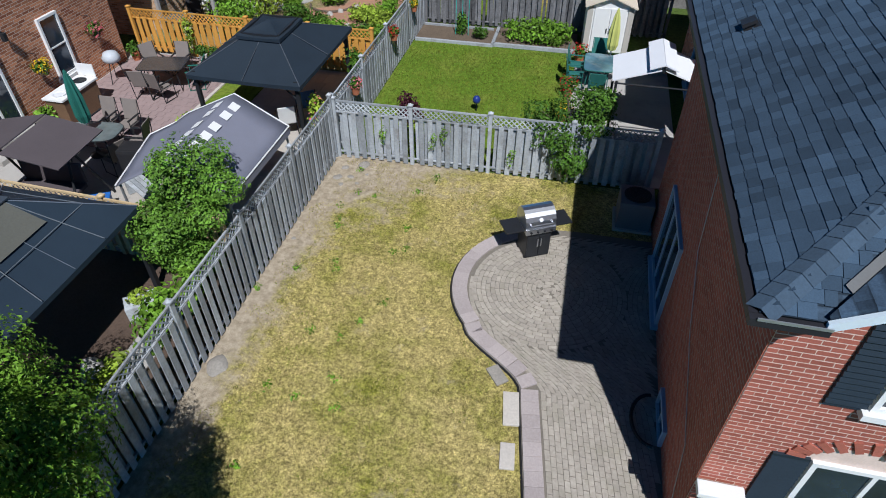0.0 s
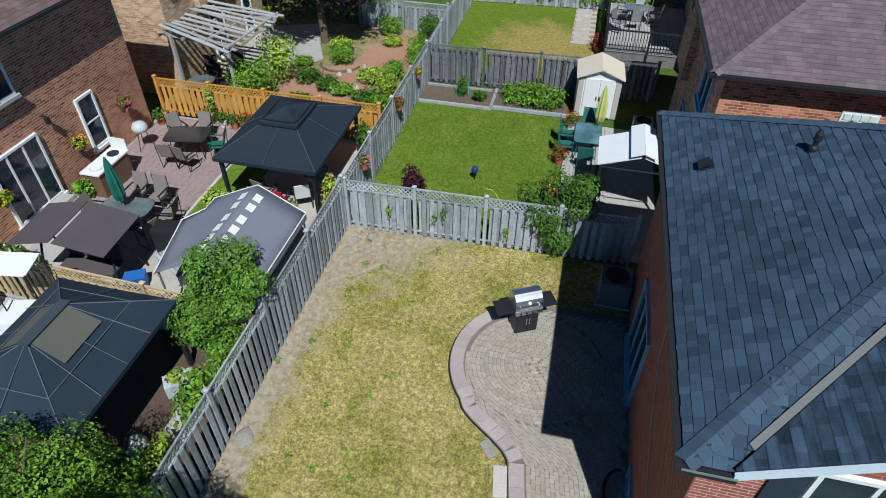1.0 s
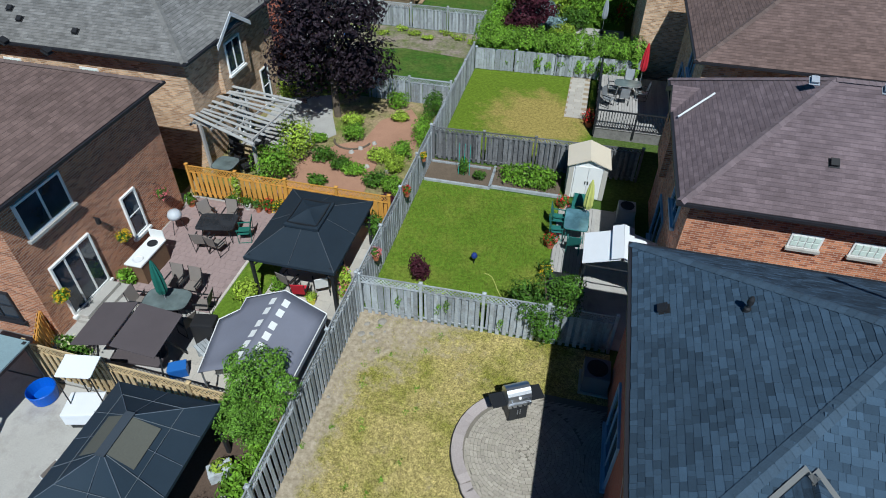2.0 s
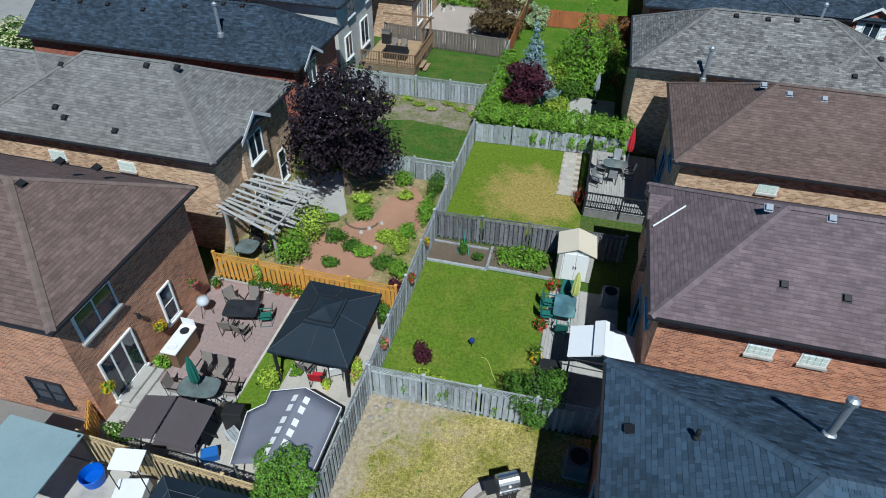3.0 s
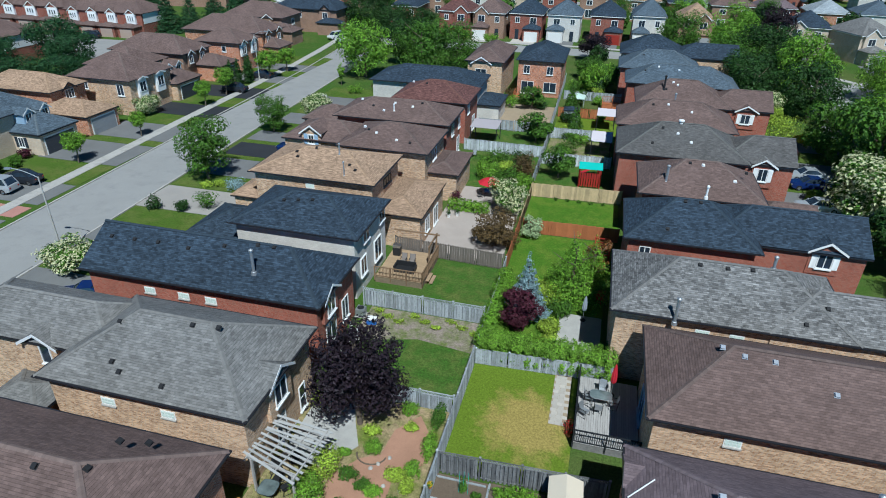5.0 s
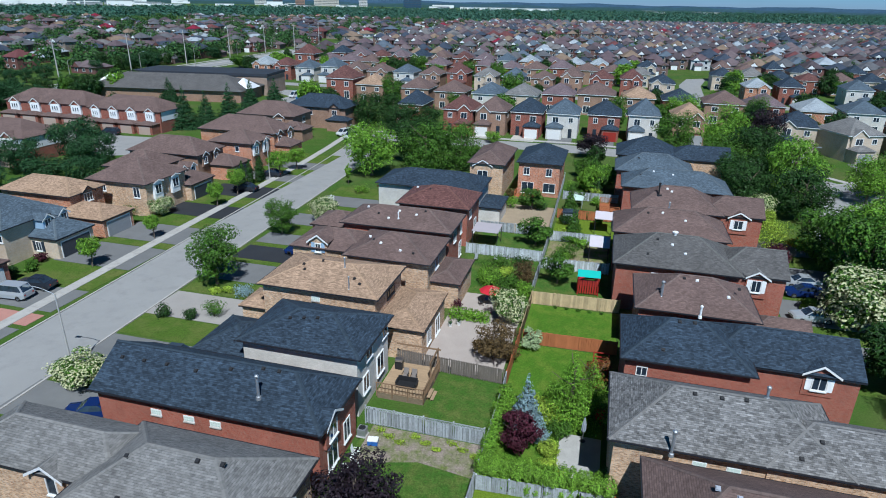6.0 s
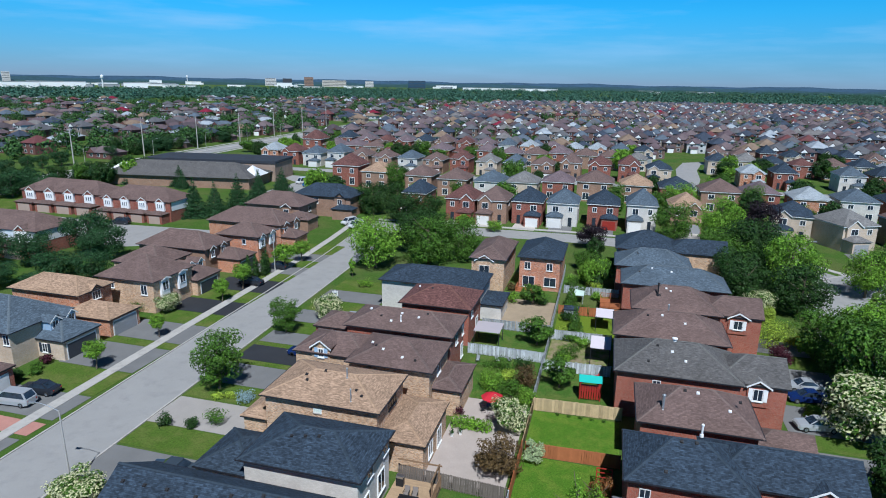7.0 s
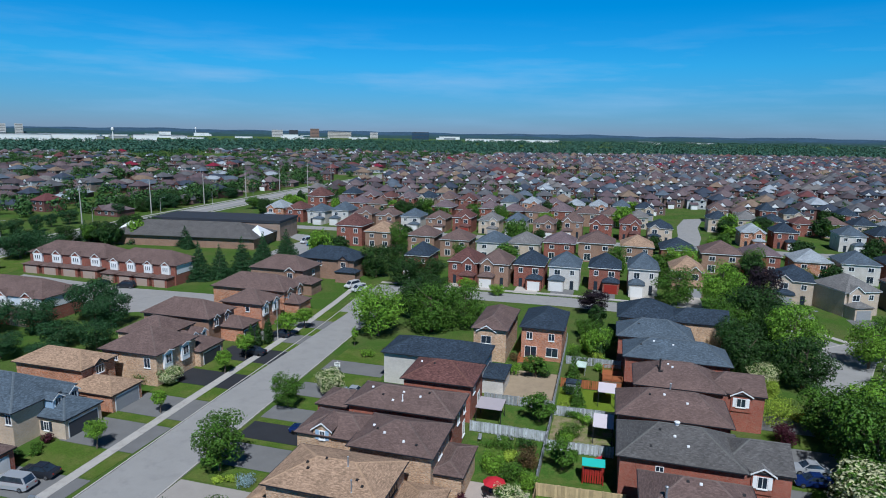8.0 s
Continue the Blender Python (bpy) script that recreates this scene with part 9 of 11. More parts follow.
def street_lamp(x, y, turn, label, h=8.6):
    s = thing("street_lamp", x, y, 0, turn, label, "street lamp", "street lamps")
    bm = bmesh.new()
    lathe(bm, 0, 0, [(0.16, 0), (0.13, 0.4), (0.10, 0.5), (0.06, h - 0.8), (0.05, h - 0.4)], 10)
    part("pole", bm, CONCRETE, s)
    bm = bmesh.new()
    pts = [Vector((-2.2 * (i / 8) ** 1.1, 0, h - 0.5 + 0.75 * math.sin(i / 8 * 1.45))) for i in range(9)]
    for a, b in zip(pts, pts[1:]):
        rod(bm, a, b, 0.035, sides=6)
    part("arm", bm, GALV, s)
    e = pts[-1]
    part("lamp_head", bevelled(boxes((e.x - 0.55, e.x + 0.05, -0.13, 0.13, e.z - 0.10, e.z + 0.06)), 0.04), GALV, s)
    return s


street_lamp(-45.2, 38.6, 10, "tall grey street lamp with a curved arm")
street_lamp(-62.6, 104.6, 180, "tall grey street lamp with a curved arm")
street_lamp(-48.4, 118.0, 0, "tall grey street lamp with a curved arm")
street_lamp(36.0, 128.0, 180, "tall grey street lamp with a curved arm")

TR = "street tree"
tree("linden", -44.0, 59.4, 7.6, 2.8, LEAF_MID, "broad green tree on a front lawn", 171, 0.14, 7000, 0.20, 24, flat=0.9)
tree("linden", -45.0, 77.4, 5.6, 2.1, LEAF_MID, "rounded green tree beside the street", 171, turn=80)
tree("flowering_tree", -41.0, 83.4, 4.6, 2.3, LEAF_MID, "leafy tree with white blossom by the street", 172, 0.12, 3600, 0.19, 14, bloom=BLOSSOM)
tree("sapling", -46.5, 105.6, 4.2, 0.7, LEAF_FRESH, "slender young green street tree", 173, 0.2, 700, 0.2, 8)
for x, y, h, r in ((-62.2, 59.2, 4.4, 1.5), (-61.6, 70.2, 4.0, 1.1), (-61.8, 86.0, 4.6, 1.4), (-62.4, 93.0, 5.2, 1.7), (-61.2, 106.0, 5.8, 2.2), (-60.6, 112.0, 5.0, 1.8), (-50.4, 122.0, 5.0, 1.8)):
    tree("young_maple", x, y, h, r, LEAF_FRESH, "young green street tree on a lawn strip", 174, 0.3, 3200, 0.15, 12, turn=x * 40)
tree("flowering_tree", -43.0, 37.2, 3.2, 2.3, LEAF_MID, "spreading shrub tree with cream blossom", 172, turn=30)
tree("flowering_tree", -67.4, 79.4, 3.0, 1.9, LEAF_MID, "rounded shrub with cream blossom by a drive", 172, turn=130)
for x, y, w, h, mt in ((-44.6, 50.3, 1.7, 1.8, LEAF_DARK), (-41.6, 50.8, 1.5, 1.4, LEAF_DARK), (-39.4, 52.0, 2.2, 2.2, LEAF_MID), (-42.8, 57.2, 1.3, 0.8, LEAF_LIME), (-41.4, 57.8, 1.4, 0.8, LEAF_LIME), (-39.2, 57.6, 2.4, 1.3, LEAF_SPRUCE), (-69.8, 54.4, 1.4, 1.2, LEAF_DARK), (-69.2, 56.8, 1.3, 1.1, LEAF_MID), (-68.2, 55.6, 1.4, 1.2, LEAF_MID), (-69.6, 58.6, 1.5, 1.2, LEAF_WINE), (-72.0, 77.6, 3.4, 2.0, LEAF_MID), (-68.8, 81.2, 2.4, 2.2, LEAF_MID), (-42.0, 101.0, 3.0, 1.8, LEAF_FRESH), (-38.5, 103.0, 2.4, 1.8, LEAF_WINE)):
    shrub(x, y, w, w, h, mt, "rounded clipped shrub on a front lawn", int(abs(x * y)) % 97, 600, 0.15, group="front garden shrubs")
for x, y in ((-63.8, 99.6), (-63.0, 101.2), (-63.4, 102.8), (-64.6, 98.4)):
    tree("column_cedar", x, y, 5.2, 0.8, LEAF_DARK, "tall narrow dark cedar", 175, 0.02, 1200, 0.2, 9, shape="column")
sg = thing("real_estate_sign", -44.2, 93.0, 0, 20, "white sign board on a post with unreadable bars", "sign")
part("post", boxes((-0.05, 0.05, -0.05, 0.05, 0, 1.8)), WHITE, sg)
bd = part("board", boxes((-0.5, 0.5, -0.09, -0.05, 0.7, 1.6)), WHITE, sg)
for zz, w in ((1.4, 0.38), (1.15, 0.3), (0.9, 0.34)):
    part("text_bar", boxes((-w, w, -0.098, -0.092, zz - 0.05, zz + 0.05)), DARK_METAL, bd)

# trees along the east side street
for kind, x, y, h, r, mt, seed in (("big_maple", 30.6, 91.4, 6.8, 4.0, LEAF_MID, 181), ("big_maple", 32.0, 84.6, 8.6, 4.2, LEAF_MID, 181), ("big_maple", 36.6, 92.0, 9.6, 4.4, LEAF_FRESH, 183), ("big_maple", 31.8, 78.4, 9.6, 4.4, LEAF_MID, 181), ("big_maple", 43.6, 92.0, 8.0, 3.2, LEAF_FRESH, 183), ("big_maple", 44.4, 104.0, 7.6, 2.8, LEAF_MID, 181), ("big_maple", 48.5, 112.0, 8.0, 3.0, LEAF_MID, 181), ("big_maple", 28.0, 58.0, 6.5, 3.0, LEAF_DARK, 182), ("flowering_tree", 29.2, 69.6, 7.0, 4.3, LEAF_MID, 172), ("flowering_tree", 25.6, 107.0, 4.6, 2.4, LEAF_MID, 172)):
    kk = kind + mt.name if kind == "big_maple" else kind
    tree(kk, x, y, h, r, mt, "large leafy green tree beside the side street", seed, 0.08, 7500, 0.27, 26, turn=seed * 7 + x * 13, flat=0.9)
for x, y, h, r, mt in ((24.4, 93.4, 5.0, 3.3, LEAF_LIME), (20.6, 94.2, 4.8, 2.0, LEAF_DARK), (26.2, 104.0, 3.0, 1.6, LEAF_LIME), (29.0, 96.0, 1.0, 1.7, leaf("gold_shrub", (0.42, 0.36, 0.03), 0.3)), (24.6, 87.6, 3.0, 1.5, LEAF_WINE), (28.0, 52.0, 5.0, 2.4, LEAF_DARK), (29.5, 57.5, 4.0, 2.2, LEAF_MID), (25.0, 73.6, 1.3, 0.9, LEAF_FRESH)):
    shrub(x, y, r * 2, r * 2, h, mt, "large garden shrub beside a brick house", int(x * y) % 89, 2600, 0.16, group="east front shrubs")
for y0, y1 in ((56, 61), (66, 69), (76, 80), (87, 91), (97, 101)):
    ground_patch("lawn", rect(22.0, 33.0, y0, y1), LAWN_FRONT, "green front lawn beside a driveway", 0.04, "lawn")
for y0, y1 in ((61.3, 65.6), (69.3, 75.6), (80.4, 86.6), (91.4, 96.6)):
    drive(21.5, 33.2, y0, y1, DRIVE, "asphalt driveway on the east side")

# small south gable on the tan brick house
gable_front(G6, "S", -31.5, 62.2, 6.15, 2.3, 0.1, 0.72, BRICK_TAN, SHINGLE_UMBER, WHITE, 3.6, 3.2)
window(G6, "S", -31.5, 62.08, 4.75, 0.8, 1.15, WHITE, 2, True, BLUE_TRIM, split=False)
# ---- houses across the streets ----
GARAGE_WHITE = surface("garage_white", (0.70, 0.69, 0.66), 0.5, 0.06, 2, 30, 0.05)
GARAGE_GREY = surface("garage_grey", (0.30, 0.31, 0.32), 0.5, 0.08, 2, 30, 0.05)
GARAGE_RED = surface("garage_red", (0.28, 0.03, 0.02), 0.5, 0.08, 2, 30, 0.05)
GARAGE_DARK = surface("garage_dark", (0.05, 0.055, 0.065), 0.5, 0.1, 2, 30, 0.05)


def front_house(kind, x, y, turn, w, d, wall, roof, garage, label, wing=1, bay=1, scale=(1, 1, 1), group="", ze=5.6, door=None, gable=False, rear=False):
    """A detached house whose front faces its own -y: main block, garage wing, gabled bay and windows. Houses of a kind share their meshes."""
    if kind in TREES:
        ob = copy_thing(TREES[kind], pose(x, y, 0, 0, 0, turn) @ Matrix.Diagonal((*scale, 1)))
        return tagged(ob, label, "house", group)
    ho = thing("house", 0, 0, 0, 0, label, "house", group)
    bm = bmesh.new()
    box(bm, -w / 2, w / 2, 0, d, -0.3, ze, uv=True)
    part("wall", bm, wall, ho)
    bm, cap = bmesh.new(), bmesh.new()
    r = (-w / 2 - 0.4, w / 2 + 0.4, -0.4, d + 0.4, ze)
    a, b = hip_roof(bm, *r, 0.6, "S" if gable else "")
    part("roof", bm, roof, ho)
    part("fascia", boxes((r[0] + 0.02, r[1] - 0.02, r[2] + 0.02, r[3] - 0.02, ze - 0.22, ze - 0.1)), WHITE, ho)
    PLACE[ho] = Matrix()
    if not rear:
        gx = wing * w * 0.22
        gw = w * 0.5
        bm = bmesh.new()
        box(bm, gx - gw / 2, gx + gw / 2, -3.2, 0.1, -0.3, 2.7, uv=True)
        part("garage_wall", bm, wall, ho)
        bm = bmesh.new()
        q = (gx - gw / 2 - 0.3, gx + gw / 2 + 0.3, -3.5, 0.6, 2.75)
        hip_roof(bm, *q, 0.5, "N")
        part("garage_roof", bm, roof, ho)
        bm = boxes((gx - gw / 2 + 0.4, gx + gw / 2 - 0.4, -3.26, -3.2, 0.05, 2.15))
        for i in range(3):
            box(bm, gx - gw / 2 + 0.42, gx + gw / 2 - 0.42, -3.275, -3.262, 0.12 + 0.52 * i, 0.56 + 0.52 * i)
        part("garage_door", bm, garage, ho)
        if bay:
            gable_front(ho, "S", gx, 0, ze - 0.1, w * 0.42, 0.5, 0.75, wall, roof, WHITE, 2.7, 3.0)
            window(ho, "S", gx, -0.5, 3.5, w * 0.22, 1.5, WHITE, 2, False, split=False)
        else:
            window(ho, "S", gx, 0, 3.4, 1.8, 1.4, WHITE, 2, False, split=False)
        window(ho, "S", -wing * w * 0.27, 0, 3.5, 1.3, 1.3, WHITE, 2, False, split=False)
        part("front_door", boxes((-wing * w * 0.27 - 0.5, -wing * w * 0.27 + 0.5, -0.08, -0.003, 0.05, 2.15)), door or SLATE_PAINT, ho)
    if rear:
        for wx in (-w * 0.26, w * 0.24):
            window(ho, "N", wx, d, 3.5, 1.4, 1.3, WHITE, 2, False, split=False)
            window(ho, "N", wx, d, 0.5, 1.7, 2.0, WHITE, 2, False, split=False)
    window(ho, "W" if wing > 0 else "E", d * 0.4, (-w / 2 if wing > 0 else w / 2), 3.7, 0.9, 1.0, WHITE, 1, False)
    ho.matrix_basis = pose(x, y, 0, 0, 0, turn) @ Matrix.Diagonal((*scale, 1))
    TREES[kind] = ho
    return ho


KINDS = (
    ("umber", SHINGLE_UMBER, BRICK_MOCHA, GARAGE_WHITE, "brown brick house with an umber shingle roof"),
    ("charcoal", SHINGLE_BLACK, BRICK_DEEP, GARAGE_WHITE, "deep red brick house with a charcoal shingle roof"),
    ("rust", SHINGLE_RUST, BRICK_DEEP, GARAGE_RED, "red brick house with a red-brown shingle roof"),
    ("grey", SHINGLE_GREY, BRICK_BUFF, GARAGE_GREY, "buff brick house with a grey shingle roof"),
    ("slate", SHINGLE_SLATE, BRICK_PALE, GARAGE_WHITE, "pale brick house with a slate-blue roof"),
    ("brown", SHINGLE_BROWN, BRICK_DEEP, GARAGE_WHITE, "red brick house with a brown shingle roof"),
    ("tan", SHINGLE_TAN, BRICK_MOCHA, GARAGE_GREY, "tan brick house with a tan shingle roof"),
    ("black_red", SHINGLE_BLACK, BRICK_DEEP, GARAGE_RED, "red brick house with a charcoal roof and red garage"),
    ("pale", SHINGLE_PALE, BRICK_BROWN, GARAGE_WHITE, "brown brick house with a pale grey roof"),
    ("blue", SHINGLE_BLACK, BRICK_BUFF, GARAGE_GREY, "buff brick house with a blue-black shingle roof"),
)


def put_house(i, x, y, turn, group, scale=(1, 1, 1), flip=1):
    name, roof, wall, garage, label = KINDS[i % len(KINDS)]
    return front_house(name + str(flip) + ("rear" if turn == 180 else ""), x, y, turn, 8.6, 10.5, wall, roof, garage, label, flip, i % 3 != 1, scale, group, rear=turn == 180)


# west side of the near street, fronts to the east
WEST = "houses across the street"


def garage_front(house, at, y0, y1, material, h=2.15):
    """A panelled garage door in an east wall."""
    bm = boxes((at, at + 0.05, y0, y1, 0.05, h))
    for i in range(4):
        box(bm, at + 0.05, at + 0.065, y0 + 0.05, y1 - 0.05, 0.1 + 0.51 * i, 0.54 + 0.51 * i)
    part("garage_door", bm, material, house, local=False)
    part("door_surround", boxes((at - 0.02, at + 0.03, y0 - 0.15, y0 - 0.004, 0, h + 0.15), (at - 0.02, at + 0.03, y1 + 0.004, y1 + 0.15, 0, h + 0.15), (at - 0.02, at + 0.03, y0 - 0.15, y1 + 0.15, h + 0.004, h + 0.2)), WHITE, house, local=False)


W1 = row_house("pale brick house with a slate-blue roof and dormers", -86.0, -71.8, 55.8, 66.0, 5.0, 0.6, BRICK_BUFF, SHINGLE_SLATE, GUTTER, WEST, ((-74.5, -67.6, 59.6, 66.2, 2.9, 0.6, ""),))
garage_front(W1, -67.88, 60.5, 65.2, GARAGE_DARK)
for u in (61.6, 64.2):
    gable_front(W1, "E", u, -70.6, 5.0, 1.5, 0.0, 0.8, BLUE_TRIM, SHINGLE_SLATE, WHITE, 3.0, 2.6)
    window(W1, "E", u, -70.58, 3.75, 1.0, 1.15, WHITE, 2, True)
window(W1, "S", -72.8, 56.22, 3.2, 1.0, 1.4, WHITE, 2, True)
window(W1, "S", -71.0, 59.9, 0.9, 0.9, 1.3, WHITE, 2, True, SLATE_PAINT)
W0 = row_house("red brick house with white upper bays", -86.0, -71.0, 42.5, 52.5, 5.2, 0.55, BRICK_RED, SHINGLE_UMBER, GUTTER, WEST, ((-74.0, -67.2, 46.0, 52.6, 3.0, 0.5, ""),))
garage_front(W0, -67.48, 47.0, 51.5, GARAGE_WHITE)
W2 = row_house("brown brick house with a tan shingle roof", -88.0, -74.6, 69.4, 76.6, 5.2, 0.5, BRICK_BROWN, SHINGLE_TAN, GUTTER, WEST, ((-77.0, -67.8, 67.8, 74.2, 2.8, 0.45, ""),))
garage_front(W2, -68.08, 68.8, 73.2, GARAGE_GREY)
gable_front(W2, "E", 73.0, -75.0, 5.1, 2.4, 0.2, 0.7, BRICK_BROWN, SHINGLE_TAN, GUTTER, 3.0, 3.0)
window(W2, "E", 73.0, -74.8, 3.6, 1.6, 1.3, WHITE, 3, True)
W3 = row_house("tan brick house with umber roof and white bay windows", -79.6, -68.2, 77.6, 88.0, 5.4, 0.55, BRICK_TAN, SHINGLE_UMBER, GUTTER, WEST, ((-76.0, -67.2, 87.0, 94.0, 2.9, 0.55, ""), (-84.0, -74.0, 86.0, 95.0, 5.2, 0.5, "")))
for u in (80.4, 84.6):
    gable_front(W3, "E", u, -68.62, 5.3, 1.9, 0.4, 0.3, WHITE, SHINGLE_UMBER, WHITE, 2.4, 2.0)
    window(W3, "E", u, -68.22, 3.3, 1.4, 1.5, TRIM, 2, False)
window(W3, "S", -70.4, 78.02, 3.0, 1.2, 1.7, WHITE, 2, True)
window(W3, "S", -76.6, 78.02, 3.6, 1.0, 1.2, WHITE, 2, True)
garage_front(W3, -67.48, 88.2, 92.8, GARAGE_DARK)
for u in (89.2, 91.8):
    gable_front(W3, "E", u, -70.0, 5.0, 1.5, 0.0, 0.8, WHITE, SHINGLE_UMBER, WHITE, 3.0, 2.6)
    window(W3, "E", u, -69.98, 3.7, 1.0, 1.15, WHITE, 2, True)
W9 = row_house("mocha brick house with an umber shingle roof", -88.0, -72.4, 96.6, 105.6, 5.4, 0.55, BRICK_MOCHA, SHINGLE_UMBER, GUTTER, WEST)
for u in (99.0, 102.4):
    gable_front(W9, "E", u, -72.82, 5.2, 1.7, 0.3, 0.75, BRICK_MOCHA, SHINGLE_UMBER, WHITE, 3.0, 2.6)
    window(W9, "E", u, -72.5, 3.5, 1.1, 1.3, WHITE, 2, True)
W4 = row_house("orange brick house with an umber shingle roof", -78.0, -68.0, 107.8, 116.0, 5.6, 0.50, BRICK_ORANGE, SHINGLE_UMBER, GUTTER, WEST, ((-75.2, -67.6, 100.4, 106.6, 2.9, 0.5, ""),))
garage_front(W4, -67.88, 101.2, 105.6, GARAGE_DARK)
for u in (109.6, 113.4):
    gable_front(W4, "E", u, -68.42, 5.4, 2.0, 0.3, 0.7, WHITE, SHINGLE_UMBER, WHITE, 3.0, 2.6)
    window(W4, "E", u, -68.1, 3.4, 1.3, 1.4, TRIM, 2, True)
window(W4, "S", -71.6, 108.22, 3.8, 0.9, 1.1, WHITE, 1, True)
window(W4, "S", -76.4, 108.22, 3.8, 0.8, 1.0, WHITE, 1, True)
W5 = row_house("brown brick house with an umber shingle roof", -88.0, -69.0, 118.6, 128.4, 5.6, 0.55, BRICK_BROWN, SHINGLE_UMBER, GUTTER, WEST, ((-72.0, -65.6, 119.0, 125.0, 3.0, 0.5, ""),))
for u in (121.0, 125.5):
    gable_front(W5, "E", u, -69.42, 5.4, 2.2, 0.3, 0.7, BRICK_BROWN, SHINGLE_UMBER, WHITE, 3.0, 2.6)
    window(W5, "E", u, -69.1, 3.5, 1.4, 1.3, WHITE, 2, True)
W10 = row_house("mocha brick house with a grey-brown shingle roof", -91.0, -75.0, 138.6, 149.0, 5.6, 0.55, BRICK_MOCHA, SHINGLE_UMBER, GUTTER, WEST, ((-79.0, -71.4, 136.0, 142.0, 3.0, 0.5, ""),))
gable_front(W10, "S", -79.0, 139.02, 5.4, 2.6, 0.3, 0.7, BRICK_MOCHA, SHINGLE_UMBER, WHITE, 3.0, 2.8)
window(W10, "S", -79.0, 138.7, 3.4, 1.4, 1.4, WHITE, 2, True)
window(W10, "E", 144.6, -75.42, 3.4, 1.3, 1.4, WHITE, 2, True)
W6 = row_house("brick house with a charcoal hip roof on the corner", -86.0, -67.8, 154.0, 164.5, 5.7, 0.55, BRICK_MOCHA, SHINGLE_BLACK, GUTTER, WEST, ((-72.6, -66.2, 151.0, 155.0, 3.0, 0.5, ""),))
gable_front(W6, "S", -71.2, 154.42, 5.6, 3.2, 0.3, 0.8, BRICK_MOCHA, SHINGLE_BLACK, GUTTER, 3.0, 3.2)
for x in (-78.5, -71.2):
    window(W6, "S", x, 154.42 if x < -75 else 154.1, 3.6, 1.4, 1.5, WHITE, 2, True)
# fronts that face the camera over the cross street
M_ROW = ((1, -53.4, 165.5), (2, -38.9, 161.5), (0, -30.2, 162.0), (1, -20.9, 163.5), (4, -11.6, 164.5), (7, -1.1, 166.5), (4, 8.7, 165.0), (6, 20.0, 170.0))
for i, (k, x, y) in enumerate(M_ROW):
    put_house(k, x, y, 0, "houses on the cross street", (0.93 if i else 0.8, 1.0, 1.12), 1 if i % 2 else -1)
    drive(x - 3.0, x + 3.0, 156.4, y - 0.3, (DRIVE, PAVING, PAVING, PAVING, DRIVE)[i % 5], "driveway in front of a house")
for k, x, y, turn in ((9, 44.6, 168.5, -10), (3, 57.5, 161.5, 24), (0, 71.5, 164.0, 12)):
    put_house(k, x, y, turn, "houses on the cross street", (1.05, 1.0, 1.08), -1)
    drive(x - 4.0, x + 2.0, y - 14.0, y - 4.2, DRIVE, "driveway in front of a house")
B_ROW = ((2, -91.6, 214.0), (6, -80.0, 213.0), (0, -63.2, 210.0), (0, -50.2, 206.5), (4, -37.6, 206.0), (3, -27.4, 208.0), (5, -16.4, 213.0), (0, -4.6, 214.0), (6, 8.2, 215.0), (1, 20.4, 214.0), (0, 32.4, 208.5), (5, 44.6, 213.0), (8, 56.6, 207.0), (4, 69.0, 208.0), (1, 81.5, 210.0), (5, 93.0, 212.0))
for i, (k, x, y) in enumerate(B_ROW):
    put_house(k, x, y, 180, "second row of houses", (1.14, 1.0, 1.08 if i else 1.35), 1 if i % 2 else -1)
rg = random.Random(11)


def on_big_road(x, y):
    return abs(x - (-203 - 0.02 * (y - 230))) < 15


ROAD2 = [(-150, 236), (-40, 240), (120, 246), (260, 262)]
setting("road", strip(ROAD2, 8.4, -0.2, 0.014), ASPHALT, "worn asphalt street between rows of houses", "road")
BIG = [(-194, 120), (-197, 185), (-202, 230), (-205, 300), (-208, 400), (-213, 700)]
setting("road", strip(BIG, 15.0, -0.2, 0.013), ASPHALT, "wide pale asphalt main road", "road")
setting("central_reserve", strip([(-203.4, 236), (-205.6, 300), (-208.4, 400)], 1.6, -0.1, 0.12), CONCRETE, "pale concrete strip along the main road", "kerb")
for d in (10.0, -10.0):
    setting("pavement", strip(offset_line(BIG, d), 1.6, -0.2, 0.10), CONCRETE, "pale pavement beside the main road", "pavement")
setting("road", strip([(-200, 226), (-150, 219), (-118, 215), (-106, 206), (-100, 194), (-98, 180)], 9.0, -0.2, 0.018), ASPHALT, "asphalt side road to the main road", "road")
setting("road", strip([(27, 244), (31, 270), (33, 300), (38, 326), (52, 335)], 9.0, -0.2, 0.018), ASPHALT, "short asphalt close between houses", "road")
for row, (y, turn) in enumerate(((251, 0), (296, 180), (318, 0))):
    x = -150 + row * 4
    while x < 150 + row * 20:
        if not (20 < x < 44) and rg.random() > 0.05:
            put_house(rg.choice((0, 0, 5, 5, 2, 3, 1, 5, 8, 2, 0, 9, 4)), x, y + 4 * math.sin(x * 0.02) + rg.uniform(-1, 1), turn, "rows of distant houses", (1.0, 1.0, rg.uniform(0.95, 1.1)), rg.choice((1, -1)))
        x += 11.2

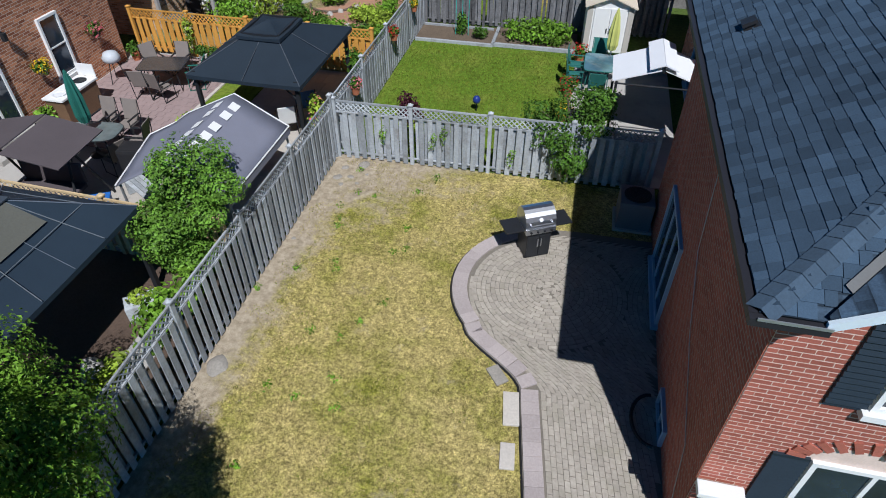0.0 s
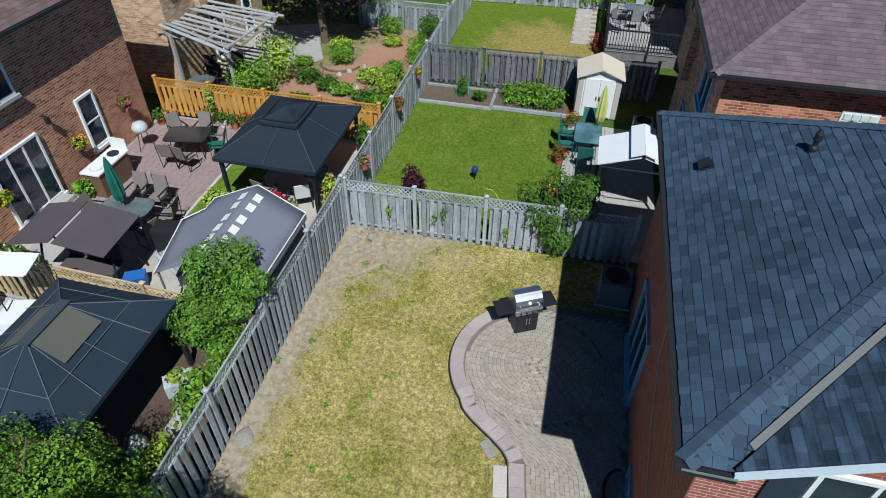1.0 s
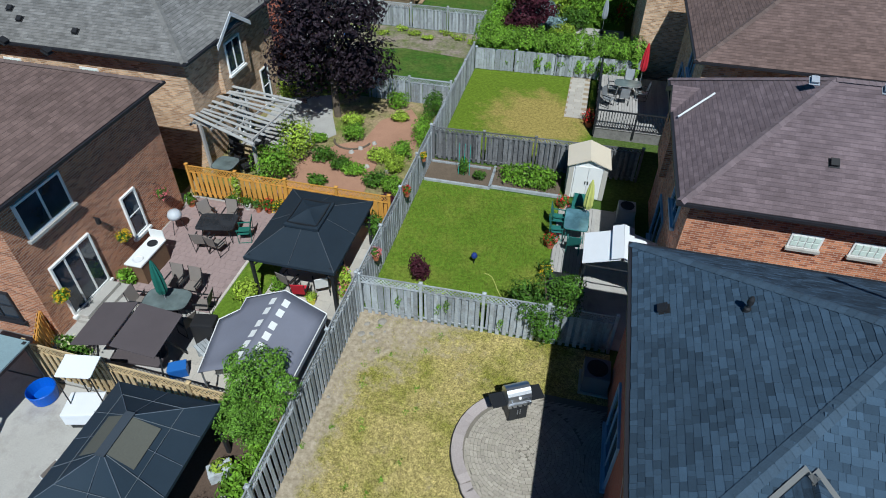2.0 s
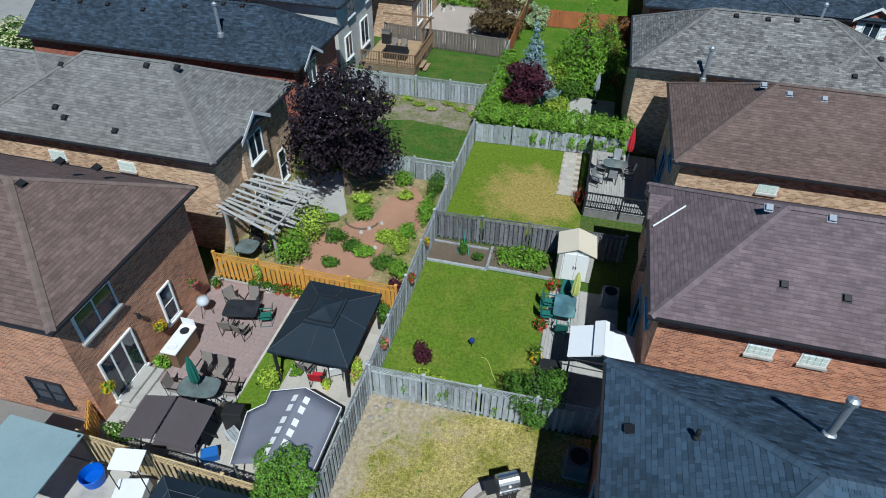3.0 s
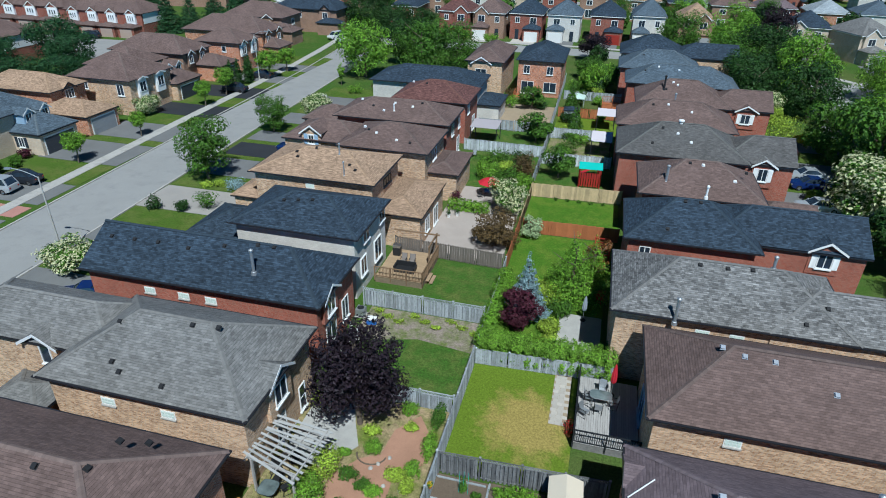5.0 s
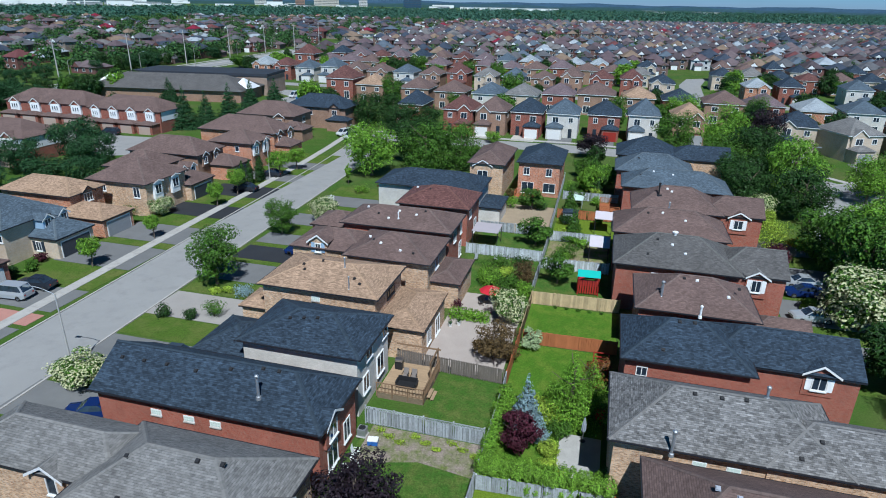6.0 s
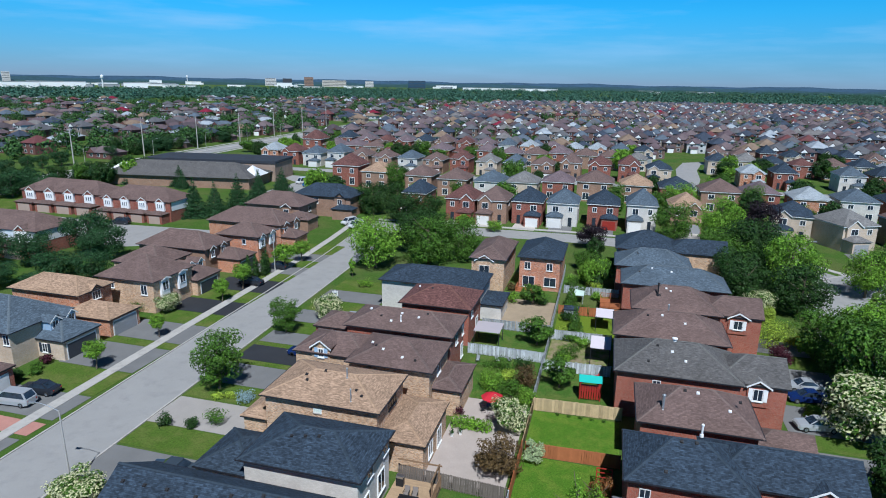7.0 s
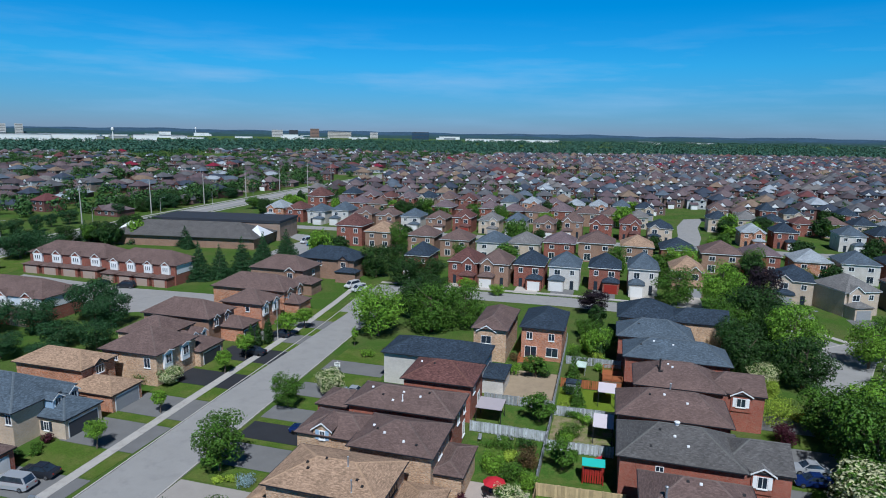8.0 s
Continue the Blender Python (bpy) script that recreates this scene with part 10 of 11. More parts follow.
# ---- terraces, school and trees to the north-west ----
def terrace_row(x0, x1, y, units, depth, label, white=False):
    """A row of joined houses with gabled dormers, fronts to the south."""
    t = thing("terraced_houses", (x0 + x1) / 2, y + depth / 2, 0, 0, label, "house")
    bm = bmesh.new()
    box(bm, x0, x1, y, y + depth, -0.3, 5.4, uv=True)
    part("wall", bm, BRICK_DEEP, t, local=False)
    bm = bmesh.new()
    hip_roof(bm, x0 - 0.4, x1 + 0.4, y - 0.4, y + depth + 0.4, 5.4, 0.55)
    part("roof", bm, SHINGLE_UMBER, t, local=False)
    part("side_cladding", boxes((x1 + 0.004, x1 + 0.06, y + 0.5, y + depth - 0.5, 2.9, 5.2)), TRIM, t, local=False)
    step = (x1 - x0) / units
    if white:
        part("front_cladding", boxes((x0 + 0.1, x1 - 0.1, y - 0.07, y - 0.004, 2.9, 5.2)), surface("pale_siding", (0.62, 0.68, 0.72), 0.6, 0.06), t, local=False)
    for i in range(units):
        u = x0 + step * (i + 0.5)
        gable_front(t, "S", u, y, 5.3, step * 0.46, 0.4, 0.75, BRICK_DEEP, SHINGLE_UMBER, WHITE, 5.0, 2.8)
        part("bay_window", boxes((u - step * 0.23, u + step * 0.23, y - 0.55, y + 0.05, 2.9, 5.25)), WHITE, t, local=False)
        for v in (-0.11, 0.0, 0.11):
            window(t, "S", u + step * v, y - 0.55, 3.6, step * 0.085, 1.2, TRIM, 1, False, split=False)
        bm = bmesh.new()
        box(bm, u - step * 0.42, u + step * 0.42, y - 3.0, y + 0.1, -0.3, 2.5, uv=True)
        part("garage_wall", bm, BRICK_DEEP, t, local=False)
        bm = bmesh.new()
        hip_roof(bm, u - step * 0.46, u + step * 0.46, y - 3.4, y + 0.2, 2.5, 0.42, "S" if i % 2 else "")
        part("garage_roof", bm, SHINGLE_UMBER, t, local=False)
        part("garage_door", boxes((u - step * 0.3, u + step * 0.3, y - 3.06, y - 3.004, 0, 2.1)), surface("beige_door", (0.40, 0.30, 0.25), 0.6, 0.08), t, local=False)
    return t


terrace_row(-161, -134, 136, 4, 10, "row of brown-roofed brick terraced houses with white bays")
terrace_row(-132, -110, 134, 4, 10, "row of brown-roofed brick terraced houses with white bays")
terrace_row(-143, -114, 98, 4, 10, "row of brown-roofed terraced houses with white upper walls", True)
ground_patch("parking_court", [(-150, 112), (-104, 110), (-90, 118), (-92, 130), (-120, 128), (-158, 131)], ASPHALT, "pale paved parking court between terraces", 0.03, "paving")
car(-120.5, 128.0, 10, CHARCOAL, "black sports utility car in a parking court", 4.8, 1.5, True)
car(-128.0, 127.5, 80, CHARCOAL, "dark car in a parking court", 4.6)
sc = thing("school_building", -147, 190, 0, 8, "long low brick building with a grey hipped roof", "building")
bm = bmesh.new()
box(bm, -27, 27, -9, 9, -0.3, 3.8, uv=True)
part("wall", bm, BRICK_MOCHA, sc)
bm = bmesh.new()
hip_roof(bm, -28, 28, -10, 10, 3.8, 0.42)
part("roof", bm, SHINGLE_ASH, sc)
part("rear_block", boxes((-22, 29, 9.5, 27, -0.3, 6.6)), BRICK_MOCHA, sc)
part("flat_roof", boxes((-22.3, 29.3, 9.2, 27.3, 6.604, 7.5)), surface("dark_membrane", (0.035, 0.04, 0.05), 0.9, 0.2, 0.3, 10), sc)
for s in (-1, 1):
    bm = bmesh.new()
    vs = [bm.verts.new(v) for v in ((s * 28.3, -5, 3.9), (s * 28.3, 5, 3.9), (s * 24.5, 0, 7.2), (s * 22, -5, 3.9), (s * 22, 5, 3.9))]
    for f in ((0, 1, 2), (0, 2, 3), (1, 4, 2), (3, 2, 4)):
        bm.faces.new([vs[i] for i in f])
    bmesh.ops.recalc_face_normals(bm, faces=bm.faces)
    part("gable", bm, TRIM, sc)
ground_patch("lawn", rect(-186, -164, 118, 172), LAWN_FRONT, "green open lawn by terraced houses", 0.03, "lawn")
ground_patch("parking_lot", rect(-112, -94, 178, 204), ASPHALT, "asphalt parking lot beside a long building", 0.024, "paving")
car(-104.0, 199.0, 80, paint("truck_blue", (0.03, 0.16, 0.42)), "bright blue van in a parking lot", 5.4, 1.9, True)
car(-108.6, 203.0, 80, PEARL, "white van in a parking lot", 5.6, 1.9, True)
# pines: wide and ragged by the terraces, upright behind the parking court
for i, (x, y, h, r) in enumerate(((-105.6, 103, 9.5, 4.4), (-99.6, 101, 7.5, 3.8), (-109.6, 93, 7.0, 3.8), (-99.4, 88.5, 5.0, 3.6), (-119.0, 90, 7.0, 4.0), (-91.0, 88.6, 6.0, 3.0), (-94.0, 80, 4.0, 3.0), (-104, 80, 4.6, 3.6), (-178, 147, 8.5, 5.5), (-172, 152, 7.5, 5.0), (-184, 156, 8.0, 5.0), (-171, 176, 6.5, 4.0))):
    tree("scots_pine", x, y, h, r, LEAF_PINE, "dark green bushy pine tree", 191, 0.05, 6000, 0.30, 26, turn=i * 47, flat=0.7)
for i, (x, y, h, r) in enumerate(((-108.4, 141.5, 11, 3.6), (-105.0, 146, 9.5, 3.4), (-101.6, 151.8, 11, 4.0), (-98.6, 158, 11.5, 4.0), (-102.4, 164, 9.5, 3.8), (-99.6, 173, 10, 4.4), (-95.4, 166, 9, 3.6), (-144.6, 182, 7.5, 3.2), (-164.6, 181, 7.0, 3.4), (-141.0, 179, 6.5, 2.6), (-186, 180, 7.5, 3.4))):
    tree("upright_pine", x, y, h, r, LEAF_PINE, "tall dark green conical pine tree", 192, 0.04, 5600, 0.30, 10, turn=i * 47, shape="cone", flat=0.7)
for i, (x, y, h, r, k) in enumerate(((-44.6, 113.0, 11.0, 4.9, 1), (-35.0, 119.0, 10.0, 5.4, 0), (-29.0, 124.0, 9.0, 4.4, 0), (-40.0, 126.0, 9.5, 4.8, 2), (-53.0, 154.5, 8.0, 4.8, 2), (-47.6, 160.0, 6.5, 4.6, 2), (-64.4, 161.6, 9.0, 4.4, 2), (-60.0, 170.0, 8.0, 4.0, 2), (-41.0, 141.0, 7.0, 4.0, 2), (-70.4, 198.0, 10.0, 3.6, 0), (-45.4, 186.0, 7.0, 3.0, 0), (-36.0, 155.2, 3.4, 2.2, 1), (-27.4, 152.4, 3.0, 2.0, 1),
                                     (16.2, 158.0, 9.0, 5.0, 0), (26.0, 153.6, 12.6, 4.6, 1), (29.6, 141.0, 10.0, 5.6, 2), (33.6, 122.0, 12.0, 4.5, 1), (35.0, 157.0, 12.0, 4.4, 3), (32.4, 109.6, 8.6, 4.6, 2), (23.8, 112.6, 8.0, 4.8, 2), (24.6, 121.6, 8.0, 4.4, 2), (24.0, 133.0, 8.6, 5.0, 0), (32.0, 132.0, 9.0, 4.2, 2), (-2.8, 143.2, 6.0, 3.4, 3), (20.4, 190.0, 10.0, 4.6, 1), (41.0, 196.0, 9.0, 3.6, 0), (52.0, 184.0, 6.0, 3.0, 0), (46.6, 123.4, 9.0, 3.6, 1), (50.6, 128.0, 8.6, 3.2, 0), (62.0, 152.0, 7.0, 3.0, 0), (-11.6, 184.0, 6.0, 3.0, 0), (2.0, 190.0, 8.0, 3.4, 0))):
    mt = (LEAF_MID, LEAF_FRESH, LEAF_DARK, LEAF_PURPLE)[k]
    tree("broad" + str(k), x, y, h, r, mt, "large rounded leafy tree between houses" if k < 3 else "dark purple leafy tree between houses", 200 + k, 0.08, 7500, 0.30, 27, turn=i * 61, flat=0.9)
for i in range(120):
    x = rg.uniform(-185, 130)
    y = rg.choice((182, 188, 228, 232, 268, 280, 284, 308, 332)) + rg.uniform(-4, 4)
    if on_big_road(x, y) or -190 < x < -92 and y < 236 or 22 < x < 44 and y > 240:
        continue
    k = rg.choice((0, 1, 2, 2))
    tree("distant" + str(k), x, y, rg.uniform(5.0, 9.5), rg.uniform(2.2, 4.2), (LEAF_MID, LEAF_FRESH, LEAF_DARK)[k], "leafy tree among rows of houses", turn=rg.uniform(0, 360), group="trees among distant houses", seed=300 + k, base=0.08, count=2400, size=0.42, n=20, flat=0.9)
for i in range(34):
    if i < 18:
        x, y = rg.uniform(-186, -164), rg.uniform(172, 206)
    elif i < 30:
        x, y = rg.uniform(-186, -170), rg.uniform(104, 132)
    else:
        x, y = rg.uniform(-92, -88), rg.uniform(170, 200)
    k = rg.choice((0, 2, 2, 1))
    tree("distant" + str(k), x, y, rg.uniform(5.0, 8.5), rg.uniform(2.2, 3.8), None, "leafy tree between houses and roads", turn=rg.uniform(0, 360), group="trees between houses")
for i in range(8):
    x, y = rg.uniform(-5, 1), rg.uniform(111, 136)
    tree("distant" + str(i % 3), x, y, rg.uniform(3.4, 5.6), rg.uniform(1.5, 2.3), None, "leafy tree in a back garden", turn=rg.uniform(0, 360), group="trees between houses")
for i in range(34):
    y = rg.uniform(120, 330)
    side = -1 if y > 205 or i % 3 else 1
    x = -203 - 0.02 * (y - 230) + side * rg.uniform(14, 24)
    tree("scots_pine" if i % 3 else "broad2", x, y, rg.uniform(5, 9), rg.uniform(2.2, 3.6), None, "dark tree along the main road", turn=rg.uniform(0, 360), group="trees along the main road")
for i in range(6):
    street_lamp(-189 - 1.2 * i, 150 + 38 * i, 180, "tall grey street lamp beside the main road", 11)
for i in range(8):
    tw = thing("power_pole", -214 - 1.2 * i, 165 + 42 * i, 0, 0, "tall pale power pole beside the main road", "power pole", "power poles")
    bm = bmesh.new()
    lathe(bm, 0, 0, [(0.28, 0), (0.16, 16.5), (0.02, 16.6)], 8)
    part("pole", bm, CONCRETE, tw)
    part("crossarm", boxes((-1.1, 1.1, -0.06, 0.06, 15.2, 15.4)), FENCE_GREY, tw)

# ---- the suburb that runs on to the woods ----
def ramp_material(name, colours, rough=0.9, tilt=0.2):
    """One material whose colour differs from house to house; colours: (rgb, start of its share)."""
    m = Nodes(name, rough, 0.0, 0.2)
    tone_of = m.n.new("ShaderNodeAttribute")
    tone_of.attribute_name = "tone"
    r = m.n.new("ShaderNodeValToRGB")
    r.color_ramp.interpolation = "CONSTANT"
    for i, (c, start) in enumerate(colours):
        e = r.color_ramp.elements[i] if i < 2 else r.color_ramp.elements.new(0.999)
        e.position, e.color = start, (*c, 1)
    m.put(tone_of.outputs["Fac"], r.inputs[0])
    at = m.coords("Object", False)
    m.colour(m.mix(1.0, r.outputs[0], m.ramp(m.noise(at, 0.4, 5), (1 - tilt,) * 3, (1 + tilt,) * 3), "MULTIPLY"))
    return m.mat


# roofs bluer and walls less orange: some distance haze is in these colours
FAR_ROOF = ramp_material("far_roofs", (((0.112, 0.082, 0.090), 0.0), ((0.074, 0.060, 0.066), 0.17), ((0.138, 0.106, 0.110), 0.30), ((0.046, 0.058, 0.082), 0.42), ((0.105, 0.105, 0.112), 0.56), ((0.098, 0.122, 0.152), 0.66), ((0.16, 0.15, 0.145), 0.74), ((0.20, 0.145, 0.105), 0.82), ((0.30, 0.33, 0.36), 0.90), ((0.13, 0.05, 0.05), 0.94), ((0.19, 0.018, 0.040), 0.988)))
FAR_WALL = ramp_material("far_walls", (((0.150, 0.072, 0.062), 0.0), ((0.17, 0.115, 0.095), 0.22), ((0.115, 0.056, 0.052), 0.42), ((0.23, 0.185, 0.155), 0.60), ((0.15, 0.088, 0.076), 0.72), ((0.45, 0.45, 0.45), 0.91)))


def house_template(kind):
    """Walls, hip roof, front gables, windows and garage of a small far house: (vertices, faces, material slots). kind: 0 front, 1 rear, 2 wide front, 3 bungalow."""
    v, f, s = [], [], []

    def add(pts, polys, slot):
        base = len(v)
        v.extend(pts)
        for p in polys:
            f.append([base + i for i in p])
            s.append(slot)

    w, d, h, rise = ((4.3, 5.2, 5.4, 3.2), (4.5, 5.2, 5.4, 3.2), (5.2, 4.8, 5.4, 3.2), (7.2, 5.0, 2.9, 2.6))[kind]
    add([(-w, -d, -0.2), (w, -d, -0.2), (w, d, -0.2), (-w, d, -0.2), (-w, -d, h), (w, -d, h), (w, d, h), (-w, d, h)], [(0, 1, 5, 4), (1, 2, 6, 5), (2, 3, 7, 6), (3, 0, 4, 7)], 1)
    w, d = w + 0.5, d + 0.5
    a, b = ((-w + d, 0), (w - d, 0)) if w > d else ((0, -d + w), (0, d - w))
    tops = [(*a, h + rise), (*b, h + rise)]
    hips = [(0, 1, 5, 4), (1, 2, 5), (2, 3, 4, 5), (3, 0, 4)] if w > d else [(0, 1, 4), (1, 2, 5, 4), (2, 3, 5), (3, 0, 4, 5)]
    add([(-w, -d, h), (w, -d, h), (w, d, h), (-w, d, h)] + tops, hips + [(3, 2, 1, 0)], 0)
    gables = {0: ((-1.8, 1.7, 3),), 1: (), 2: ((-2.6, 1.8, 3), (2.8, 1.4, 1)), 3: ((-3.6, 2.2, 1),)}[kind]
    for x, g, slot in gables:
        top = h - 0.1 + g * 0.95
        add([(x - g, -d - 0.05, h - 0.2), (x + g, -d - 0.05, h - 0.2), (x, -d - 0.05, top - 0.1)], [(0, 1, 2)], slot)
        add([(x - g - 0.35, -d - 0.2, h - 0.3), (x, -d - 0.2, top + 0.15), (x, -d + 3.2, top + 0.15), (x - g - 0.35, -d + 2.4, h - 0.3), (x + g + 0.35, -d - 0.2, h - 0.3), (x + g + 0.35, -d + 2.4, h - 0.3)], [(0, 1, 2, 3), (1, 4, 5, 2)], 0)
    if kind in (0, 2):
        e = -d - 2.8
        add([(-3.6, e, -0.2), (0.4, e, -0.2), (0.4, -5, -0.2), (-3.6, -5, -0.2), (-3.6, e, 2.7), (0.4, e, 2.7), (0.4, -5, 2.7), (-3.6, -5, 2.7)], [(0, 1, 5, 4), (1, 2, 6, 5), (3, 0, 4, 7)], 1)
        add([(-3.9, e - 0.3, 2.7), (0.7, e - 0.3, 2.7), (0.7, e + 3.0, 3.9), (-3.9, e + 3.0, 3.9)], [(0, 1, 2, 3)], 0)
        add([(-3.2, e - 0.04, 0), (0, e - 0.04, 0), (0, e - 0.04, 2.2), (-3.2, e - 0.04, 2.2)], [(0, 1, 2, 3)], 3)
    spots = {0: ((-1.8, 3.5), (2.2, 3.5), (2.2, 0.8)), 1: ((-2.2, 3.5), (2.2, 3.5), (-2.0, 0.7), (2.0, 0.7)), 2: ((-2.6, 3.4), (2.8, 3.4), (3.0, 0.8)), 3: ((-4.0, 0.9), (0.5, 0.9), (4.4, 0.9))}[kind]
    y = -d + 0.44
    for x, z in spots:
        add([(x - 0.85, y, z), (x + 0.85, y, z), (x + 0.85, y, z + 1.5), (x - 0.85, y, z + 1.5)], [(0, 1, 2, 3)], 3)
        add([(x - 0.7, y - 0.03, z + 0.12), (x + 0.7, y - 0.03, z + 0.12), (x + 0.7, y - 0.03, z + 1.38), (x - 0.7, y - 0.03, z + 1.38)], [(0, 1, 2, 3)], 2)
    return np.array(v), f, s


def far_houses(name, spots, label):
    """One mesh of many small houses; spots: (x, y, turn, scale, kind). Each house has one tone for its roof and one for its walls."""
    temps = [house_template(k) for k in range(4)]
    g = np.random.default_rng(17)
    V, Fc, S, tones, base = [], [], [], [], 0
    for x, y, turn, k, kind in spots:
        v, f, s = temps[kind]
        c, sn = math.cos(math.radians(turn)), math.sin(math.radians(turn))
        q = np.stack([x + (v[:, 0] * c - v[:, 1] * sn) * k, y + (v[:, 0] * sn + v[:, 1] * c) * k, v[:, 2] * k], 1)
        V.append(q)
        Fc.extend([[i + base for i in p] for p in f])
        S.extend(s)
        roof, wall = g.random(2)
        tones.extend([roof if slot == 0 else wall for slot in s])
        base += len(v)
    me = bpy.data.meshes.new(name)
    me.from_pydata(np.concatenate(V).tolist(), [], Fc)
    for mt in (FAR_ROOF, FAR_WALL, GLASS, WHITE):
        me.materials.append(mt)
    me.polygons.foreach_set("material_index", S)
    me.attributes.new("tone", "FLOAT", "FACE").data.foreach_set("value", tones)
    return tagged(new(name, me), label, "houses", "", "stuff")


def wood_edge(x):
    """Where the suburb ends and the woods begin."""
    return float(np.interp(x, (-860, -715, -650, -490, -260, -60, 140, 350, 480), (705, 790, 990, 1110, 1090, 1190, 1290, 1360, 1400)))


def wood_end(x, y):
    """How far the woods reach, by direction."""
    return float(np.interp(x / y, (-1.2, -1.0, -0.9, -0.55, -0.30, -0.1, 0.4), (1130, 1330, 1430, 2200, 2450, 3000, 4600)))


spots = []
y, row = 341.0, 0
while y < 1500:
    x = -1.34 * y - 30 + rg.uniform(0, 8)
    while x < 0.44 * y + 40:
        bend = 14 * math.sin(x * 0.006 + row * 0.35) + 7 * math.sin(x * 0.021 + row)
        west = x < -222
        park = math.sin(x * 0.011 + 2) + math.sin(y * 0.013 + x * 0.004) > (1.15 if west else 1.72)
        if y + bend < wood_edge(x) and not on_big_road(x, y) and not park and not 22 < x < 44 + 8 and rg.random() < (0.86 if west else 0.95):
            low = west and rg.random() < 0.7
            spots.append((x, y + bend + rg.uniform(-2, 2), rg.uniform(-4, 4) + 8 * math.cos(x * 0.006 + row * 0.35), rg.uniform(0.92, 1.12), 3 if low else rg.choice((0, 2, 2)) if row % 2 == 0 else 1))
        elif 22 < x < 52 and y > 352 and y + bend < wood_edge(x) and rg.random() < 0.9:
            spots.append((x, y + bend, rg.uniform(-4, 4), rg.uniform(0.92, 1.1), rg.choice((0, 1, 2))))
        x += rg.uniform(10.6, 12.4) * (1.36 if west else 1.0) * (1 + 0.0001 * y)
    y += (27, 23)[row % 2] * (1 + y * 0.00008)
    row += 1
y = 236.0
while y < 340:
    x = -1.34 * y - 30
    while x < -226:
        if rg.random() < 0.8:
            spots.append((x, y + rg.uniform(-3, 3), rg.uniform(-12, 12), rg.uniform(0.85, 1.1), rg.choice((3, 3, 1))))
        x += rg.uniform(17, 22)
    y += 29
far_houses("far_houses", spots, "countless brick houses of a suburb running to the woods")


def far_trees(name, spots, material, label, per=48, seed=3, size=0.31):
    """Many small distant tree crowns of loose leaf clumps; spots: (x, y, height, radius)."""
    g = np.random.default_rng(seed)
    s = np.repeat(np.array(spots), per, axis=0)
    n = len(s)
    d = g.normal(size=(n, 3))
    d /= np.linalg.norm(d, axis=1)[:, None]
    rad = g.uniform(0.55, 1.0, n) * (1 + 0.2 * np.sin(7 * d[:, 0] + s[:, 0]))
    c = np.stack([s[:, 0] + d[:, 0] * s[:, 3] * rad, s[:, 1] + d[:, 1] * s[:, 3] * rad, s[:, 2] * 0.55 + d[:, 2] * s[:, 2] * 0.45 * rad], 1)
    nrm = d * 1.3 + g.normal(size=(n, 3)) * 0.45 + np.array([0, 0, 0.4])
    nrm /= np.linalg.norm(nrm, axis=1)[:, None]
    side = np.cross(nrm, g.normal(size=(n, 3)))
    side /= np.linalg.norm(side, axis=1)[:, None]
    up = np.cross(nrm, side)
    k = (s[:, 3] * size * g.uniform(0.65, 1.35, n))[:, None]
    v = np.stack([c - up * k, c + side * k * 0.8, c + up * k, c - side * k * 0.8], 1).reshape(-1, 3)
    me = bpy.data.meshes.new(name)
    me.from_pydata(v.tolist(), [], np.arange(4 * n).reshape(-1, 4).tolist())
    me.materials.append(material)
    return tagged(new(name, me), label, "trees", "", "stuff")


FAR_LEAF = leaf("far_leaf", (0.042, 0.098, 0.024), 0.6, 0.10)
ts = []
for i in range(9000):
    y = 236 + 1180 * rg.random() ** 0.8
    x = rg.uniform(-1.34 * y - 40, 0.44 * y + 40)
    west = x < -222
    clump = math.sin(x * 0.031 + 1.3) * math.sin(y * 0.027 + x * 0.009) + 0.6 * math.sin(x * 0.09) * math.sin(y * 0.08 + 1)
    if on_big_road(x, y) or (not west and y < 336) or y > wood_edge(x) + 20 or 24 < x < 44 and y < 345:
        continue
    if clump < (0.12 if west else 0.34):
        continue
    k = 1.0 if west else 0.85
    ts.append((x, y, rg.uniform(5.5, 11.0) * k, rg.uniform(2.4, 4.8) * k))
for i in range(330):
    y = rg.uniform(110, 460)
    x = -226 - 0.02 * y + rg.uniform(-16, 4) - (rg.uniform(0, 90) if y < 240 else 0)
    ts.append((x, y, rg.uniform(5, 10), rg.uniform(2.5, 4.5)))
far_trees("far_trees", ts, FAR_LEAF, "scattered dark green trees among far houses", 105, 3, 0.17)
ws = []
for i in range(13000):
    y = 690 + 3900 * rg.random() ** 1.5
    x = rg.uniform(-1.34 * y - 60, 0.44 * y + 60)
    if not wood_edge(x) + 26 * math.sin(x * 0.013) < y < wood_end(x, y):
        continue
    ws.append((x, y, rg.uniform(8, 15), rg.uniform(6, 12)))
# leaf green is pushed towards teal, so distance haze sits in the colour
far_trees("woods", ws, leaf("hazed_wood_leaf", (0.046, 0.112, 0.076), 0.4, 0.08), "dark green woodland reaching to the horizon", 40, 8, 0.17)

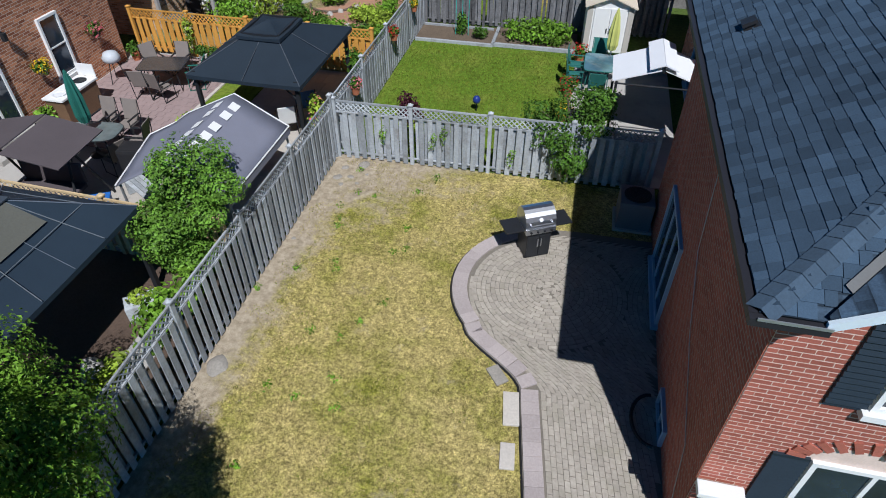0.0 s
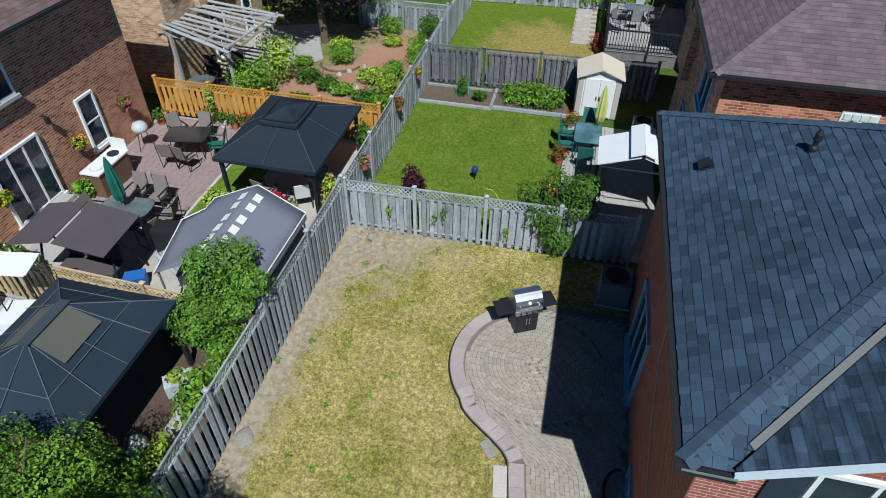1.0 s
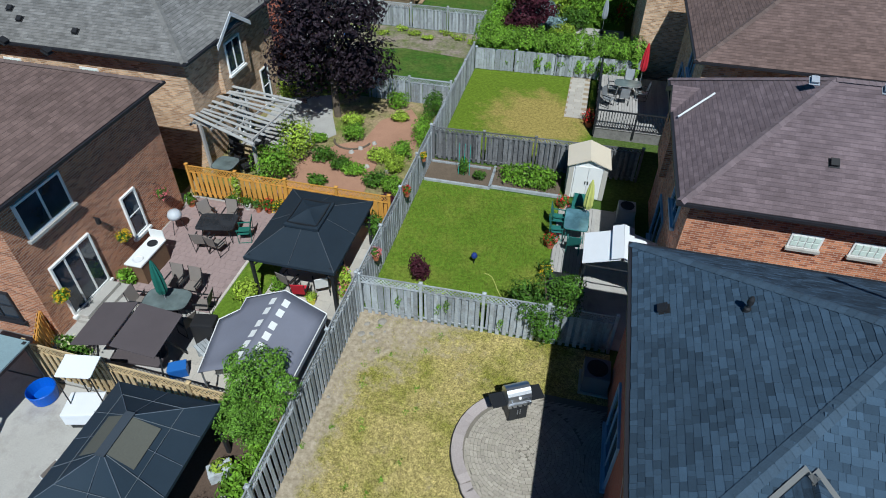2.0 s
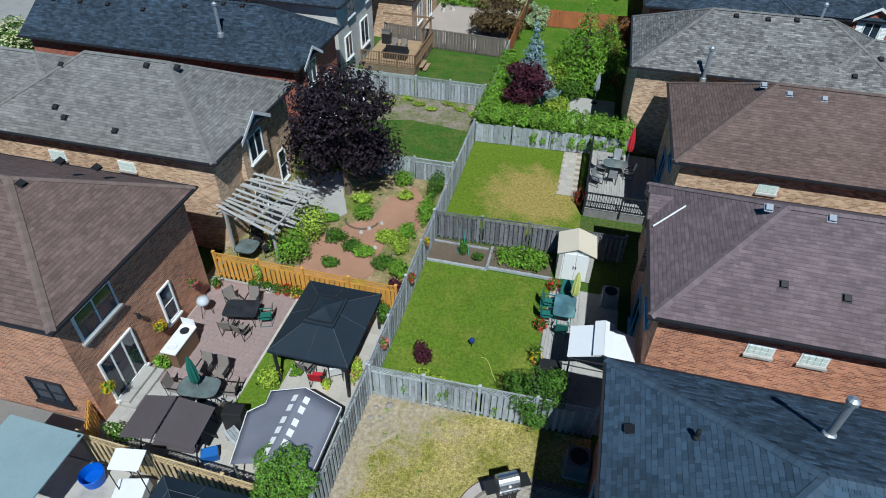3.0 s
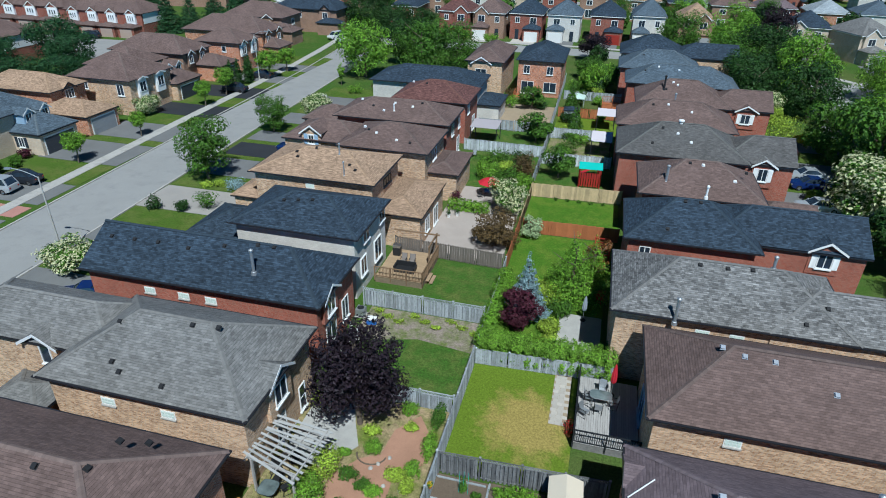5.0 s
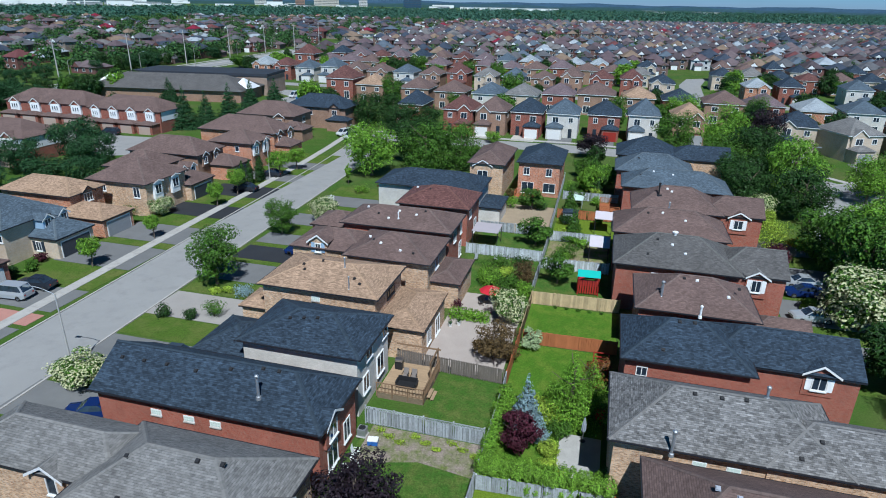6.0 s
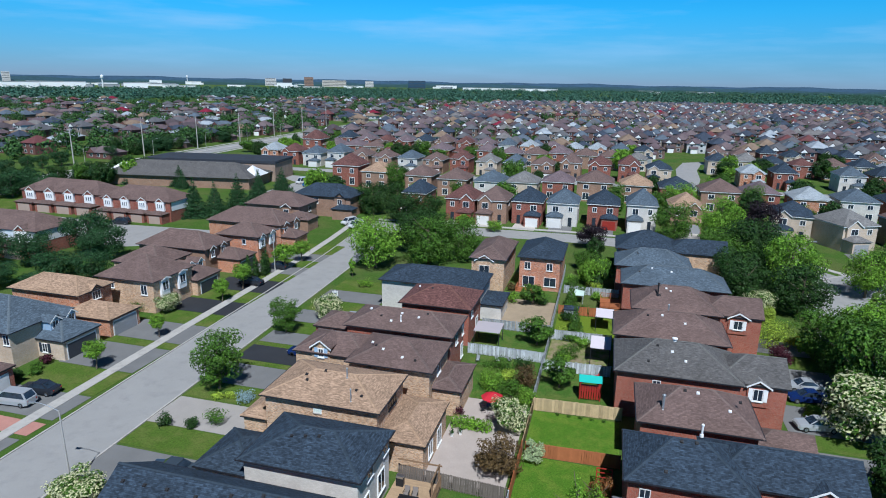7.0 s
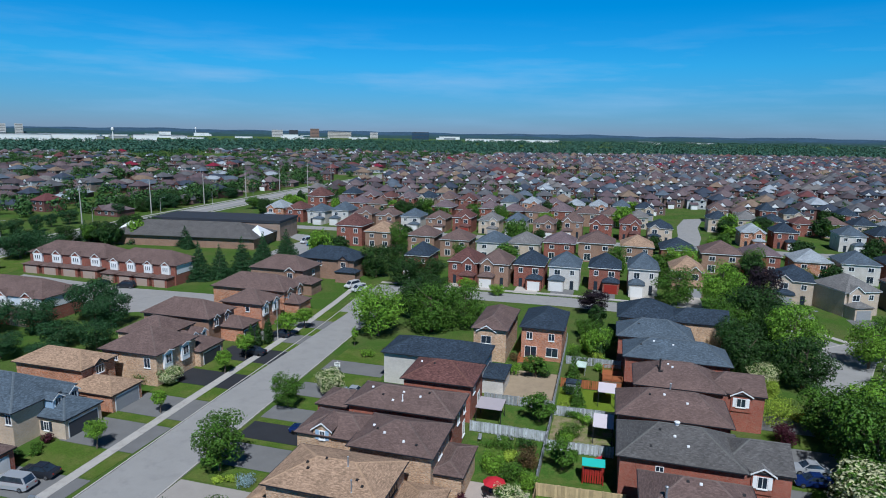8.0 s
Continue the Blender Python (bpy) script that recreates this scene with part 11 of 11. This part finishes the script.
# low wooded hills far behind everything, in three ranges, haze put into their colours
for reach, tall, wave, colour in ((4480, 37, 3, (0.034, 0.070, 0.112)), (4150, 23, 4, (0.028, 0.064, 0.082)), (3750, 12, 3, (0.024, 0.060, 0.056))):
    bm = bmesh.new()
    row = []
    for i in range(201):
        a = math.radians(-64 + i * 0.5)
        h = tall + wave * math.sin(i * 0.17 + reach) + wave * 0.7 * math.sin(i * 0.41 + 1) + wave * 0.5 * math.sin(i * 0.93 + reach)
        row.append([bm.verts.new((r * math.sin(a), r * math.cos(a), z)) for r, z in ((reach, -2), (reach + 60, h), (reach + 160, -2))])
    for a, b in zip(row, row[1:]):
        bm.faces.new((a[0], b[0], b[1], a[1]))
        bm.faces.new((a[1], b[1], b[2], a[2]))
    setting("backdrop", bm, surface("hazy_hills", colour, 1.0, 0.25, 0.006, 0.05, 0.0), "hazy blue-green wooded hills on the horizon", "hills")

# white sheds and blocks on the horizon
def warehouse(x, y, w, h, turn, material):
    b = thing("warehouse", x, y, 0, turn, "long white warehouse on the horizon", "warehouse", "warehouses on the horizon")
    part("hall", boxes((-w / 2, w / 2, -20, 20, -1, h)), material, b)
    part("roof_edge", boxes((-w / 2 - 0.6, w / 2 + 0.6, -20.6, 20.6, h + 0.004, h + 1.2)), GARAGE_GREY, b)


for x, y, w, h in ((-1440, 1225, 125, 20), (-1395, 1320, 130, 21), (-1300, 1490, 60, 20), (-1310, 2330, 60, 22), (-490, 2960, 440, 12), (-960, 3560, 120, 16), (-2240, 3000, 80, 16), (-2400, 2900, 60, 20)):
    warehouse(x, y, w, h, math.degrees(math.atan2(-x, y)), WHITE)
for i in range(30):
    k = rg.uniform(-1.28, -0.36)
    y = wood_end(k, 1.0) * rg.uniform(1.08, 1.75)
    warehouse(k * y, y, rg.uniform(30, 130), rg.uniform(7, 11), math.degrees(math.atan2(-k, 1)) + rg.uniform(-10, 10), WHITE if i % 4 else GARAGE_GREY)
for i in range(8):
    y = rg.uniform(3100, 3700)
    warehouse(rg.uniform(-0.3, 0.42) * y, y, rg.uniform(40, 110), rg.uniform(7, 10), rg.uniform(-8, 8), GARAGE_GREY if i % 2 else WHITE)
NAVY_GLASS = glass_mat("navy_curtain_wall", (0.03, 0.07, 0.12))
for x, y, w, h, mt in ((-1890, 3210, 60, 40, BRICK_PALE), (-1780, 3200, 50, 40, GARAGE_DARK), (-1700, 3300, 50, 50, BRICK_DEEP), (-1520, 3250, 130, 34, BRICK_BUFF), (-1380, 3420, 46, 33, BRICK_PALE), (-1040, 3250, 92, 40, NAVY_GLASS), (-2950, 2400, 44, 50, BRICK_PALE), (-2880, 2440, 34, 50, BRICK_PALE), (1560, 3820, 30, 48, GARAGE_GREY), (1630, 3820, 36, 43, GARAGE_GREY)):
    b = thing("tower_block", x, y, 0, math.degrees(math.atan2(-x, y)), "distant office or apartment block on the horizon", "building", "blocks on the horizon")
    part("wall", boxes((-w / 2, w / 2, -15, 15, -1, h)), mt, b)
    for i in range(int(h / 8)):
        part("window_band", boxes((-w / 2 + 2, w / 2 - 2, -15.3, -15.02, 5 + i * 8, 7 + i * 8)), GARAGE_DARK, b)
for x, y, k in ((-1559, 1645, 0.55), (-2300, 3030, 0.64)):
    b = thing("water_tower", x, y, 0, 0, "slim white tower on the horizon", "tower")
    bm = bmesh.new()
    lathe(bm, 0, 0, [(4 * k, 0), (3 * k, 50 * k), (8 * k, 58 * k), (8 * k, 68 * k), (2 * k, 74 * k)], 12)
    part("shaft", bm, WHITE, b)
# ---- shingles of the near roof, piece by piece ----
TAB = surface("shingle_tab", (0.042, 0.069, 0.103), 0.92, 0.16, 2.5, 60, 0.35, 0.004, pieces=0.28, spec=0.2)
angle = math.atan(PITCH)
rg = random.Random(31)
roof_x, roof_y0, roof_y1, eaves = 2.03, 4.53, 13.5, 5.5
run = (roof_y1 - roof_y0) / 2
course = 0.15


def tab_mesh(w):
    bm = bmesh.new()
    box(bm, 0.003, w - 0.003, 0.0, 0.185, 0.0, 0.013)
    return shared("shingle", bm, TAB)


TABS = {w: tab_mesh(w) for w in (0.12, 0.18, 0.24, 0.30, 0.36)}
rest = bmesh.new()
laid = []
for side in "WS":
    j = 0
    while j * course * math.cos(angle) < run - 0.15:
        inset = j * course * math.cos(angle)
        z = eaves + inset * PITCH
        lo, hi = (roof_y0 + inset, roof_y1 - inset) if side == "W" else (roof_x + inset, min(10.5, 20.0 - inset))
        u = lo + 0.05 + rg.uniform(0.0, 0.12)
        while u < hi - 0.24:
            w = rg.choice((0.12, 0.12, 0.18, 0.18, 0.24, 0.30))
            w = min(w, 0.18) if u + w > hi else w
            tilt = Matrix.Rotation(angle - 0.07, 4, "X") @ Matrix.Translation((0, rg.choice((0.0, 0.0, 0.010)) + rg.uniform(0, 0.006), 0.004 + rg.uniform(0, 0.006)))
            if side == "W":
                m = Matrix.Translation((roof_x + inset, u + w, z)) @ Matrix.Rotation(-math.pi / 2, 4, "Z") @ tilt
                near = abs(u - 8.0) + inset
            else:
                if abs(u + w / 2 - GX) < GW - inset + 0.1:
                    u += w
                    continue
                m = Matrix.Translation((u, roof_y0 + inset, z)) @ tilt
                near = 3.0 + (u - roof_x) + inset
            laid.append((near, w, m))
            u += w
        j += 1
j = 0
while j * course * math.cos(angle) < GW - 0.2:
    inset = j * course * math.cos(angle)
    u = roof_y0
    while u < roof_y0 + inset - 0.05:
        w = rg.choice((0.18, 0.24, 0.30))
        tilt = Matrix.Rotation(angle - 0.07, 4, "X") @ Matrix.Translation((0, 0, 0.004))
        laid.append((3.5 + inset, w, Matrix.Translation((GX - GW + inset, u + w, eaves + inset * PITCH)) @ Matrix.Rotation(-math.pi / 2, 4, "Z") @ tilt))
        u += w
    j += 1
laid.sort(key=lambda q: q[0])
back = PLACE[H1].inverted()
for i, (near, w, m) in enumerate(laid):
    if i < 220:
        piece("shingle", TABS[w], back @ m, H1)
    else:
        box(rest, 0.003, w - 0.003, 0.0, 0.185, 0.0, 0.013, m)
tagged(part("shingles", rest, TAB, H1, local=False), "", "", "", "stuff")

# ---- bricks of the near wall, piece by piece ----
# lit south face: paler mortar than brick_red, whose joints are darkened for shade
BRICK_PIECE = surface("brick_piece", (0.36, 0.112, 0.078), 0.88, 0.18, 6, 50, 0.35, 0.004, pieces=0.14)
part("mortar", boxes((2.447, 6.2, 4.918, 4.93, 0.0, 5.33)), surface("mortar_joint", (0.66, 0.52, 0.44), 0.95, 0.12, 3, 40, 0.3), H1, local=False)
bk = shared("brick", boxes((-0.111, 0.111, -0.010, 0.02, 0.005, 0.065)), BRICK_PIECE)
rest, count = bmesh.new(), 0
for j in range(70):
    z = 5.26 - j * 0.0765
    if z < 0.1:
        break
    if j % 2:
        box(rest, -0.054, 0.054, -0.010, 0.02, 0.005, 0.065, pose(2.505, 4.925, z))
    for i in range(16):
        x = 2.56 + i * 0.234 + (0.117 if j % 2 else 0)
        if (abs(x - 4.45) < 0.85 and 3.85 < z < 5.4) or (abs(x - 4.32) < 0.86 and 0.95 < z < 3.1):
            continue
        if count < 220 and x < 4.9:
            piece("brick", bk, back @ pose(x, 4.925, z), H1)
            count += 1
        else:
            box(rest, -0.111, 0.111, -0.010, 0.02, 0.005, 0.065, pose(x, 4.925, z))
tagged(part("bricks", rest, BRICK_PIECE, H1, local=False), "", "", "", "stuff")
